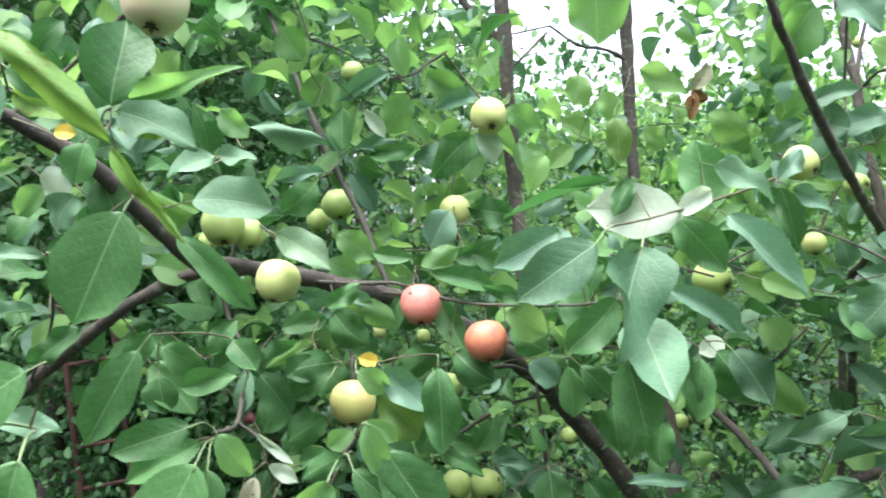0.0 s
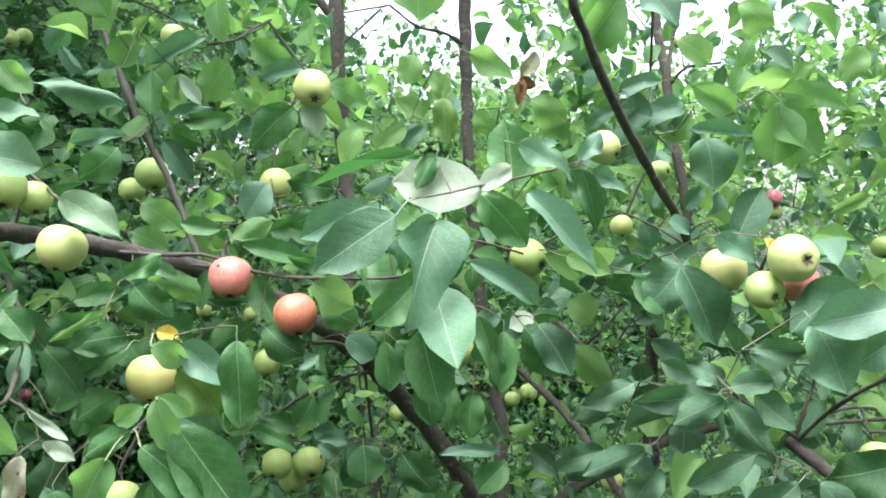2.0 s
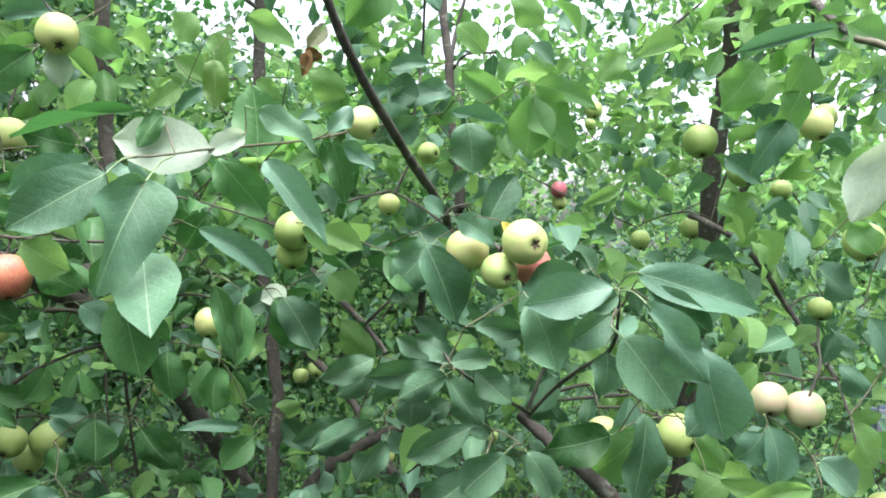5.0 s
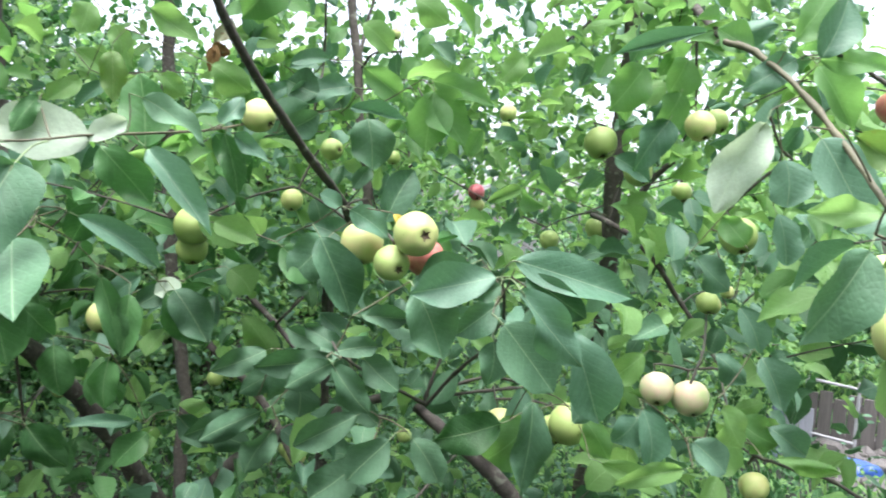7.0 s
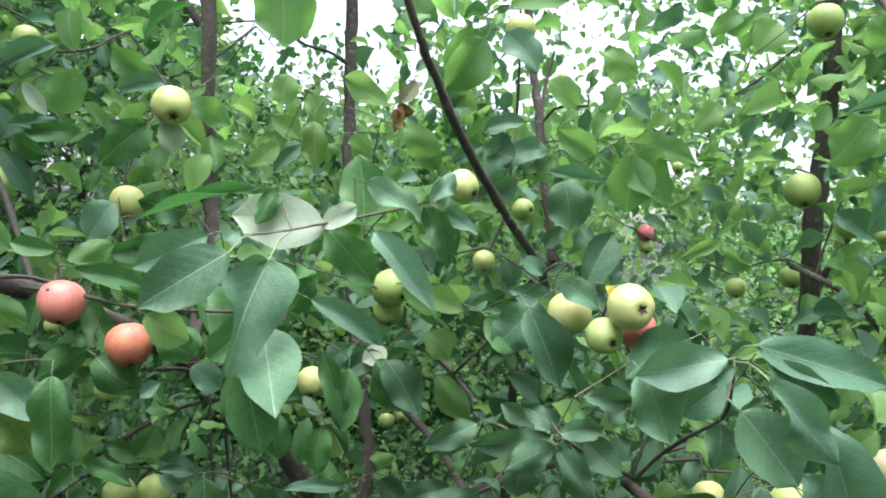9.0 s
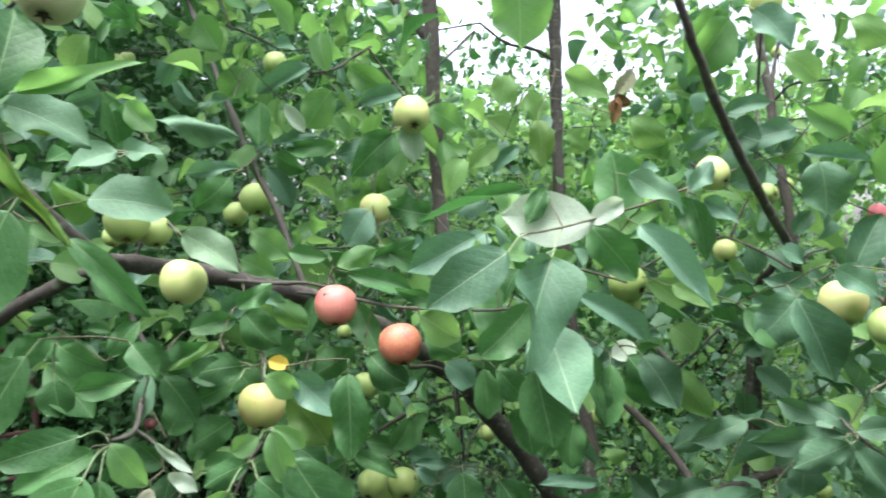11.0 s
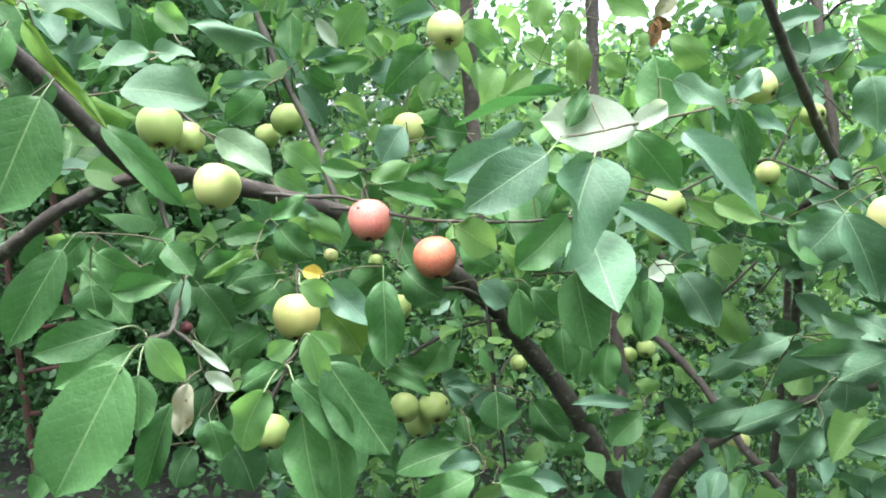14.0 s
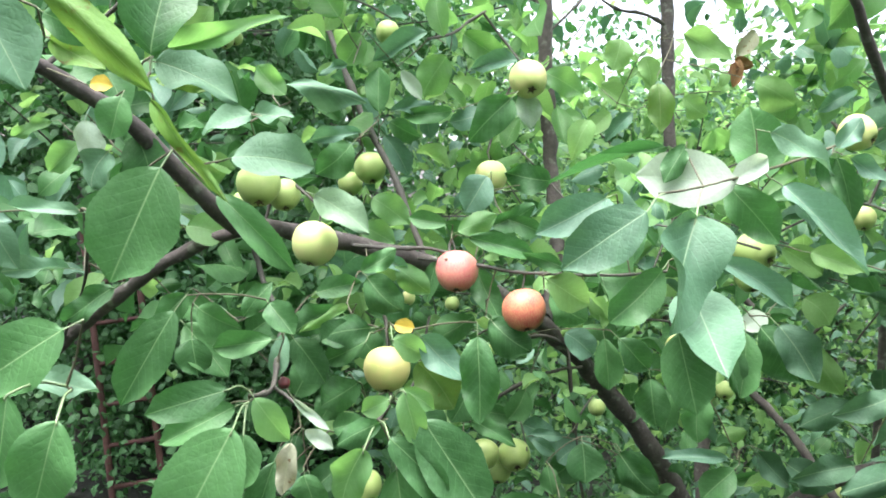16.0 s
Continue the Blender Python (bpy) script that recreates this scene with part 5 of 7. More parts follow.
leaf((1.033, 0.604, 1.792), (1.068, 0.587, 1.856), (-0.41, -0.91, -0.02), 0.042, LIT, TREE_E)
leaf((1.080, 0.605, 1.779), (1.173, 0.552, 1.772), (-0.48, -0.86, 0.15), 0.037, LIT, TREE_E)
leaf((1.056, 0.618, 1.777), (1.003, 0.647, 1.736), (-0.53, -0.84, 0.10), 0.039, SHEEN, TREE_E)
leaf((1.129, 0.646, 1.785), (1.176, 0.617, 1.707), (-0.54, -0.84, -0.00), 0.047, LIT, TREE_E)
leaf((1.047, 0.764, 1.837), (0.938, 0.824, 1.799), (-0.52, -0.84, 0.15), 0.021, SHEEN, TREE_E)
leaf((1.084, 0.714, 1.809), (1.043, 0.738, 1.836), (-0.41, -0.89, 0.19), 0.044, LIT, TREE_E)
leaf((1.068, 0.752, 1.827), (1.134, 0.715, 1.856), (-0.52, -0.84, 0.14), 0.032, SHEEN, TREE_E)
leaf((1.139, 0.838, 1.525), (1.186, 0.809, 1.479), (-0.26, -0.92, 0.30), 0.045, SHEEN, TREE_E)
leaf((1.079, 0.644, 1.590), (1.095, 0.633, 1.526), (-0.28, -0.95, 0.10), 0.039, SHEEN, TREE_E)
leaf((1.131, 0.734, 1.685), (1.085, 0.758, 1.641), (-0.49, -0.87, 0.03), 0.048, LIT, TREE_E)
leaf((1.091, 0.873, 1.729), (1.050, 0.893, 1.647), (-0.38, -0.92, -0.03), 0.053, SHEEN, TREE_E)
leaf((1.104, 0.867, 1.773), (1.077, 0.880, 1.710), (-0.20, -0.97, -0.11), 0.057, LIT, TREE_E)
leaf((1.119, 0.976, 1.833), (1.074, 0.998, 1.753), (-0.37, -0.93, -0.05), 0.066, LIT, TREE_E)
leaf((1.109, 0.866, 1.826), (1.089, 0.875, 1.763), (-0.21, -0.98, -0.07), 0.057, LIT, TREE_E)
leaf((1.122, 0.730, 1.462), (1.153, 0.710, 1.401), (-0.45, -0.89, 0.06), 0.041, SHEEN, TREE_E)
leaf((1.145, 0.943, 1.356), (1.099, 0.967, 1.305), (-0.52, -0.85, 0.07), 0.048, BRIGHT, TREE_E)
leaf((1.171, 0.815, 1.380), (1.218, 0.786, 1.341), (-0.26, -0.90, 0.34), 0.038, SHEEN, TREE_E)
leaf((1.131, 0.719, 1.304), (1.181, 0.690, 1.276), (-0.34, -0.88, 0.33), 0.050, LIT, TREE_E)
leaf((1.125, 0.721, 1.279), (1.100, 0.734, 1.229), (-0.49, -0.87, 0.03), 0.051, BRIGHT, TREE_E)
leaf((1.166, 0.699, 1.299), (1.216, 0.669, 1.264), (-0.31, -0.90, 0.31), 0.042, SHEEN, TREE_E)
leaf((0.996, 0.679, 1.257), (0.922, 0.719, 1.229), (-0.54, -0.79, 0.28), 0.029, BRIGHT, TREE_E)
leaf((0.943, 0.711, 1.317), (0.920, 0.723, 1.279), (-0.47, -0.88, 0.02), 0.045, SHEEN, TREE_E)
leaf((1.125, 0.732, 1.549), (1.095, 0.750, 1.586), (-0.51, -0.86, 0.01), 0.040, LIT, TREE_E)
leaf((1.112, 0.676, 1.401), (1.147, 0.654, 1.332), (-0.26, -0.95, 0.17), 0.052, SHEEN, TREE_E)
leaf((0.948, 0.708, 1.329), (0.965, 0.696, 1.254), (-0.22, -0.97, 0.11), 0.047, SHEEN, TREE_E)
leaf((1.042, 0.711, 1.281), (1.084, 0.686, 1.246), (-0.23, -0.90, 0.38), 0.049, SHEEN, TREE_E)
leaf((1.096, 0.623, 1.281), (1.172, 0.580, 1.273), (-0.43, -0.82, 0.37), 0.020, BRIGHT, TREE_E)
leaf((1.051, 0.674, 1.339), (1.076, 0.658, 1.285), (-0.23, -0.96, 0.18), 0.038, BRIGHT, TREE_E)
leaf((1.297, 0.618, 1.731), (1.354, 0.585, 1.689), (-0.35, -0.90, 0.25), 0.059, SHEEN, TREE_E)
leaf((-0.323, 0.606, 1.709), (-0.282, 0.607, 1.689), (-0.05, -0.98, -0.17), 0.027, LEAF, TREE_W)
leaf((-0.328, 0.625, 1.692), (-0.285, 0.626, 1.670), (0.07, -1.00, 0.06), 0.022, SPOTTED, TREE_W)
leaf((-0.231, 0.962, 1.698), (-0.269, 0.962, 1.736), (0.15, -0.98, 0.14), 0.031, LIT, TREE_W)
leaf((-0.656, 1.185, 1.686), (-0.716, 1.180, 1.663), (0.03, -0.99, 0.13), 0.024, LIT, TREE_W)
leaf((-0.559, 1.089, 1.645), (-0.601, 1.084, 1.605), (0.05, -1.00, 0.06), 0.039, LIT, TREE_W)
leaf((-0.193, 1.273, 1.841), (-0.223, 1.269, 1.790), (0.04, -1.00, 0.07), 0.047, LIT, TREE_W)
leaf((-0.134, 1.325, 1.793), (-0.099, 1.324, 1.746), (0.05, -1.00, 0.04), 0.024, UNDER, TREE_W)
leaf((-0.063, 1.381, 1.828), (-0.105, 1.375, 1.763), (0.19, -0.98, -0.03), 0.060, LIT, TREE_W)
leaf((-0.151, 1.320, 1.726), (-0.081, 1.326, 1.742), (0.02, -0.97, 0.24), 0.022, SHEEN, TREE_W)
leaf((-0.048, 1.327, 1.729), (-0.129, 1.321, 1.717), (0.11, -0.97, -0.24), 0.030, LEAF, TREE_W)
leaf((-0.158, 1.369, 1.714), (-0.108, 1.371, 1.683), (-0.07, -0.98, -0.17), 0.039, LEAF, TREE_W)
leaf((-0.163, 1.116, 1.669), (-0.236, 1.111, 1.659), (0.04, -0.97, 0.26), 0.022, SHEEN, TREE_W)
leaf((-0.186, 1.164, 1.657), (-0.236, 1.158, 1.609), (0.21, -0.97, -0.11), 0.051, LEAF, TREE_W)
leaf((-0.153, 1.162, 1.579), (-0.097, 1.164, 1.542), (0.14, -0.97, 0.17), 0.042, LIT, TREE_W)
leaf((0.061, 1.490, 1.845), (-0.023, 1.484, 1.827), (0.02, -0.97, 0.23), 0.036, SHEEN, TREE_W)
leaf((0.048, 1.224, 1.550), (0.100, 1.226, 1.529), (-0.03, -0.98, -0.19), 0.032, LEAF, TREE_W)
leaf((0.271, 1.957, 1.874), (0.344, 1.959, 1.827), (0.08, -0.99, 0.08), 0.058, BRIGHT, TREE_W)
leaf((0.517, 1.569, 1.821), (0.601, 1.572, 1.778), (0.07, -0.99, 0.07), 0.065, BRIGHT, TREE_E)
leaf((0.453, 1.866, 1.834), (0.509, 1.868, 1.791), (0.07, -1.00, 0.05), 0.050, BRIGHT, TREE_W)
leaf((0.286, 1.854, 1.794), (0.220, 1.846, 1.738), (-0.05, -0.98, 0.18), 0.048, BRIGHT, TREE_W)
leaf((0.338, 1.857, 1.795), (0.274, 1.850, 1.734), (-0.10, -0.97, 0.22), 0.040, SHEEN, TREE_W)
leaf((0.663, 1.476, 1.792), (0.599, 1.470, 1.754), (-0.09, -0.95, 0.30), 0.031, SHEEN, TREE_E)
leaf((0.459, 1.105, 1.643), (0.515, 1.105, 1.575), (-0.20, -0.96, -0.17), 0.046, LEAF, TREE_W)
leaf((-0.409, 0.889, 1.466), (-0.467, 0.883, 1.426), (0.01, -0.99, 0.13), 0.032, LEAF, TREE_W)
leaf((-0.336, 0.940, 1.401), (-0.328, 0.939, 1.356), (0.12, -0.99, 0.06), 0.043, LEAF, TREE_W)
leaf((-0.256, 0.998, 1.445), (-0.229, 0.997, 1.393), (0.19, -0.98, 0.11), 0.036, LEAF, TREE_W)
leaf((-0.134, 1.003, 1.393), (-0.189, 0.998, 1.365), (-0.02, -0.97, 0.23), 0.029, LEAF, TREE_W, (-0.136, 1.083, 1.392))
leaf((-0.141, 1.000, 1.342), (-0.191, 0.995, 1.308), (0.14, -0.99, -0.07), 0.044, LEAF, TREE_W, (-0.143, 1.078, 1.296))
leaf((-0.150, 1.106, 1.467), (-0.100, 1.107, 1.419), (0.16, -0.98, 0.15), 0.048, LEAF, TREE_W)
leaf((-0.143, 1.108, 1.495), (-0.093, 1.111, 1.480), (0.14, -0.94, 0.30), 0.021, SHEEN, TREE_W)
leaf((0.025, 1.165, 1.409), (0.073, 1.165, 1.342), (-0.07, -1.00, -0.05), 0.050, LEAF, TREE_W)
leaf((0.090, 1.508, 1.157), (0.156, 1.511, 1.135), (0.16, -0.92, 0.34), 0.048, SHEEN, TREE_W)
leaf((0.215, 1.514, 1.117), (0.141, 1.505, 1.048), (-0.12, -0.96, 0.25), 0.065, LEAF, TREE_W)
leaf((-0.196, 0.941, 1.239), (-0.181, 0.940, 1.192), (0.06, -1.00, 0.05), 0.042, LEAF, TREE_W)
leaf((-0.006, 1.207, 1.289), (-0.031, 1.203, 1.236), (0.08, -1.00, 0.04), 0.044, LEAF, TREE_W)
leaf((0.089, 1.412, 1.245), (0.060, 1.407, 1.189), (0.07, -1.00, 0.05), 0.047, LEAF, TREE_W)
leaf((0.206, 1.275, 1.363), (0.217, 1.271, 1.280), (-0.03, -1.00, 0.04), 0.045, LEAF, TREE_W)
leaf((0.270, 1.226, 1.312), (0.280, 1.223, 1.233), (-0.10, -0.99, 0.03), 0.052, LEAF, TREE_W)
leaf((0.348, 1.230, 1.288), (0.345, 1.226, 1.213), (-0.10, -0.99, 0.06), 0.044, LEAF, TREE_W)
leaf((0.356, 1.056, 1.411), (0.351, 1.051, 1.326), (-0.11, -0.99, 0.06), 0.039, LEAF, TREE_W)
leaf((0.418, 1.278, 1.160), (0.365, 1.272, 1.112), (-0.15, -0.95, 0.28), 0.049, LEAF, TREE_W)
leaf((0.471, 1.332, 1.173), (0.528, 1.333, 1.116), (0.16, -0.98, 0.15), 0.044, SHADED_GREY, TREE_W)
leaf((0.643, 1.550, 1.288), (0.709, 1.552, 1.235), (0.09, -0.99, 0.09), 0.045, GREYLEAF, TREE_E)
leaf((0.714, 1.271, 1.770), (0.608, 1.284, 1.746), (-0.18, -0.95, 0.25), 0.047, SHEEN, TREE_E)
leaf((0.747, 1.317, 1.763), (0.697, 1.322, 1.721), (-0.01, -0.99, -0.12), 0.048, LIT, TREE_E)
leaf((0.665, 1.329, 1.827), (0.616, 1.335, 1.800), (-0.22, -0.95, 0.20), 0.031, SHEEN, TREE_E)
leaf((0.751, 1.318, 1.819), (0.829, 1.306, 1.768), (-0.28, -0.94, -0.21), 0.051, LIT, TREE_E)
leaf((0.875, 1.406, 1.991), (0.953, 1.395, 1.954), (-0.11, -0.99, 0.08), 0.061, BRIGHT, TREE_E)
leaf((0.548, 1.197, 1.941), (0.523, 1.197, 1.836), (-0.16, -0.99, 0.03), 0.064, LIT, TREE_E)
leaf((0.808, 1.515, 1.948), (0.874, 1.505, 1.901), (-0.09, -0.99, 0.08), 0.059, BRIGHT, TREE_E)
leaf((0.590, 1.234, 1.673), (0.651, 1.227, 1.705), (-0.03, -0.98, -0.18), 0.053, GREYLEAF, TREE_E)
leaf((0.475, 1.047, 1.640), (0.525, 1.039, 1.607), (-0.02, -0.98, 0.20), 0.026, SHEEN, TREE_W)
leaf((0.466, 1.068, 1.641), (0.492, 1.063, 1.556), (-0.21, -0.98, 0.00), 0.034, LEAF, TREE_W)
leaf((1.123, 1.371, 1.915), (1.071, 1.376, 1.852), (-0.27, -0.95, 0.14), 0.050, BRIGHT, TREE_E)
leaf((1.139, 1.361, 1.634), (1.062, 1.371, 1.599), (-0.22, -0.95, 0.24), 0.028, BRIGHT, TREE_E)
leaf((0.705, 1.418, 1.571), (0.722, 1.414, 1.522), (-0.24, -0.97, -0.01), 0.044, GREYLEAF, TREE_E)
leaf((0.759, 1.487, 1.338), (0.828, 1.477, 1.283), (0.02, -0.98, 0.21), 0.048, SHEEN, TREE_E)
leaf((0.700, 1.510, 1.219), (0.610, 1.521, 1.171), (-0.24, -0.94, 0.24), 0.053, GREYLEAF, TREE_E)
leaf((0.517, 1.331, 1.157), (0.597, 1.319, 1.118), (-0.02, -0.96, 0.26), 0.051, SHADED_GREY, TREE_E)
leaf((0.436, 1.248, 1.409), (0.381, 1.254, 1.371), (-0.23, -0.96, 0.16), 0.038, SHADED_GREY, TREE_W)
leaf((0.214, 1.473, 1.144), (0.150, 1.480, 1.099), (-0.28, -0.93, 0.24), 0.061, SHEEN, TREE_W)
leaf((0.267, 1.364, 1.132), (0.308, 1.357, 1.072), (-0.13, -0.99, 0.03), 0.057, LEAF, TREE_W)
leaf((0.576, 1.138, 1.924), (0.632, 1.119, 1.871), (-0.14, -0.97, 0.21), 0.059, SHEEN, TREE_W)
leaf((0.236, 1.235, 1.986), (0.249, 1.230, 1.879), (-0.00, -1.00, 0.04), 0.095, LIT, TREE_W)
leaf((0.556, 1.177, 1.921), (0.502, 1.195, 1.833), (-0.04, -0.98, -0.18), 0.066, LIT, TREE_E)
leaf((0.590, 1.165, 1.978), (0.679, 1.134, 1.995), (-0.34, -0.94, 0.05), 0.048, LIT, TREE_E)
leaf((1.111, 1.249, 1.994), (1.148, 1.237, 2.052), (-0.33, -0.94, 0.01), 0.065, BRIGHT, TREE_E)
leaf((1.228, 1.103, 2.034), (1.270, 1.088, 1.987), (-0.46, -0.88, -0.14), 0.063, LIT, TREE_E)
leaf((0.026, 1.106, 1.411), (0.080, 1.090, 1.372), (0.06, -0.91, 0.41), 0.049, LEAF, TREE_W)
leaf((-0.160, 1.170, 1.463), (-0.113, 1.155, 1.433), (0.13, -0.88, 0.46), 0.028, LEAF, TREE_W)
leaf((-0.059, 1.183, 1.487), (-0.073, 1.165, 1.428), (0.11, -0.89, 0.45), 0.029, LEAF, TREE_W)
leaf((0.002, 1.192, 1.474), (0.038, 1.174, 1.404), (-0.21, -0.92, 0.33), 0.041, LEAF, TREE_W)
leaf((-0.003, 1.258, 1.227), (0.070, 1.244, 1.196), (0.21, -0.90, 0.38), 0.031, LEAF, TREE_W)
leaf((0.875, 0.931, 1.253), (0.777, 0.953, 1.223), (-0.15, -0.97, 0.20), 0.060, LEAF, TREE_E)
leaf((-0.209, 0.828, 1.461), (-0.178, 0.813, 1.432), (0.06, -0.91, 0.41), 0.030, LEAF, TREE_W)
leaf((-0.211, 0.894, 1.418), (-0.216, 0.877, 1.369), (0.13, -0.88, 0.46), 0.022, PALE, TREE_W)
leaf((-0.359, 0.973, 1.413), (-0.297, 0.955, 1.355), (0.11, -0.89, 0.45), 0.051, LEAF, TREE_W)
leaf((-0.153, 0.977, 1.442), (-0.213, 0.962, 1.414), (-0.21, -0.92, 0.33), 0.017, BRIGHT, TREE_W)
leaf((-0.385, 1.025, 1.436), (-0.314, 1.011, 1.414), (0.21, -0.90, 0.38), 0.037, LEAF, TREE_W)
leaf((-0.149, 0.975, 1.418), (-0.183, 0.961, 1.401), (0.20, -0.95, 0.25), 0.039, LEAF, TREE_W)
leaf((0.116, 1.150, 1.141), (0.019, 1.134, 1.112), (0.06, -0.91, 0.41), 0.054, LEAF, TREE_W)
leaf((0.142, 1.119, 1.132), (0.084, 1.106, 1.127), (0.13, -0.88, 0.46), 0.033, SHEEN, TREE_W)
leaf((0.133, 1.098, 1.118), (0.050, 1.081, 1.082), (0.11, -0.89, 0.45), 0.051, LEAF, TREE_W)
leaf((0.173, 1.136, 1.095), (0.229, 1.127, 1.126), (-0.21, -0.92, 0.33), 0.029, LEAF, TREE_W)
leaf((0.173, 1.116, 1.100), (0.243, 1.103, 1.088), (0.21, -0.90, 0.38), 0.034, LEAF, TREE_W)
leaf((0.200, 1.156, 1.097), (0.275, 1.144, 1.090), (0.20, -0.95, 0.25), 0.032, SHEEN, TREE_W)
leaf((0.174, 1.257, 1.198), (0.180, 1.239, 1.139), (-0.01, -0.96, 0.28), 0.060, LEAF, TREE_W)
leaf((0.120, 1.262, 1.157), (0.129, 1.246, 1.116), (0.02, -0.93, 0.37), 0.032, LEAF, TREE_W)
leaf((0.240, 1.304, 1.171), (0.300, 1.286, 1.105), (-0.22, -0.94, 0.26), 0.049, LEAF, TREE_W)
leaf((0.156, 1.404, 1.165), (0.097, 1.392, 1.172), (-0.10, -0.89, 0.45), 0.021, SHEEN, TREE_W)
leaf((0.100, 1.383, 1.165), (0.142, 1.369, 1.143), (0.13, -0.96, 0.26), 0.024, SHEEN, TREE_W)
leaf((-0.078, 0.890, 1.268), (-0.051, 0.868, 1.163), (0.15, -0.96, 0.25), 0.052, LEAF, TREE_W)
leaf((-0.048, 0.909, 1.251), (-0.030, 0.887, 1.155), (0.06, -0.97, 0.25), 0.044, LEAF, TREE_W)
leaf((-0.168, 1.039, 1.335), (-0.197, 1.023, 1.282), (0.07, -0.92, 0.39), 0.043, LEAF, TREE_W)
leaf((-0.173, 0.995, 1.281), (-0.130, 0.985, 1.297), (0.14, -0.89, 0.44), 0.027, LEAF, TREE_W)
# Fill leaves behind the outer ones, mostly in the shade-toned green.
leaf((-0.224, 1.107, 1.173), (-0.175, 1.089, 1.092), (0.12, -0.89, 0.43), 0.064, SHADED, TREE_W)
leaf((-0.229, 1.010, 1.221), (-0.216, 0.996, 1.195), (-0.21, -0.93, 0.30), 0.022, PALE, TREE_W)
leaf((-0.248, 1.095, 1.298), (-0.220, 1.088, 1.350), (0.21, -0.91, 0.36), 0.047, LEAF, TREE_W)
leaf((-0.359, 1.052, 1.141), (-0.324, 1.041, 1.150), (0.21, -0.95, 0.22), 0.023, SHADED, TREE_W)
leaf((-0.175, 1.090, 1.211), (-0.222, 1.074, 1.169), (-0.00, -0.97, 0.26), 0.039, SHADED, TREE_W)
leaf((-0.151, 1.107, 1.159), (-0.124, 1.092, 1.117), (0.03, -0.94, 0.35), 0.044, SHADED, TREE_W)
leaf((-0.254, 1.092, 1.254), (-0.289, 1.082, 1.287), (-0.22, -0.95, 0.24), 0.037, SHADED, TREE_W)
leaf((-0.252, 1.131, 1.231), (-0.278, 1.113, 1.161), (-0.09, -0.90, 0.42), 0.048, SHADED, TREE_W)
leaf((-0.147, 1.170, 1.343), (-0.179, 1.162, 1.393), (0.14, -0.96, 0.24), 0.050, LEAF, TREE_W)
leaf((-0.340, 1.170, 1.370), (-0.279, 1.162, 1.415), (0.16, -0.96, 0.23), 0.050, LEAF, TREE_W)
leaf((-0.111, 1.166, 1.277), (-0.034, 1.152, 1.233), (0.07, -0.97, 0.23), 0.050, SHADED, TREE_W)
leaf((-0.024, 1.158, 1.155), (-0.071, 1.141, 1.100), (-0.22, -0.89, 0.40), 0.058, SHADED, TREE_W)
leaf((-0.282, 1.153, 1.130), (-0.309, 1.136, 1.076), (-0.12, -0.96, 0.24), 0.050, SHADED, TREE_W)
leaf((0.790, 0.909, 1.488), (0.711, 0.937, 1.430), (-0.42, -0.84, 0.36), 0.063, GREYLEAF, TREE_E)
leaf((-0.242, 0.819, 1.352), (-0.319, 0.803, 1.315), (0.07, -0.92, 0.39), 0.036, LEAF, TREE_W)


# ---- spurs and fine shoots that join fruit and outer leaves to the wood ----
TREES = (TREE_W, TREE_E)
POOL = np.zeros((len(wood) + 6000, 5))
POOL[:len(wood)] = wood
pool_size = [len(wood)]


FRUIT = np.array(heroes[:len(spurs_wanted)])
VIEW_MID = np.array((0.10, 0.0, 1.57))   # mean camera position
# camera position when it looks east
VIEW_EAST = np.array((0.30, -0.07, 1.57))


def hides_fruit(p):
    """True where a point lies in front of an apple, seen from the camera."""
    d, h = p - VIEW_MID, FRUIT[:, :3] - VIEW_MID
    dn, hn = np.linalg.norm(d), np.linalg.norm(h, axis=1)
    ca = (h @ d) / (dn * hn)
    off = np.sqrt(np.maximum(0, 1 - ca ** 2)) * hn
    return bool(((ca > 0.5) & (off < FRUIT[:, 3]) & (dn < hn)).any())


def join_to_wood(end, r0, r1, lift, steps, back):
    """A thin rod from the nearest wood to an end; it becomes wood itself."""
    e, n = np.array(end), pool_size[0]
    dist = np.linalg.norm(POOL[:n, :3] - e, axis=1)
    i = int(dist.argmin())
    s, d, owner = POOL[i, :3].copy(), dist[i], POOL[i, 4]
    side = np.array((math.sin(i), math.cos(i), 0.0)) * 0.04 * d
    away = e - VIEW_MID
    away[2] = 0
    away /= np.linalg.norm(away)
    if d > 0.22:
        back = max(back, 0.34)
    for back in (back, back + 0.2, back + 0.45):
        if not hides_fruit(s + (e - s) * 0.5 + away * back * d + np.array((0, 0, lift * d))):
            break
    line = spline((s, s + (e - s) * 0.35 + side + away * back * d + np.array((0, 0, lift * d)),
                   s + (e - s) * 0.75 + side * 0.5 + away * back * 0.7 * d + np.array((0, 0, lift * 0.8 * d)), e), steps)
    new_pts = line[1:]
    POOL[n:n + len(new_pts), :3], POOL[n:n + len(new_pts), 4] = new_pts, owner
    pool_size[0] += len(new_pts)
    return TREES[int(owner)], d, *tube(line, np.linspace(r0, r1, len(line)), 6, 0.12, i)


def nearest_wood(p):
    return np.linalg.norm(POOL[:pool_size[0], :3] - np.array(p), axis=1).min()


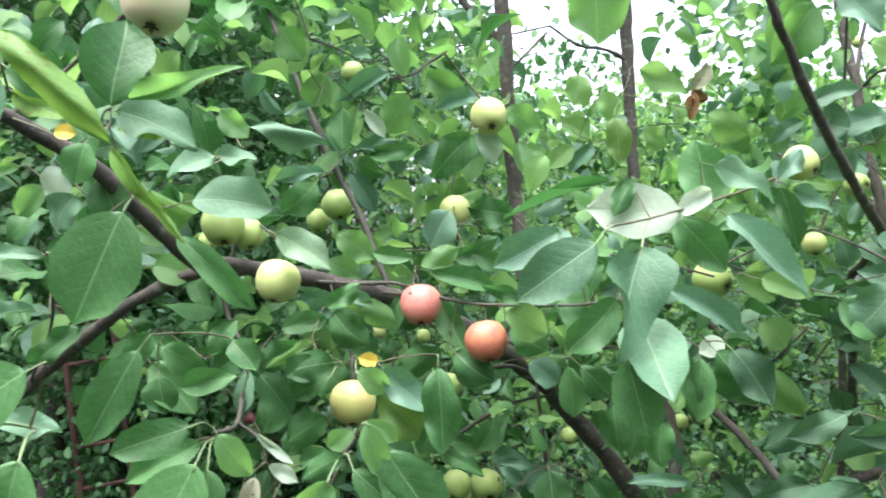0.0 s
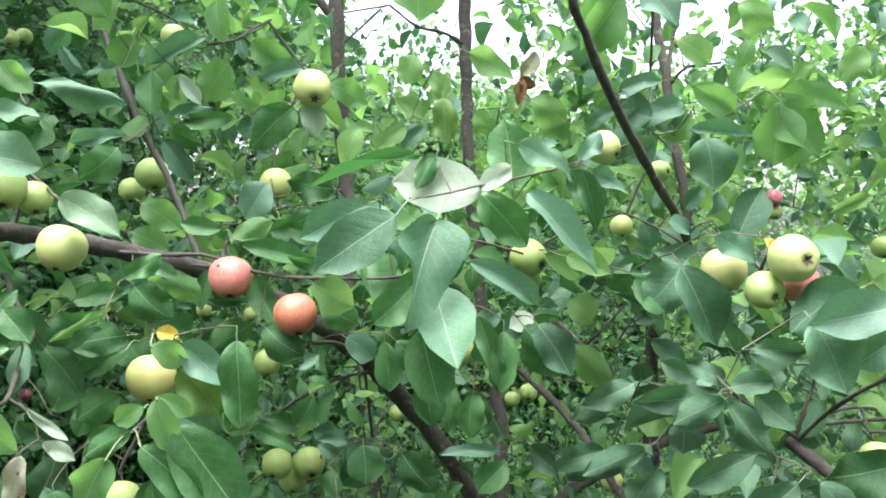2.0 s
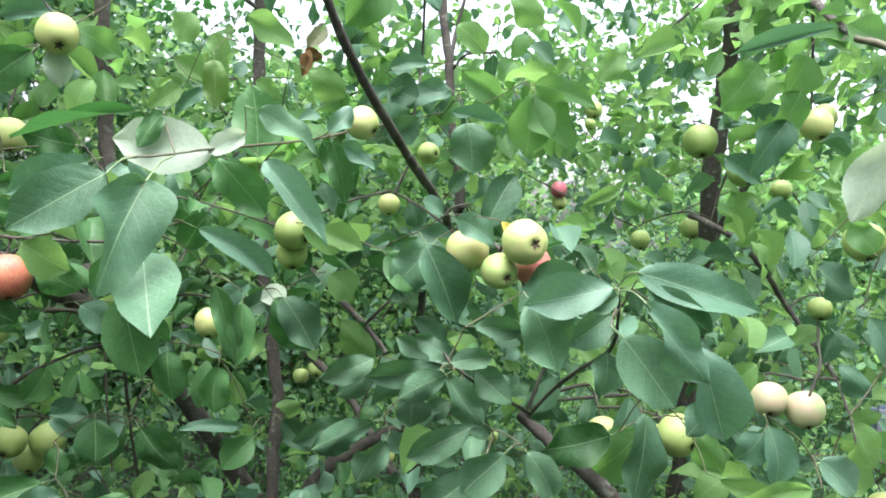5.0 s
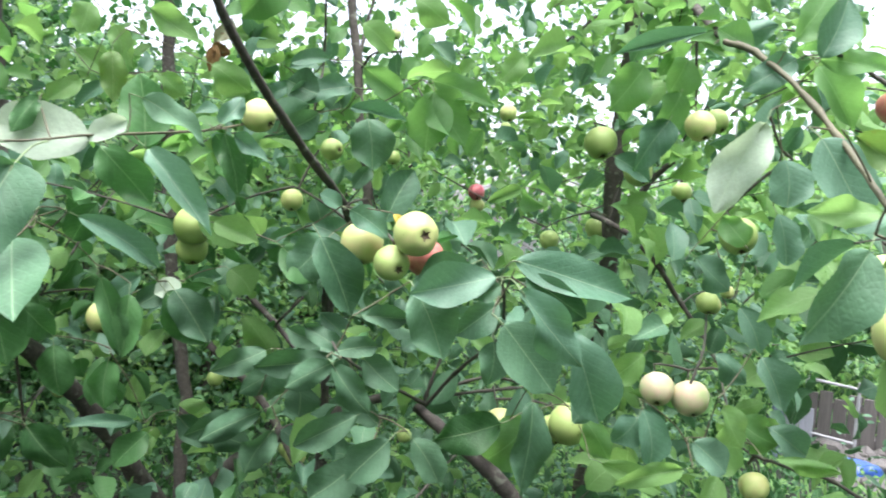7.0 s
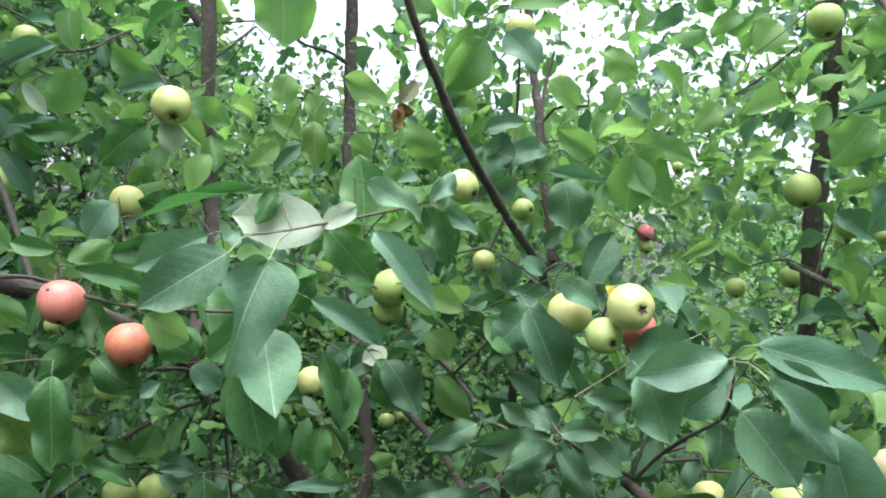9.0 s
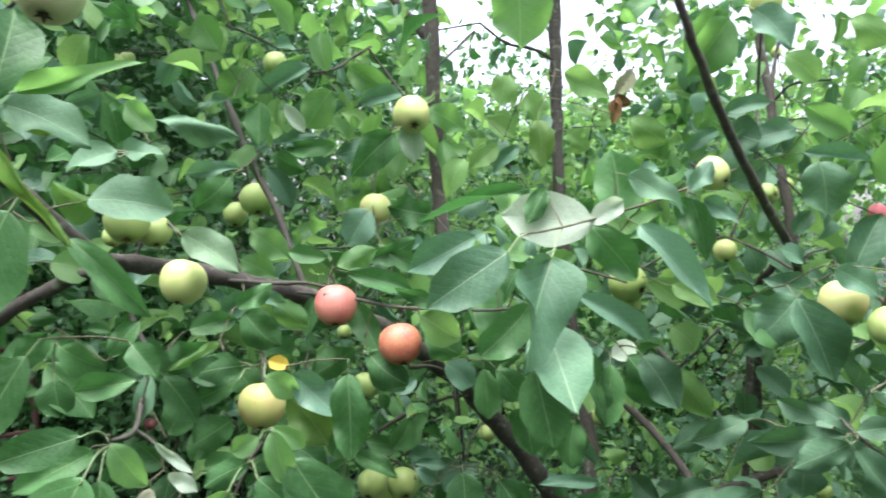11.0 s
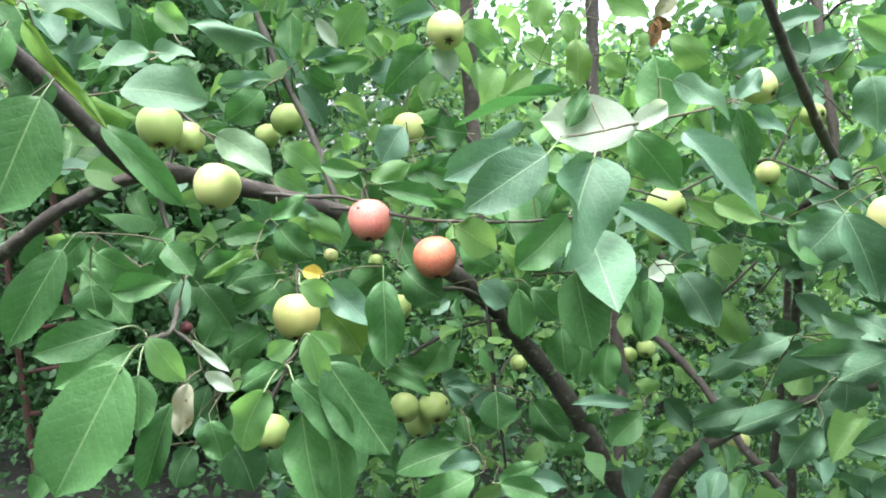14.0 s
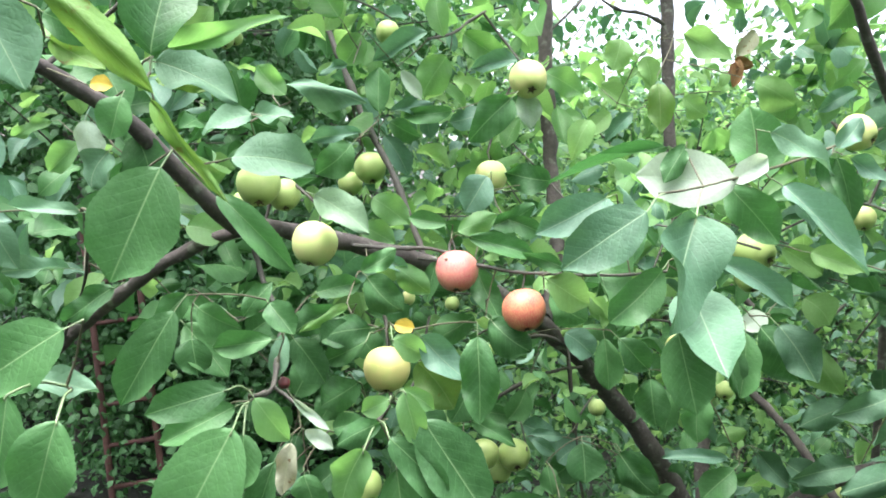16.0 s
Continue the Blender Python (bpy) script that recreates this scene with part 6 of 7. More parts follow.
for end in sorted(spurs_wanted, key=nearest_wood):
    tree, d, v, f = join_to_wood(end, 0.0028, 0.0019, 0.04, 5, 0.05)
    mesh_object("spur", v - np.array(tree.location), f, (TWIG,), tree)
joined = {TREE_W: [], TREE_E: []}
for end in sorted((p for t, p in shoots_wanted), key=nearest_wood):
    tree, d, v, f = join_to_wood(end, 0.0012, 0.0008, 0.02, 4, 0.10)
    joined[tree].append((v - np.array(tree.location), f))
for tree, made in joined.items():
    starts = np.cumsum([0] + [len(v) for v, f in made])
    tagged(mesh_object("fine_spray", np.concatenate([v for v, f in made]), np.concatenate([f + o for (v, f), o in zip(made, starts)]), (SHOOT,), tree), kind="stuff")

# ---- inner crown ----
HERO = np.array(heroes)


def clear_of_fruit(p, size):
    """True where a leaf would not hang in front of the fruit and outer leaves, seen from the camera."""
    d = p - VIEW_MID
    h = HERO[:, :3] - VIEW_MID
    ok = np.ones(len(p), bool)
    dn = np.linalg.norm(d, axis=1)
    for hv, r in zip(h, HERO[:, 3]):
        hn = np.linalg.norm(hv)
        cosang = (d @ hv) / (dn * hn)
        off = np.sqrt(np.maximum(0, 1 - cosang ** 2)) * dn
        ok &= ~((cosang > 0.5) & (off < (r * dn / hn * 0.9 + size * 0.45)) & (dn < hn + 0.03))
    d = p - VIEW_EAST
    dn = np.linalg.norm(d, axis=1)
    for q in FRUIT[FRUIT[:, 0] > 1.1]:
        hv = q[:3] - VIEW_EAST
        hn = np.linalg.norm(hv)
        cosang = (d @ hv) / (dn * hn)
        ok &= ~((cosang > 0.5) & (np.sqrt(np.maximum(0, 1 - cosang ** 2)) * dn < 0.025 * dn / hn + size * 0.35) & (dn < hn))
    return ok


def over_fruit(p):
    """True where a leaf hangs close over an apple and would keep the sky from it."""
    over = np.zeros(len(p), bool)
    for q in FRUIT:
        d = p - q[:3]
        over |= (np.hypot(d[:, 0], d[:, 1] + 0.25 * d[:, 2]) < 0.085) & (d[:, 2] > -0.03) & (d[:, 2] < 0.45)
    return over


STOUT = np.array([w[:4] for w in wood if w[3] > 0.010])[::2]


def over_wood(p, size):
    """True where a leaf hangs in front of a stout limb, seen from the camera."""
    d, h = p - VIEW_MID, STOUT[:, :3] - VIEW_MID
    dn, hn = np.linalg.norm(d, axis=1), np.linalg.norm(h, axis=1)
    hit = np.zeros(len(p), bool)
    for hv, n, r in zip(h, hn, STOUT[:, 3]):
        ca = (d @ hv) / (dn * n)
        hit |= (ca > 0.5) & (np.sqrt(np.maximum(0, 1 - ca ** 2)) * dn < r * dn / n + size * 0.3) & (dn < n)
    return hit


def openness(p):
    """Share of leaves kept: thinner towards the top, with sky gaps placed to fit the camera's view."""
    d = p - VIEW_MID
    az = np.degrees(np.arctan2(d[:, 0], d[:, 1]))
    el = d[:, 2] / np.hypot(d[:, 0], d[:, 1])
    keep = np.ones(len(p))
    high = np.clip((el - 0.10) / 0.16, 0, 1)
    keep *= 1 - 0.55 * high
    for a0, a1, e0, k in ((0, 14, 0.15, 0.97), (19, 30, 0.17, 0.60), (30.5, 38.5, 0.015, 0.28), (33, 45, -0.10, 0.22), (54, 75, 0.16, 0.95)):
        inside = np.clip((az - a0) / 2, 0, 1) * np.clip((a1 - az) / 2, 0, 1) * np.clip((el - e0) / 0.05, 0, 1)
        keep *= 1 - k * inside
    keep = np.maximum(keep, 0.72 * np.clip((az - 38) / 3, 0, 1) * np.clip((54 - az) / 3, 0, 1))
    left = np.clip((-4 - az) / 4, 0, 1)
    keep = np.maximum(keep, 0.85 * left)
    keep *= 1 - 0.93 * np.clip((-11 - az) / 3, 0, 1) * np.clip((-0.13 - el) / 0.05, 0, 1)      # thinned to open the camera's view of the west ground
    keep *= 1 - 0.85 * np.clip((az - 47) / 3, 0, 1) * np.clip((-0.10 - el) / 0.04, 0, 1)       # and of the east yard
    return keep


def crown(name, tree, count, near, far, az0, az1, el0, el1, size, bright_share, seed, blades, shoots=True, twig_r=0.0022, per=9):
    """Leafy shoots through a wedge of space: thin rods with leaves set alternately along them."""
    rng = np.random.RandomState(seed)
    n = count // per
    az = np.radians(rng.uniform(az0, az1, n))
    rr = np.sqrt(rng.uniform(near ** 2, far ** 2, n))
    el = rng.uniform(el0, el1, n)
    start = VIEW_MID + np.stack((np.sin(az) * rr, np.cos(az) * rr, el * rr), -1)
    clump = np.array([noise.noise(Vector(q) * 1.9) for q in start])
    start = start[clump + rng.uniform(-0.35, 0.35, n) > -0.12]
    n = len(start)
    way = rng.normal(0, 1, (n, 3)) * np.array((1, 1, 0.5)) + np.array((0, -0.2, 0.7))
    way /= np.linalg.norm(way, axis=1)[:, None]
    long_ = rng.uniform(0.18, 0.45, n) * (size / 0.075)
    k = np.linspace(0.1, 1, per)
    sag = -0.10 * k ** 2
    stem = start[:, None] + way[:, None] * (k[None, :, None] * long_[:, None, None]) + np.array((0, 0, 1.0)) * (sag[None, :] * long_[:, None])[:, :, None]
    turn = rng.uniform(0, 6.28, n)[:, None] + np.arange(per)[None] * 2.4
    a = np.cross(way, (0.2, 0.3, 0.93))
    a /= np.linalg.norm(a, axis=1)[:, None]
    b = np.cross(way, a)
    out = a[:, None] * np.cos(turn)[:, :, None] + b[:, None] * np.sin(turn)[:, :, None]
    along = out + way[:, None] * 0.55 + rng.normal(0, 0.25, out.shape) + np.array((0, 0, -0.45))
    pos = (stem + out * size * 0.22).reshape(-1, 3)
    along = along.reshape(-1, 3)
    face = rng.normal(0, 0.45, along.shape) + np.array((0, -0.55, 0.7))
    low = np.clip((-0.04 - (pos - VIEW_MID)[:, 2] / np.hypot((pos - VIEW_MID)[:, 0], (pos - VIEW_MID)[:, 1])) / 0.08, 0, 1)
    face += low[:, None] * np.array((0, 0.35, 0.3))     # low leaves lie flatter
    share = openness(pos)
    if far > 2.5:
        d = pos - VIEW_MID
        bearing, rise = np.degrees(np.arctan2(d[:, 0], d[:, 1])), d[:, 2] / np.hypot(d[:, 0], d[:, 1])
        share = share * (1 - 0.55 * np.clip((bearing - 2) / 3, 0, 1) * np.clip((35 - bearing) / 3, 0, 1) * np.clip((-0.07 - rise) / 0.06, 0, 1))  # thinned along these camera bearings so dark gaps show
    if far < 2.5:
        d = pos - VIEW_MID
        bearing, rise = np.degrees(np.arctan2(d[:, 0], d[:, 1])), d[:, 2] / np.hypot(d[:, 0], d[:, 1])
        share = share * (1 - 0.3 * np.clip((-4 - bearing) / 5, 0, 1))
        share = share * (1 - 0.45 * np.clip((bearing - 3) / 4, 0, 1) * np.clip((48 - bearing) / 4, 0, 1) * np.clip((-0.06 - rise) / 0.06, 0, 1))
    keep = rng.uniform(0, 1, len(pos)) < share
    if far < 3.6:
        keep &= clear_of_fruit(pos + along / np.linalg.norm(along, axis=1)[:, None] * size * 0.5, size)
    keep &= ~over_fruit(pos)
    if far < 3.6:
        keep &= ~(over_wood(pos + 0.5 * size * along / np.linalg.norm(along, axis=1)[:, None], size) & (rng.uniform(0, 1, len(pos)) < 0.72))
    leafy = keep.reshape(n, per).mean(1)
    pos, along, face = pos[keep], along[keep], face[keep]
    ln = size * rng.uniform(0.42, 1.2, len(pos))
    wd = ln * rng.uniform(0.42, 0.70, len(pos))
    pick = (rng.uniform(0, 1, len(pos)) < bright_share).astype(int)
    # A share gets the sheen-toned leaf, painting in glints from the sky.
    pick[rng.uniform(0, 1, len(pos)) < (0.22 if name == "low_crown" else 0.20 if bright_share > 0.15 else 0.06)] = 2
    # Higher leaves take the lighter copy: backlight put into the colour by height.
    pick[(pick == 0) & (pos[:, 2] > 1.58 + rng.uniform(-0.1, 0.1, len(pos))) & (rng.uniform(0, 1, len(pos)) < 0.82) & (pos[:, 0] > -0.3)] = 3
    # The shaded crown takes the darker copy, so its shade is painted.
    scatter(name, pos - np.array(tree.location), along, face, ln, wd, blades, (SHADED if name == "shaded_crown" else LEAF if tree is TREE_W else GREYLEAF, BRIGHT, SHEEN, LIT), pick, tree, seed)
    if shoots:
        V, Fc, off = [], [], 0
        full = np.concatenate((start[:, None], stem), 1)
        alive = (leafy > 0.6) & (rng.uniform(0, 1, len(full)) < 0.45)
        if far < 3.6:
            alive &= clear_of_fruit(full[:, 4], 0.05) & clear_of_fruit(full[:, 8], 0.05)
        for q in full[alive]:
            v, f = tube(q, np.linspace(twig_r, twig_r * 0.5, len(q)), 4, 0.05, 3)
            V.append(v - np.array(tree.location))
            Fc.append(f + off)
            off += len(v)
        tagged(mesh_object("spray", np.concatenate(V), np.concatenate(Fc), (TWIG,), tree), kind="stuff")


crown("foliage", TREE_W, 7500, 1.10, 1.9, -36, 22, -0.45, 0.42, 0.073, 0.30, 11, FILL_BLADES)
crown("foliage", TREE_E, 3000, 1.15, 2.0, 20, 40, -0.45, 0.42, 0.073, 0.30, 12, FILL_BLADES)
crown("foliage", TREE_E, 4000, 1.15, 2.0, 40, 68, -0.45, 0.42, 0.073, 0.60, 26, FILL_BLADES)
crown("crown", TREE_W, 6800, 1.9, 3.4, -12, 22, -0.5, 0.45, 0.057, 0.48, 13, FILL_BLADES)
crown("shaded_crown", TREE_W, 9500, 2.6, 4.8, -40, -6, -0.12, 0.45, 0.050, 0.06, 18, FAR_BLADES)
crown("crown", TREE_E, 8000, 1.9, 3.4, 20, 72, -0.5, 0.45, 0.057, 0.5, 14, FILL_BLADES)
crown("crown", TREE_E, 4200, 1.7, 3.2, 39, 58, 0.05, 0.46, 0.060, 0.6, 23, FILL_BLADES)
crown("crown", TREE_E, 6500, 1.9, 3.4, 20, 42, 0.06, 0.36, 0.052, 0.45, 24, FILL_BLADES)
crown("crown", TREE_E, 3000, 2.2, 3.55, 29, 40, 0.0, 0.22, 0.055, 0.8, 27, FILL_BLADES)
crown("low_crown", TREE_W, 7000, 2.2, 4.4, -8, 22, -0.5, -0.02, 0.044, 0.28, 19, FAR_BLADES)
crown("low_crown", TREE_E, 4600, 2.2, 4.4, 20, 36, -0.5, -0.02, 0.044, 0.28, 20, FAR_BLADES)
crown("low_crown", TREE_E, 4600, 2.2, 4.4, 36, 50, -0.5, -0.02, 0.044, 0.7, 25, FAR_BLADES)
crown("outer_crown", TREE_W, 8000, 3.4, 5.6, -8, 22, -0.28, 0.36, 0.072, 0.6, 15, FAR_BLADES)
crown("outer_crown", TREE_E, 13000, 3.4, 5.6, 20, 60, -0.28, 0.36, 0.058, 0.6, 16, FAR_BLADES)


def shade_canopy(tree, count, x0, x1, y0, y1, z0, z1, seed):
    """Unseen leaves added above the camera's view, only to shade what stands under them."""
    rng = np.random.RandomState(seed)
    pos = rng.uniform((x0, y0, z0), (x1, y1, z1), (count, 3))
    clump = np.array([noise.noise(Vector(q) * 1.3) for q in pos])
    d = pos - VIEW_MID
    pos = pos[(clump > -0.12) & (d[:, 2] / np.hypot(d[:, 0], d[:, 1]) > 0.46)]
    along = rng.normal(0, 1, pos.shape) + np.array((0, 0, -0.3))
    face = rng.normal(0, 0.5, pos.shape) + np.array((0, 0, 1.0))
    ln = 0.11 * rng.uniform(0.6, 1.15, len(pos))
    scatter("upper_crown", pos - np.array(tree.location), along, face, ln, ln * 0.66, GROUND_BLADES, (LEAF, BRIGHT, SHEEN), (rng.uniform(0, 1, len(pos)) < 0.4).astype(int), tree, seed)


shade_canopy(TREE_W, 8000, -2.6, 0.9, 1.7, 4.5, 2.5, 3.8, 71)
shade_canopy(TREE_W, 22000, -4.6, -0.3, 2.2, 7.0, 2.9, 4.4, 73)
shade_canopy(TREE_E, 9500, 0.4, 3.8, 2.5, 4.4, 2.6, 3.8, 72)

# ---- ground and distance ----
def ground_sheet():
    bm = bmesh.new()
    rings = [0.0, 0.5, 1, 1.5, 2, 2.5, 3, 3.5, 4, 5, 6, 8, 10, 14, 20, 30, 60, 140, 400, 1500]
    sides = 48
    prev = None
    for r in rings:
        row = []
        for j in range(sides if r else 1):
            a = 2 * math.pi * j / sides
            x, y = r * math.cos(a) + 0.5, r * math.sin(a) + 1.5
            row.append(bm.verts.new((x, y, 0.05 * noise.noise(Vector((x * 0.6, y * 0.6, 0))) - (0.0 if r < 30 else 0.02))))
        if prev is not None:
            for j in range(sides):
                if len(prev) == 1:
                    bm.faces.new((prev[0], row[j], row[(j + 1) % sides]))
                else:
                    bm.faces.new((prev[j], row[j], row[(j + 1) % sides], prev[(j + 1) % sides]))
        prev = row
    for f in bm.faces:
        f.smooth = True
    me = bpy.data.meshes.new("ground")
    bm.to_mesh(me)
    bm.free()
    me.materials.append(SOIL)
    return tagged(new("ground", me), "dark garden soil under leaf litter and weeds", "ground", kind="structure")


ground_sheet()


YARD = (6.0, 3.6)     # bare rubble beside the bins


def weeds(name, count, x0, x1, y0, y1, height, size, seed, label, bright_share=0.3, grassy=False, old=SHADED):
    """Low growth in patches: broad weeds or upright grass blades, thinning out unevenly at the edges."""
    rng = np.random.RandomState(seed)
    pos = np.stack((rng.uniform(x0, x1, count), rng.uniform(y0, y1, count), np.zeros(count)), -1)
    lift = np.array([0.5 + 0.5 * noise.noise(Vector((q[0] * 1.3, q[1] * 1.3, 4.0))) for q in pos])
    patch = np.array([noise.noise(Vector((q[0] * 0.7, q[1] * 0.7, 9.0))) for q in pos])
    edge = np.minimum(np.minimum(pos[:, 0] - x0, x1 - pos[:, 0]), np.minimum(pos[:, 1] - y0, y1 - pos[:, 1]))
    shade = np.clip((-0.3 - pos[:, 0] + 0.5 * patch) / 0.6, 0, 1) * np.clip((pos[:, 1] - 1.2 + 0.5 * patch) / 0.6, 0, 1) * np.clip((5.4 - pos[:, 1] + 0.5 * patch) / 0.6, 0, 1)
    keep = (rng.uniform(0, 1, count) < np.clip(edge / 0.8 + 0.6 * patch, 0, 1)) & (rng.uniform(0, 1, count) > 0.45 * shade)
    pos[:, 2] = rng.uniform(0.02, 1, count) ** 1.3 * height * (0.35 + lift)
    along = rng.normal(0, 1, (count, 3)) + np.array((0, 0, 0.1))
    face = rng.normal(0, 0.5, (count, 3)) + np.array((0, -0.2, 1.0))
    ln = size * rng.uniform(0.5, 1.2, count)
    wd = ln * 0.6
    if grassy:
        along = rng.normal(0, 0.45, (count, 3)) + np.array((0, 0, 1.0))
        face = rng.normal(0, 1.0, (count, 3))
        wd = ln * 0.13
        pos[:, 2] = -0.01
    keep &= np.hypot(pos[:, 0] - YARD[0], pos[:, 1] - YARD[1]) > rng.uniform(0.5, 1.15, count)
    # No light leaves inside the shade mask: shade put into the colour.
    pick = ((rng.uniform(0, 1, count) < bright_share) & (shade < 0.3)).astype(int)
    pos, along, face, ln, wd, pick = pos[keep], along[keep], face[keep], ln[keep], wd[keep], pick[keep]
    ob = scatter(name, pos, along, face, ln, wd, FLAT_BLADES if grassy else GROUND_BLADES, (old, BRIGHT, SHEEN), pick, None, seed)
    return tagged(ob, label, "undergrowth", kind="stuff")


weeds("undergrowth", 34000, -4.2, 4.6, 1.1, 6.6, 0.50, 0.05, 31, "low dark weeds and saplings under the apple trees", 0.12)
weeds("undergrowth", 16000, 1.6, 10.0, 0.0, 7.2, 0.22, 0.05, 33, "rough green weeds beside the yard", 0.35)
weeds("undergrowth", 26000, 0.6, 11.0, -0.6, 8.0, 0.1, 0.16, 36, "rough green grass beside the yard", 0.3, True)
weeds("undergrowth", 5000, -8.0, 1.0, 5.0, 14.0, 0.9, 0.12, 32, "rough dark bushes behind the apple trees", 0.15)
weeds("undergrowth", 5500, 0.0, 4.6, 4.6, 14.0, 0.9, 0.10, 37, "rough grass and bushes behind the apple trees", 0.3)
# Open skylight put into the colour: the lighter leaf serves as base.
weeds("undergrowth", 13000, 3.4, 15.0, 4.0, 14.0, 0.9, 0.10, 38, "rough bright grass and bushes behind the apple trees", 0.65, old=LIT)


def far_tree(name, x, y, height, spread, count, seed, size, label, low=0.25, mats=(LEAF, BRIGHT, SHEEN), bright_share=0.4, girth=0.022):
    """A tree in the distance: trunk, limbs and a crown of leaf clumps with gaps."""
    rng = np.random.RandomState(seed)
    root = thing(name, label, "tree", "trees in the distance", (x, y, 0))
    top = np.array((rng.normal(0, 0.1), rng.normal(0, 0.1), height * 0.9))
    line = spline(((0, 0, -0.05), (0.06, 0.03, height * 0.3), top * np.array((0.5, 0.5, 0.65)), top), 5)
    v, f = tube(line, np.linspace(girth * height, 0.18 * girth * height, len(line)), 8, 0.08, seed)
    mesh_object("trunk", v, f, (BARK,), root)
    P = []
    limbs = 14
    for k in range(limbs):
        h = low + (0.92 - low) * (k + 0.5) / limbs
        a = k * 2.4 + rng.uniform(-0.3, 0.3)
        reach = spread * (0.55 + 0.45 * math.sin(math.pi * min(1, (h - low) / (1 - low) + 0.15))) * rng.uniform(0.75, 1.1)
        s = np.array((0, 0, h * height))
        e = s + np.array((math.cos(a) * reach, math.sin(a) * reach, reach * rng.uniform(0.2, 0.6)))
        e[2] = min(e[2], height)
        seg = spline((s, s + (e - s) * 0.5 + np.array((0, 0, 0.08 * reach)), e), 4)
        v, f = tube(seg, np.linspace(0.008 * height, 0.002 * height, len(seg)), 5, 0.05, k)
        mesh_object("limb", v, f, (BARK,), root)
        for c in range(7):
            P.append((s + (e - s) * rng.uniform(0.3, 1.05) + rng.normal(0, 0.16 * reach, 3), reach * rng.uniform(0.16, 0.34)))
    each = count // len(P)
    pos = np.concatenate([c + rng.normal(0, 1, (each, 3)) * r * np.array((1, 1, 0.7)) * 0.7 for c, r in P])
    pos[:, 2] = np.maximum(pos[:, 2], 0.1)
    along = rng.normal(0, 1, pos.shape) + np.array((0, 0, -0.3))
    face = rng.normal(0, 0.5, pos.shape) + np.array((0, -0.2, 1))
    ln = size * rng.uniform(0.6, 1.2, len(pos))
    pick = (rng.uniform(0, 1, len(pos)) < bright_share).astype(int)
    scatter("crown", pos, along, face, ln, ln * 0.64, FLAT_BLADES, mats, pick, root, seed)
    return root


# West shrubs and trees use the darker leaf, with shade in its colour.
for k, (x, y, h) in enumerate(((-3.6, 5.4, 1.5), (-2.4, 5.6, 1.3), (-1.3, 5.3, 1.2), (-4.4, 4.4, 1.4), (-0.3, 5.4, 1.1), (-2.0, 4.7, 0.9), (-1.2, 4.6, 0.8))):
    far_tree("shrub", x, y, h, 0.95, 7000, 91 + k, 0.055, "dense dark green shrub in the shade", 0.03, (SHADED, LEAF, SHEEN), 0.3)
far_tree("garden_tree", -2.39, 4.38, 4.0, 1.5, 8000, 67, 0.06, "shaded tree with a bare grey trunk", 0.42, (SHADED, LEAF, SHEEN), 0.3, 0.017)
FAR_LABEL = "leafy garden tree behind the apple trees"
far_tree("garden_tree", -2.8, 5.9, 5.0, 2.3, 22000, 51, 0.085, "dense dark green tree behind the apple trees", 0.1, (SHADED, LEAF, SHEEN), 0.6)
far_tree("garden_tree", -0.9, 6.4, 3.0, 1.6, 13000, 52, 0.085, "dense dark green tree behind the apple trees", 0.1, (SHADED, LEAF, SHEEN), 0.8)
far_tree("garden_tree", 1.3, 6.0, 2.5, 1.4, 5500, 53, 0.08, FAR_LABEL, 0.12)
far_tree("garden_tree", 2.6, 6.2, 2.4, 1.2, 5500, 54, 0.08, FAR_LABEL, 0.12)
far_tree("garden_tree", 4.9, 4.9, 1.9, 1.1, 5000, 55, 0.08, FAR_LABEL, 0.12)
far_tree("garden_tree", 6.3, 7.5, 2.6, 1.6, 4500, 56, 0.09, FAR_LABEL, 0.1)
far_tree("garden_tree", 9.5, 7.0, 2.6, 1.7, 4500, 57, 0.10, FAR_LABEL, 0.1)
far_tree("garden_tree", -5.0, 9.0, 7.0, 3.0, 15000, 62, 0.16, "dense dark green tree behind the apple trees", 0.1, (SHADED, LEAF, SHEEN), 0.5)
far_tree("garden_tree", -3.0, 8.8, 6.0, 2.0, 15000, 63, 0.14, "dense dark green tree behind the apple trees", 0.1, (SHADED, LEAF, SHEEN), 0.6)
# Haze and skylight put into the colour: only the lighter leaf tones.
far_tree("garden_tree", 0.9, 7.6, 2.7, 1.7, 9000, 64, 0.11, FAR_LABEL, 0.1, (LIT, BRIGHT, SHEEN))
far_tree("garden_tree", 2.6, 7.8, 2.8, 1.4, 9000, 65, 0.11, FAR_LABEL, 0.1, (LIT, BRIGHT, SHEEN))
far_tree("garden_tree", 7.4, 6.2, 2.7, 1.6, 9000, 66, 0.11, FAR_LABEL, 0.1, (LIT, BRIGHT, SHEEN))
far_tree("garden_tree", -5.0, 6.8, 5.0, 2.3, 12000, 58, 0.10, FAR_LABEL, 0.1)


# Unseen trees added behind the camera to keep low sky light out.
for k, (x, y) in enumerate(((-4.8, -1.6), (-3.0, -4.2), (0.6, -5.0), (4.2, -4.4), (6.0, -2.0))):
    far_tree("garden_tree", x, y, 5.4, 2.5, 7000, 81 + k, 0.17, "unseen leafy tree added behind the camera to block low sky light", 0.08)
weeds("undergrowth", 12000, -8.0, 8.5, -7.5, 2.6, 0.1, 0.11, 84, "short trodden grass along the path", 0.3, True)
weeds("undergrowth", 9000, -7.5, 8.0, -7.0, 2.2, 0.10, 0.05, 85, "low broad-leaved weeds along the path", 0.3)


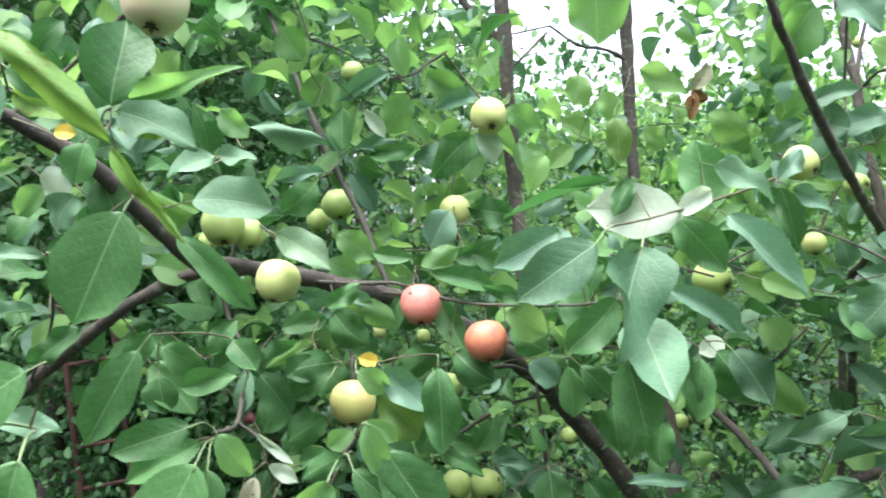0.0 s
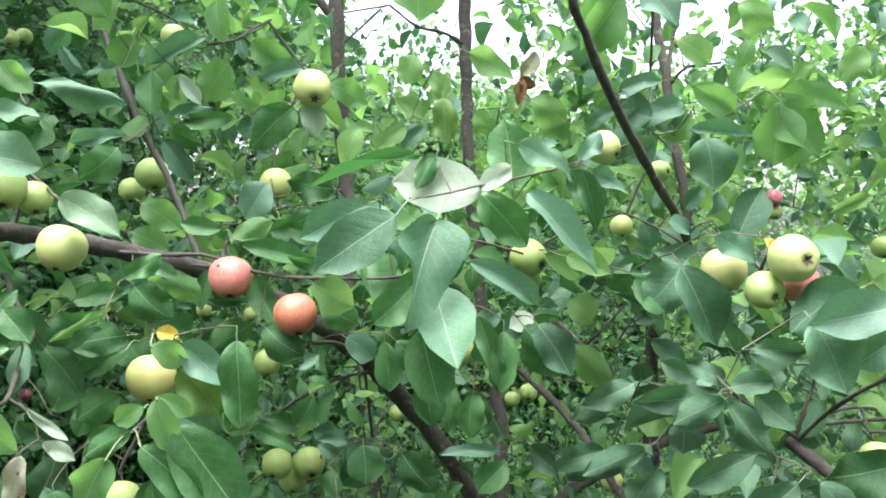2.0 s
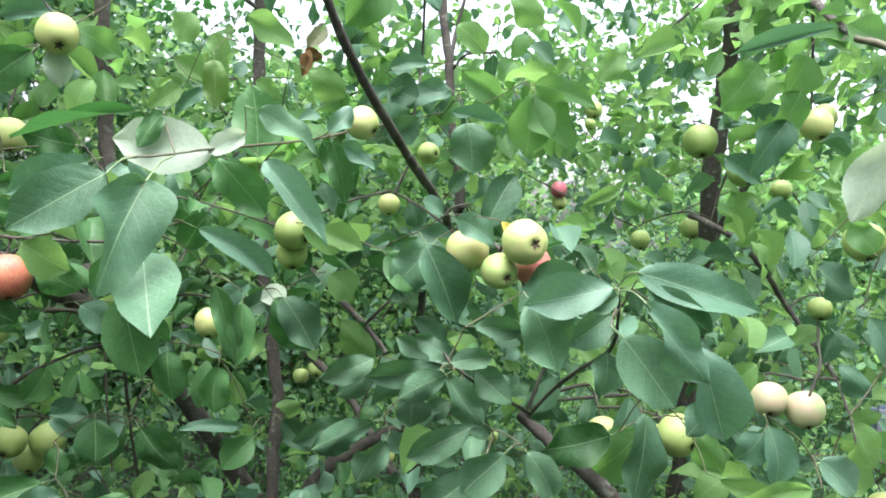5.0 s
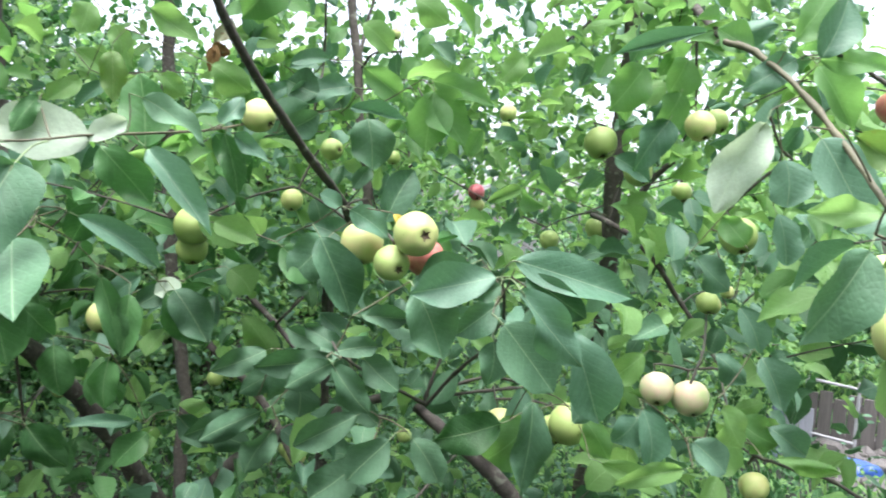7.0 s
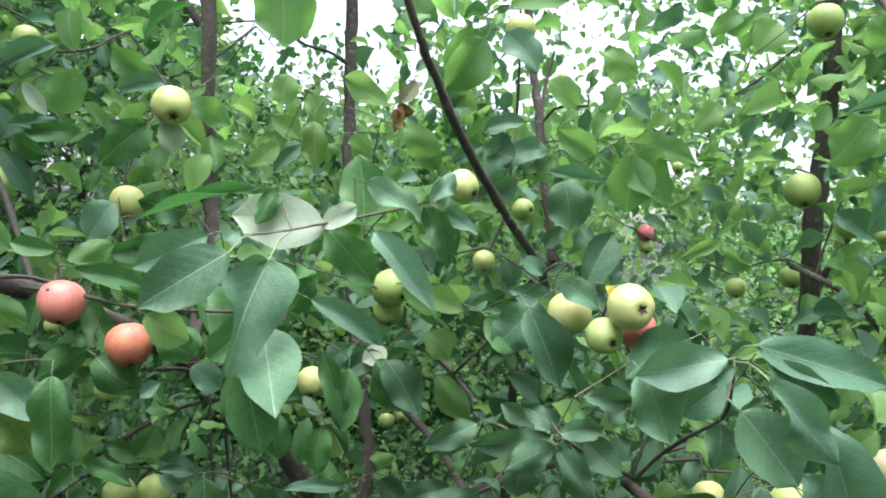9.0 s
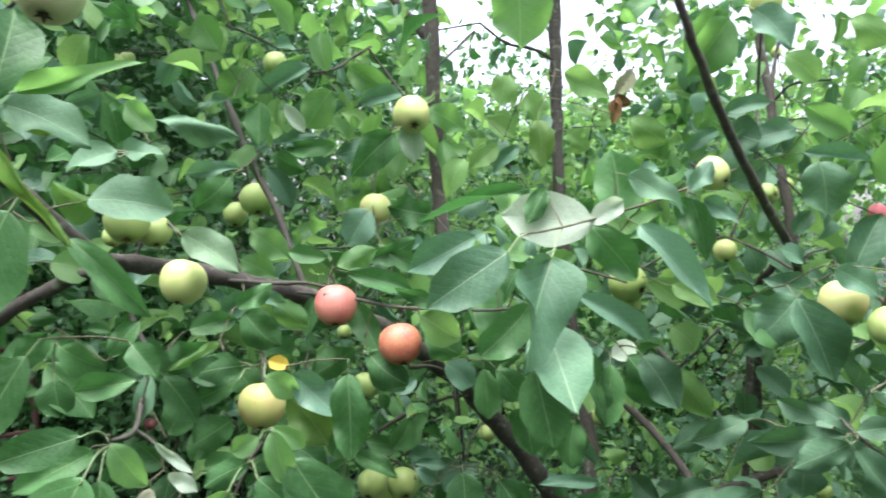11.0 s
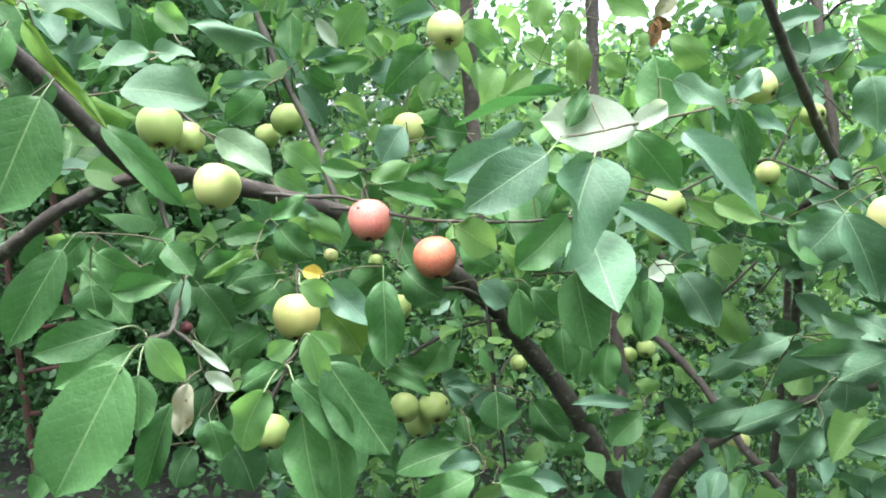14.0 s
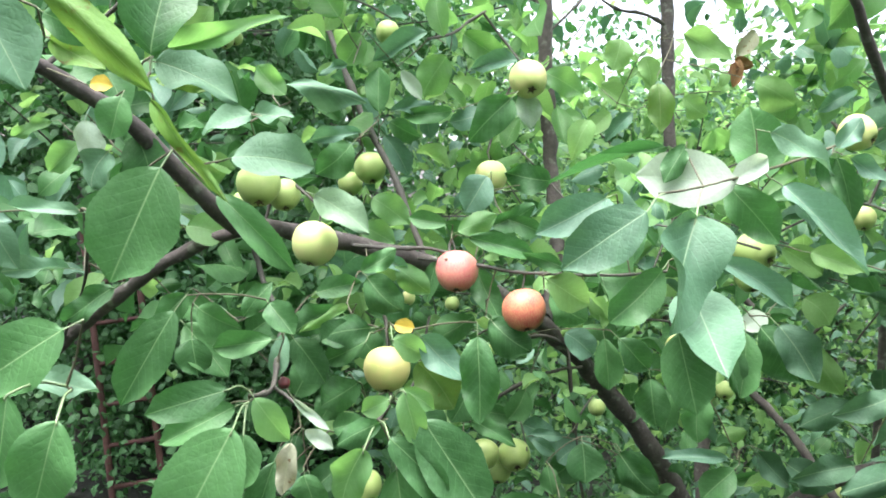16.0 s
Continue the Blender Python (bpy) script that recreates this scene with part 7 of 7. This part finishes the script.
# ---- things under and behind the trees ----
def rod(bm, a, b, r, sides=8):
    a, b = Vector(a), Vector(b)
    m = Matrix.Translation((a + b) / 2) @ (b - a).to_track_quat("Z", "Y").to_matrix().to_4x4()
    bmesh.ops.create_cone(bm, cap_ends=True, segments=sides, radius1=r, radius2=r, depth=(b - a).length, matrix=m)
    return bm


def box(bm, size, m, bevel=0.006):
    got = bmesh.ops.create_cube(bm, size=1.0, matrix=m @ Matrix.Diagonal((*size, 1)))
    edges = list({e for v in got["verts"] for e in v.link_edges})
    bmesh.ops.bevel(bm, geom=edges, offset=bevel, segments=1, affect="EDGES")
    return bm


def ladder(at, lean, turn):
    """A rusty ladder that stands on the ground: two rails and five rungs."""
    root = thing("ladder", "rusty red-brown metal ladder leaning in the shade", "ladder", at=at)
    root.rotation_euler = (radians(lean), radians(-8), radians(turn))
    for x in (-0.125, 0.125):
        part("rail", rod(bmesh.new(), (x, 0, 0), (x, 0, 1.45), 0.017, 10), RUST, root)
    for k in range(6):
        part("rung", rod(bmesh.new(), (-0.125, 0, 0.13 + 0.21 * k), (0.125, 0, 0.13 + 0.21 * k), 0.012, 10), RUST, root)
    return root


def boarded(name, label, category, at, turn, width, height, count, mat):
    """Upright boards side by side with small gaps, on two battens."""
    root = thing(name, label, category, at=at)
    root.rotation_euler = (0, 0, radians(turn))
    step = width / count
    for k in range(count):
        lift = 0.03 * math.sin(k * 2.3)
        m = Matrix.Translation((-width / 2 + step * (k + 0.5), 0.004 * math.sin(k * 5), height / 2 + lift / 2))
        part("board", box(bmesh.new(), (step * 0.94, 0.022, height + lift), m, 0.004), mat, root)
    for z in (0.25, 0.8):
        part("batten", box(bmesh.new(), (width, 0.03, 0.05), Matrix.Translation((0, 0.028, height * z)), 0.004), mat, root)
    return root


def pipe_frame(at, turn, width, height):
    """A light frame of white pipes: two posts and two rails."""
    root = thing("pipe_frame", "white painted pipe frame beside the boards", "frame", at=at)
    root.rotation_euler = (0, 0, radians(turn))
    for x in (-width / 2, width / 2):
        part("post", rod(bmesh.new(), (x, 0, 0), (x, 0, height), 0.014), PIPE, root)
    for z in (0.32, 0.97):
        part("rail", rod(bmesh.new(), (-width / 2, 0, height * z), (width / 2, 0, height * (z - 0.05)), 0.012), PIPE, root)
    return root


def crumpled(name, label, category, at, size, turn, mat, seed):
    """A heap or sheet with folds: a dome with creased relief, down to the ground at its rim."""
    bm = bmesh.new()
    bmesh.ops.create_icosphere(bm, subdivisions=4, radius=1.0)
    for v in bm.verts:
        q = v.co.copy()
        k = 1 + 0.30 * noise.noise(q * 1.7 + Vector((seed, 0, 0))) + 0.16 * abs(noise.noise(q * 5.0 + Vector((0, seed, 0))))
        v.co = Vector((q.x * k * size[0], q.y * k * size[1], max(-0.02, q.z * k * size[2])))
    for f in bm.faces:
        f.smooth = True
    root = thing(name, label, category, at=at)
    root.rotation_euler = (0, 0, radians(turn))
    part("cover", bm, mat, root)
    return root


def rubble(at, reach, count, seed):
    """Loose grey stones on a low heap."""
    rng = np.random.RandomState(seed)
    shared = []
    for k in range(4):
        bm = bmesh.new()
        bmesh.ops.create_icosphere(bm, subdivisions=1, radius=1.0)
        for v in bm.verts:
            v.co *= 1 + 0.35 * noise.noise(v.co * 1.5 + Vector((k * 7, 0, 0)))
        me = bpy.data.meshes.new("stone")
        bm.to_mesh(me)
        bm.free()
        me.materials.append(STONE)
        shared.append(me)
    for k in range(count):
        r = 0.05 + 0.07 * rng.uniform() ** 2
        a, d = rng.uniform(0, 6.28), reach * math.sqrt(rng.uniform())
        ob = new("stone", shared[k % 4])
        ob.location = (at[0] + d * math.cos(a), at[1] + d * math.sin(a), at[2] * (1 - d / reach) + r * 0.45)
        ob.scale, ob.rotation_euler = (r, r * 0.8, r * 0.65), (0, 0, a * 3)
        tagged(ob, "rough grey stone on the bare ground", "stone", "stones on the ground")


ladder((-1.75, 3.85, 0.0), -8, 14)
boarded("board_bin", "pale lilac-grey boarded bin in the yard", "bin", (5.29, 3.95, 0.0), -50, 0.20, 0.42, 2, PANEL)
boarded("board_bin", "bluish weathered side boards of a yard bin", "bin", (5.27, 4.07, 0.0), -12, 0.22, 0.42, 2, BLUEGREY)
boarded("board_fence", "low fence of weathered grey boards", "fence", (6.08, 4.07, 0.0), -54, 0.75, 0.46, 7, BOARD)
pipe_frame((5.66, 3.97, 0.0), -52, 0.36, 0.64)
crumpled("tarpaulin", "crumpled blue plastic tarpaulin on the ground", "tarpaulin", (5.54, 3.58, 0.0), (0.15, 0.12, 0.13), -50, BLUE, 2)
crumpled("sheet", "pale grey sheet over a heap in the yard", "sheet", (5.91, 3.14, 0.0), (0.26, 0.2, 0.34), -50, SHEET, 5)
crumpled("rubble_heap", "low heap of grey-brown rubble and dirt", "rubble", (6.0, 3.6, 0.0), (1.0, 0.85, 0.05), -50, STONE, 11)
rubble((6.05, 3.62, 0.03), 0.9, 110, 9)
far_tree("bush", 8.04, 4.68, 1.05, 0.8, 3000, 61, 0.07, "low green bush in the yard", 0.05)
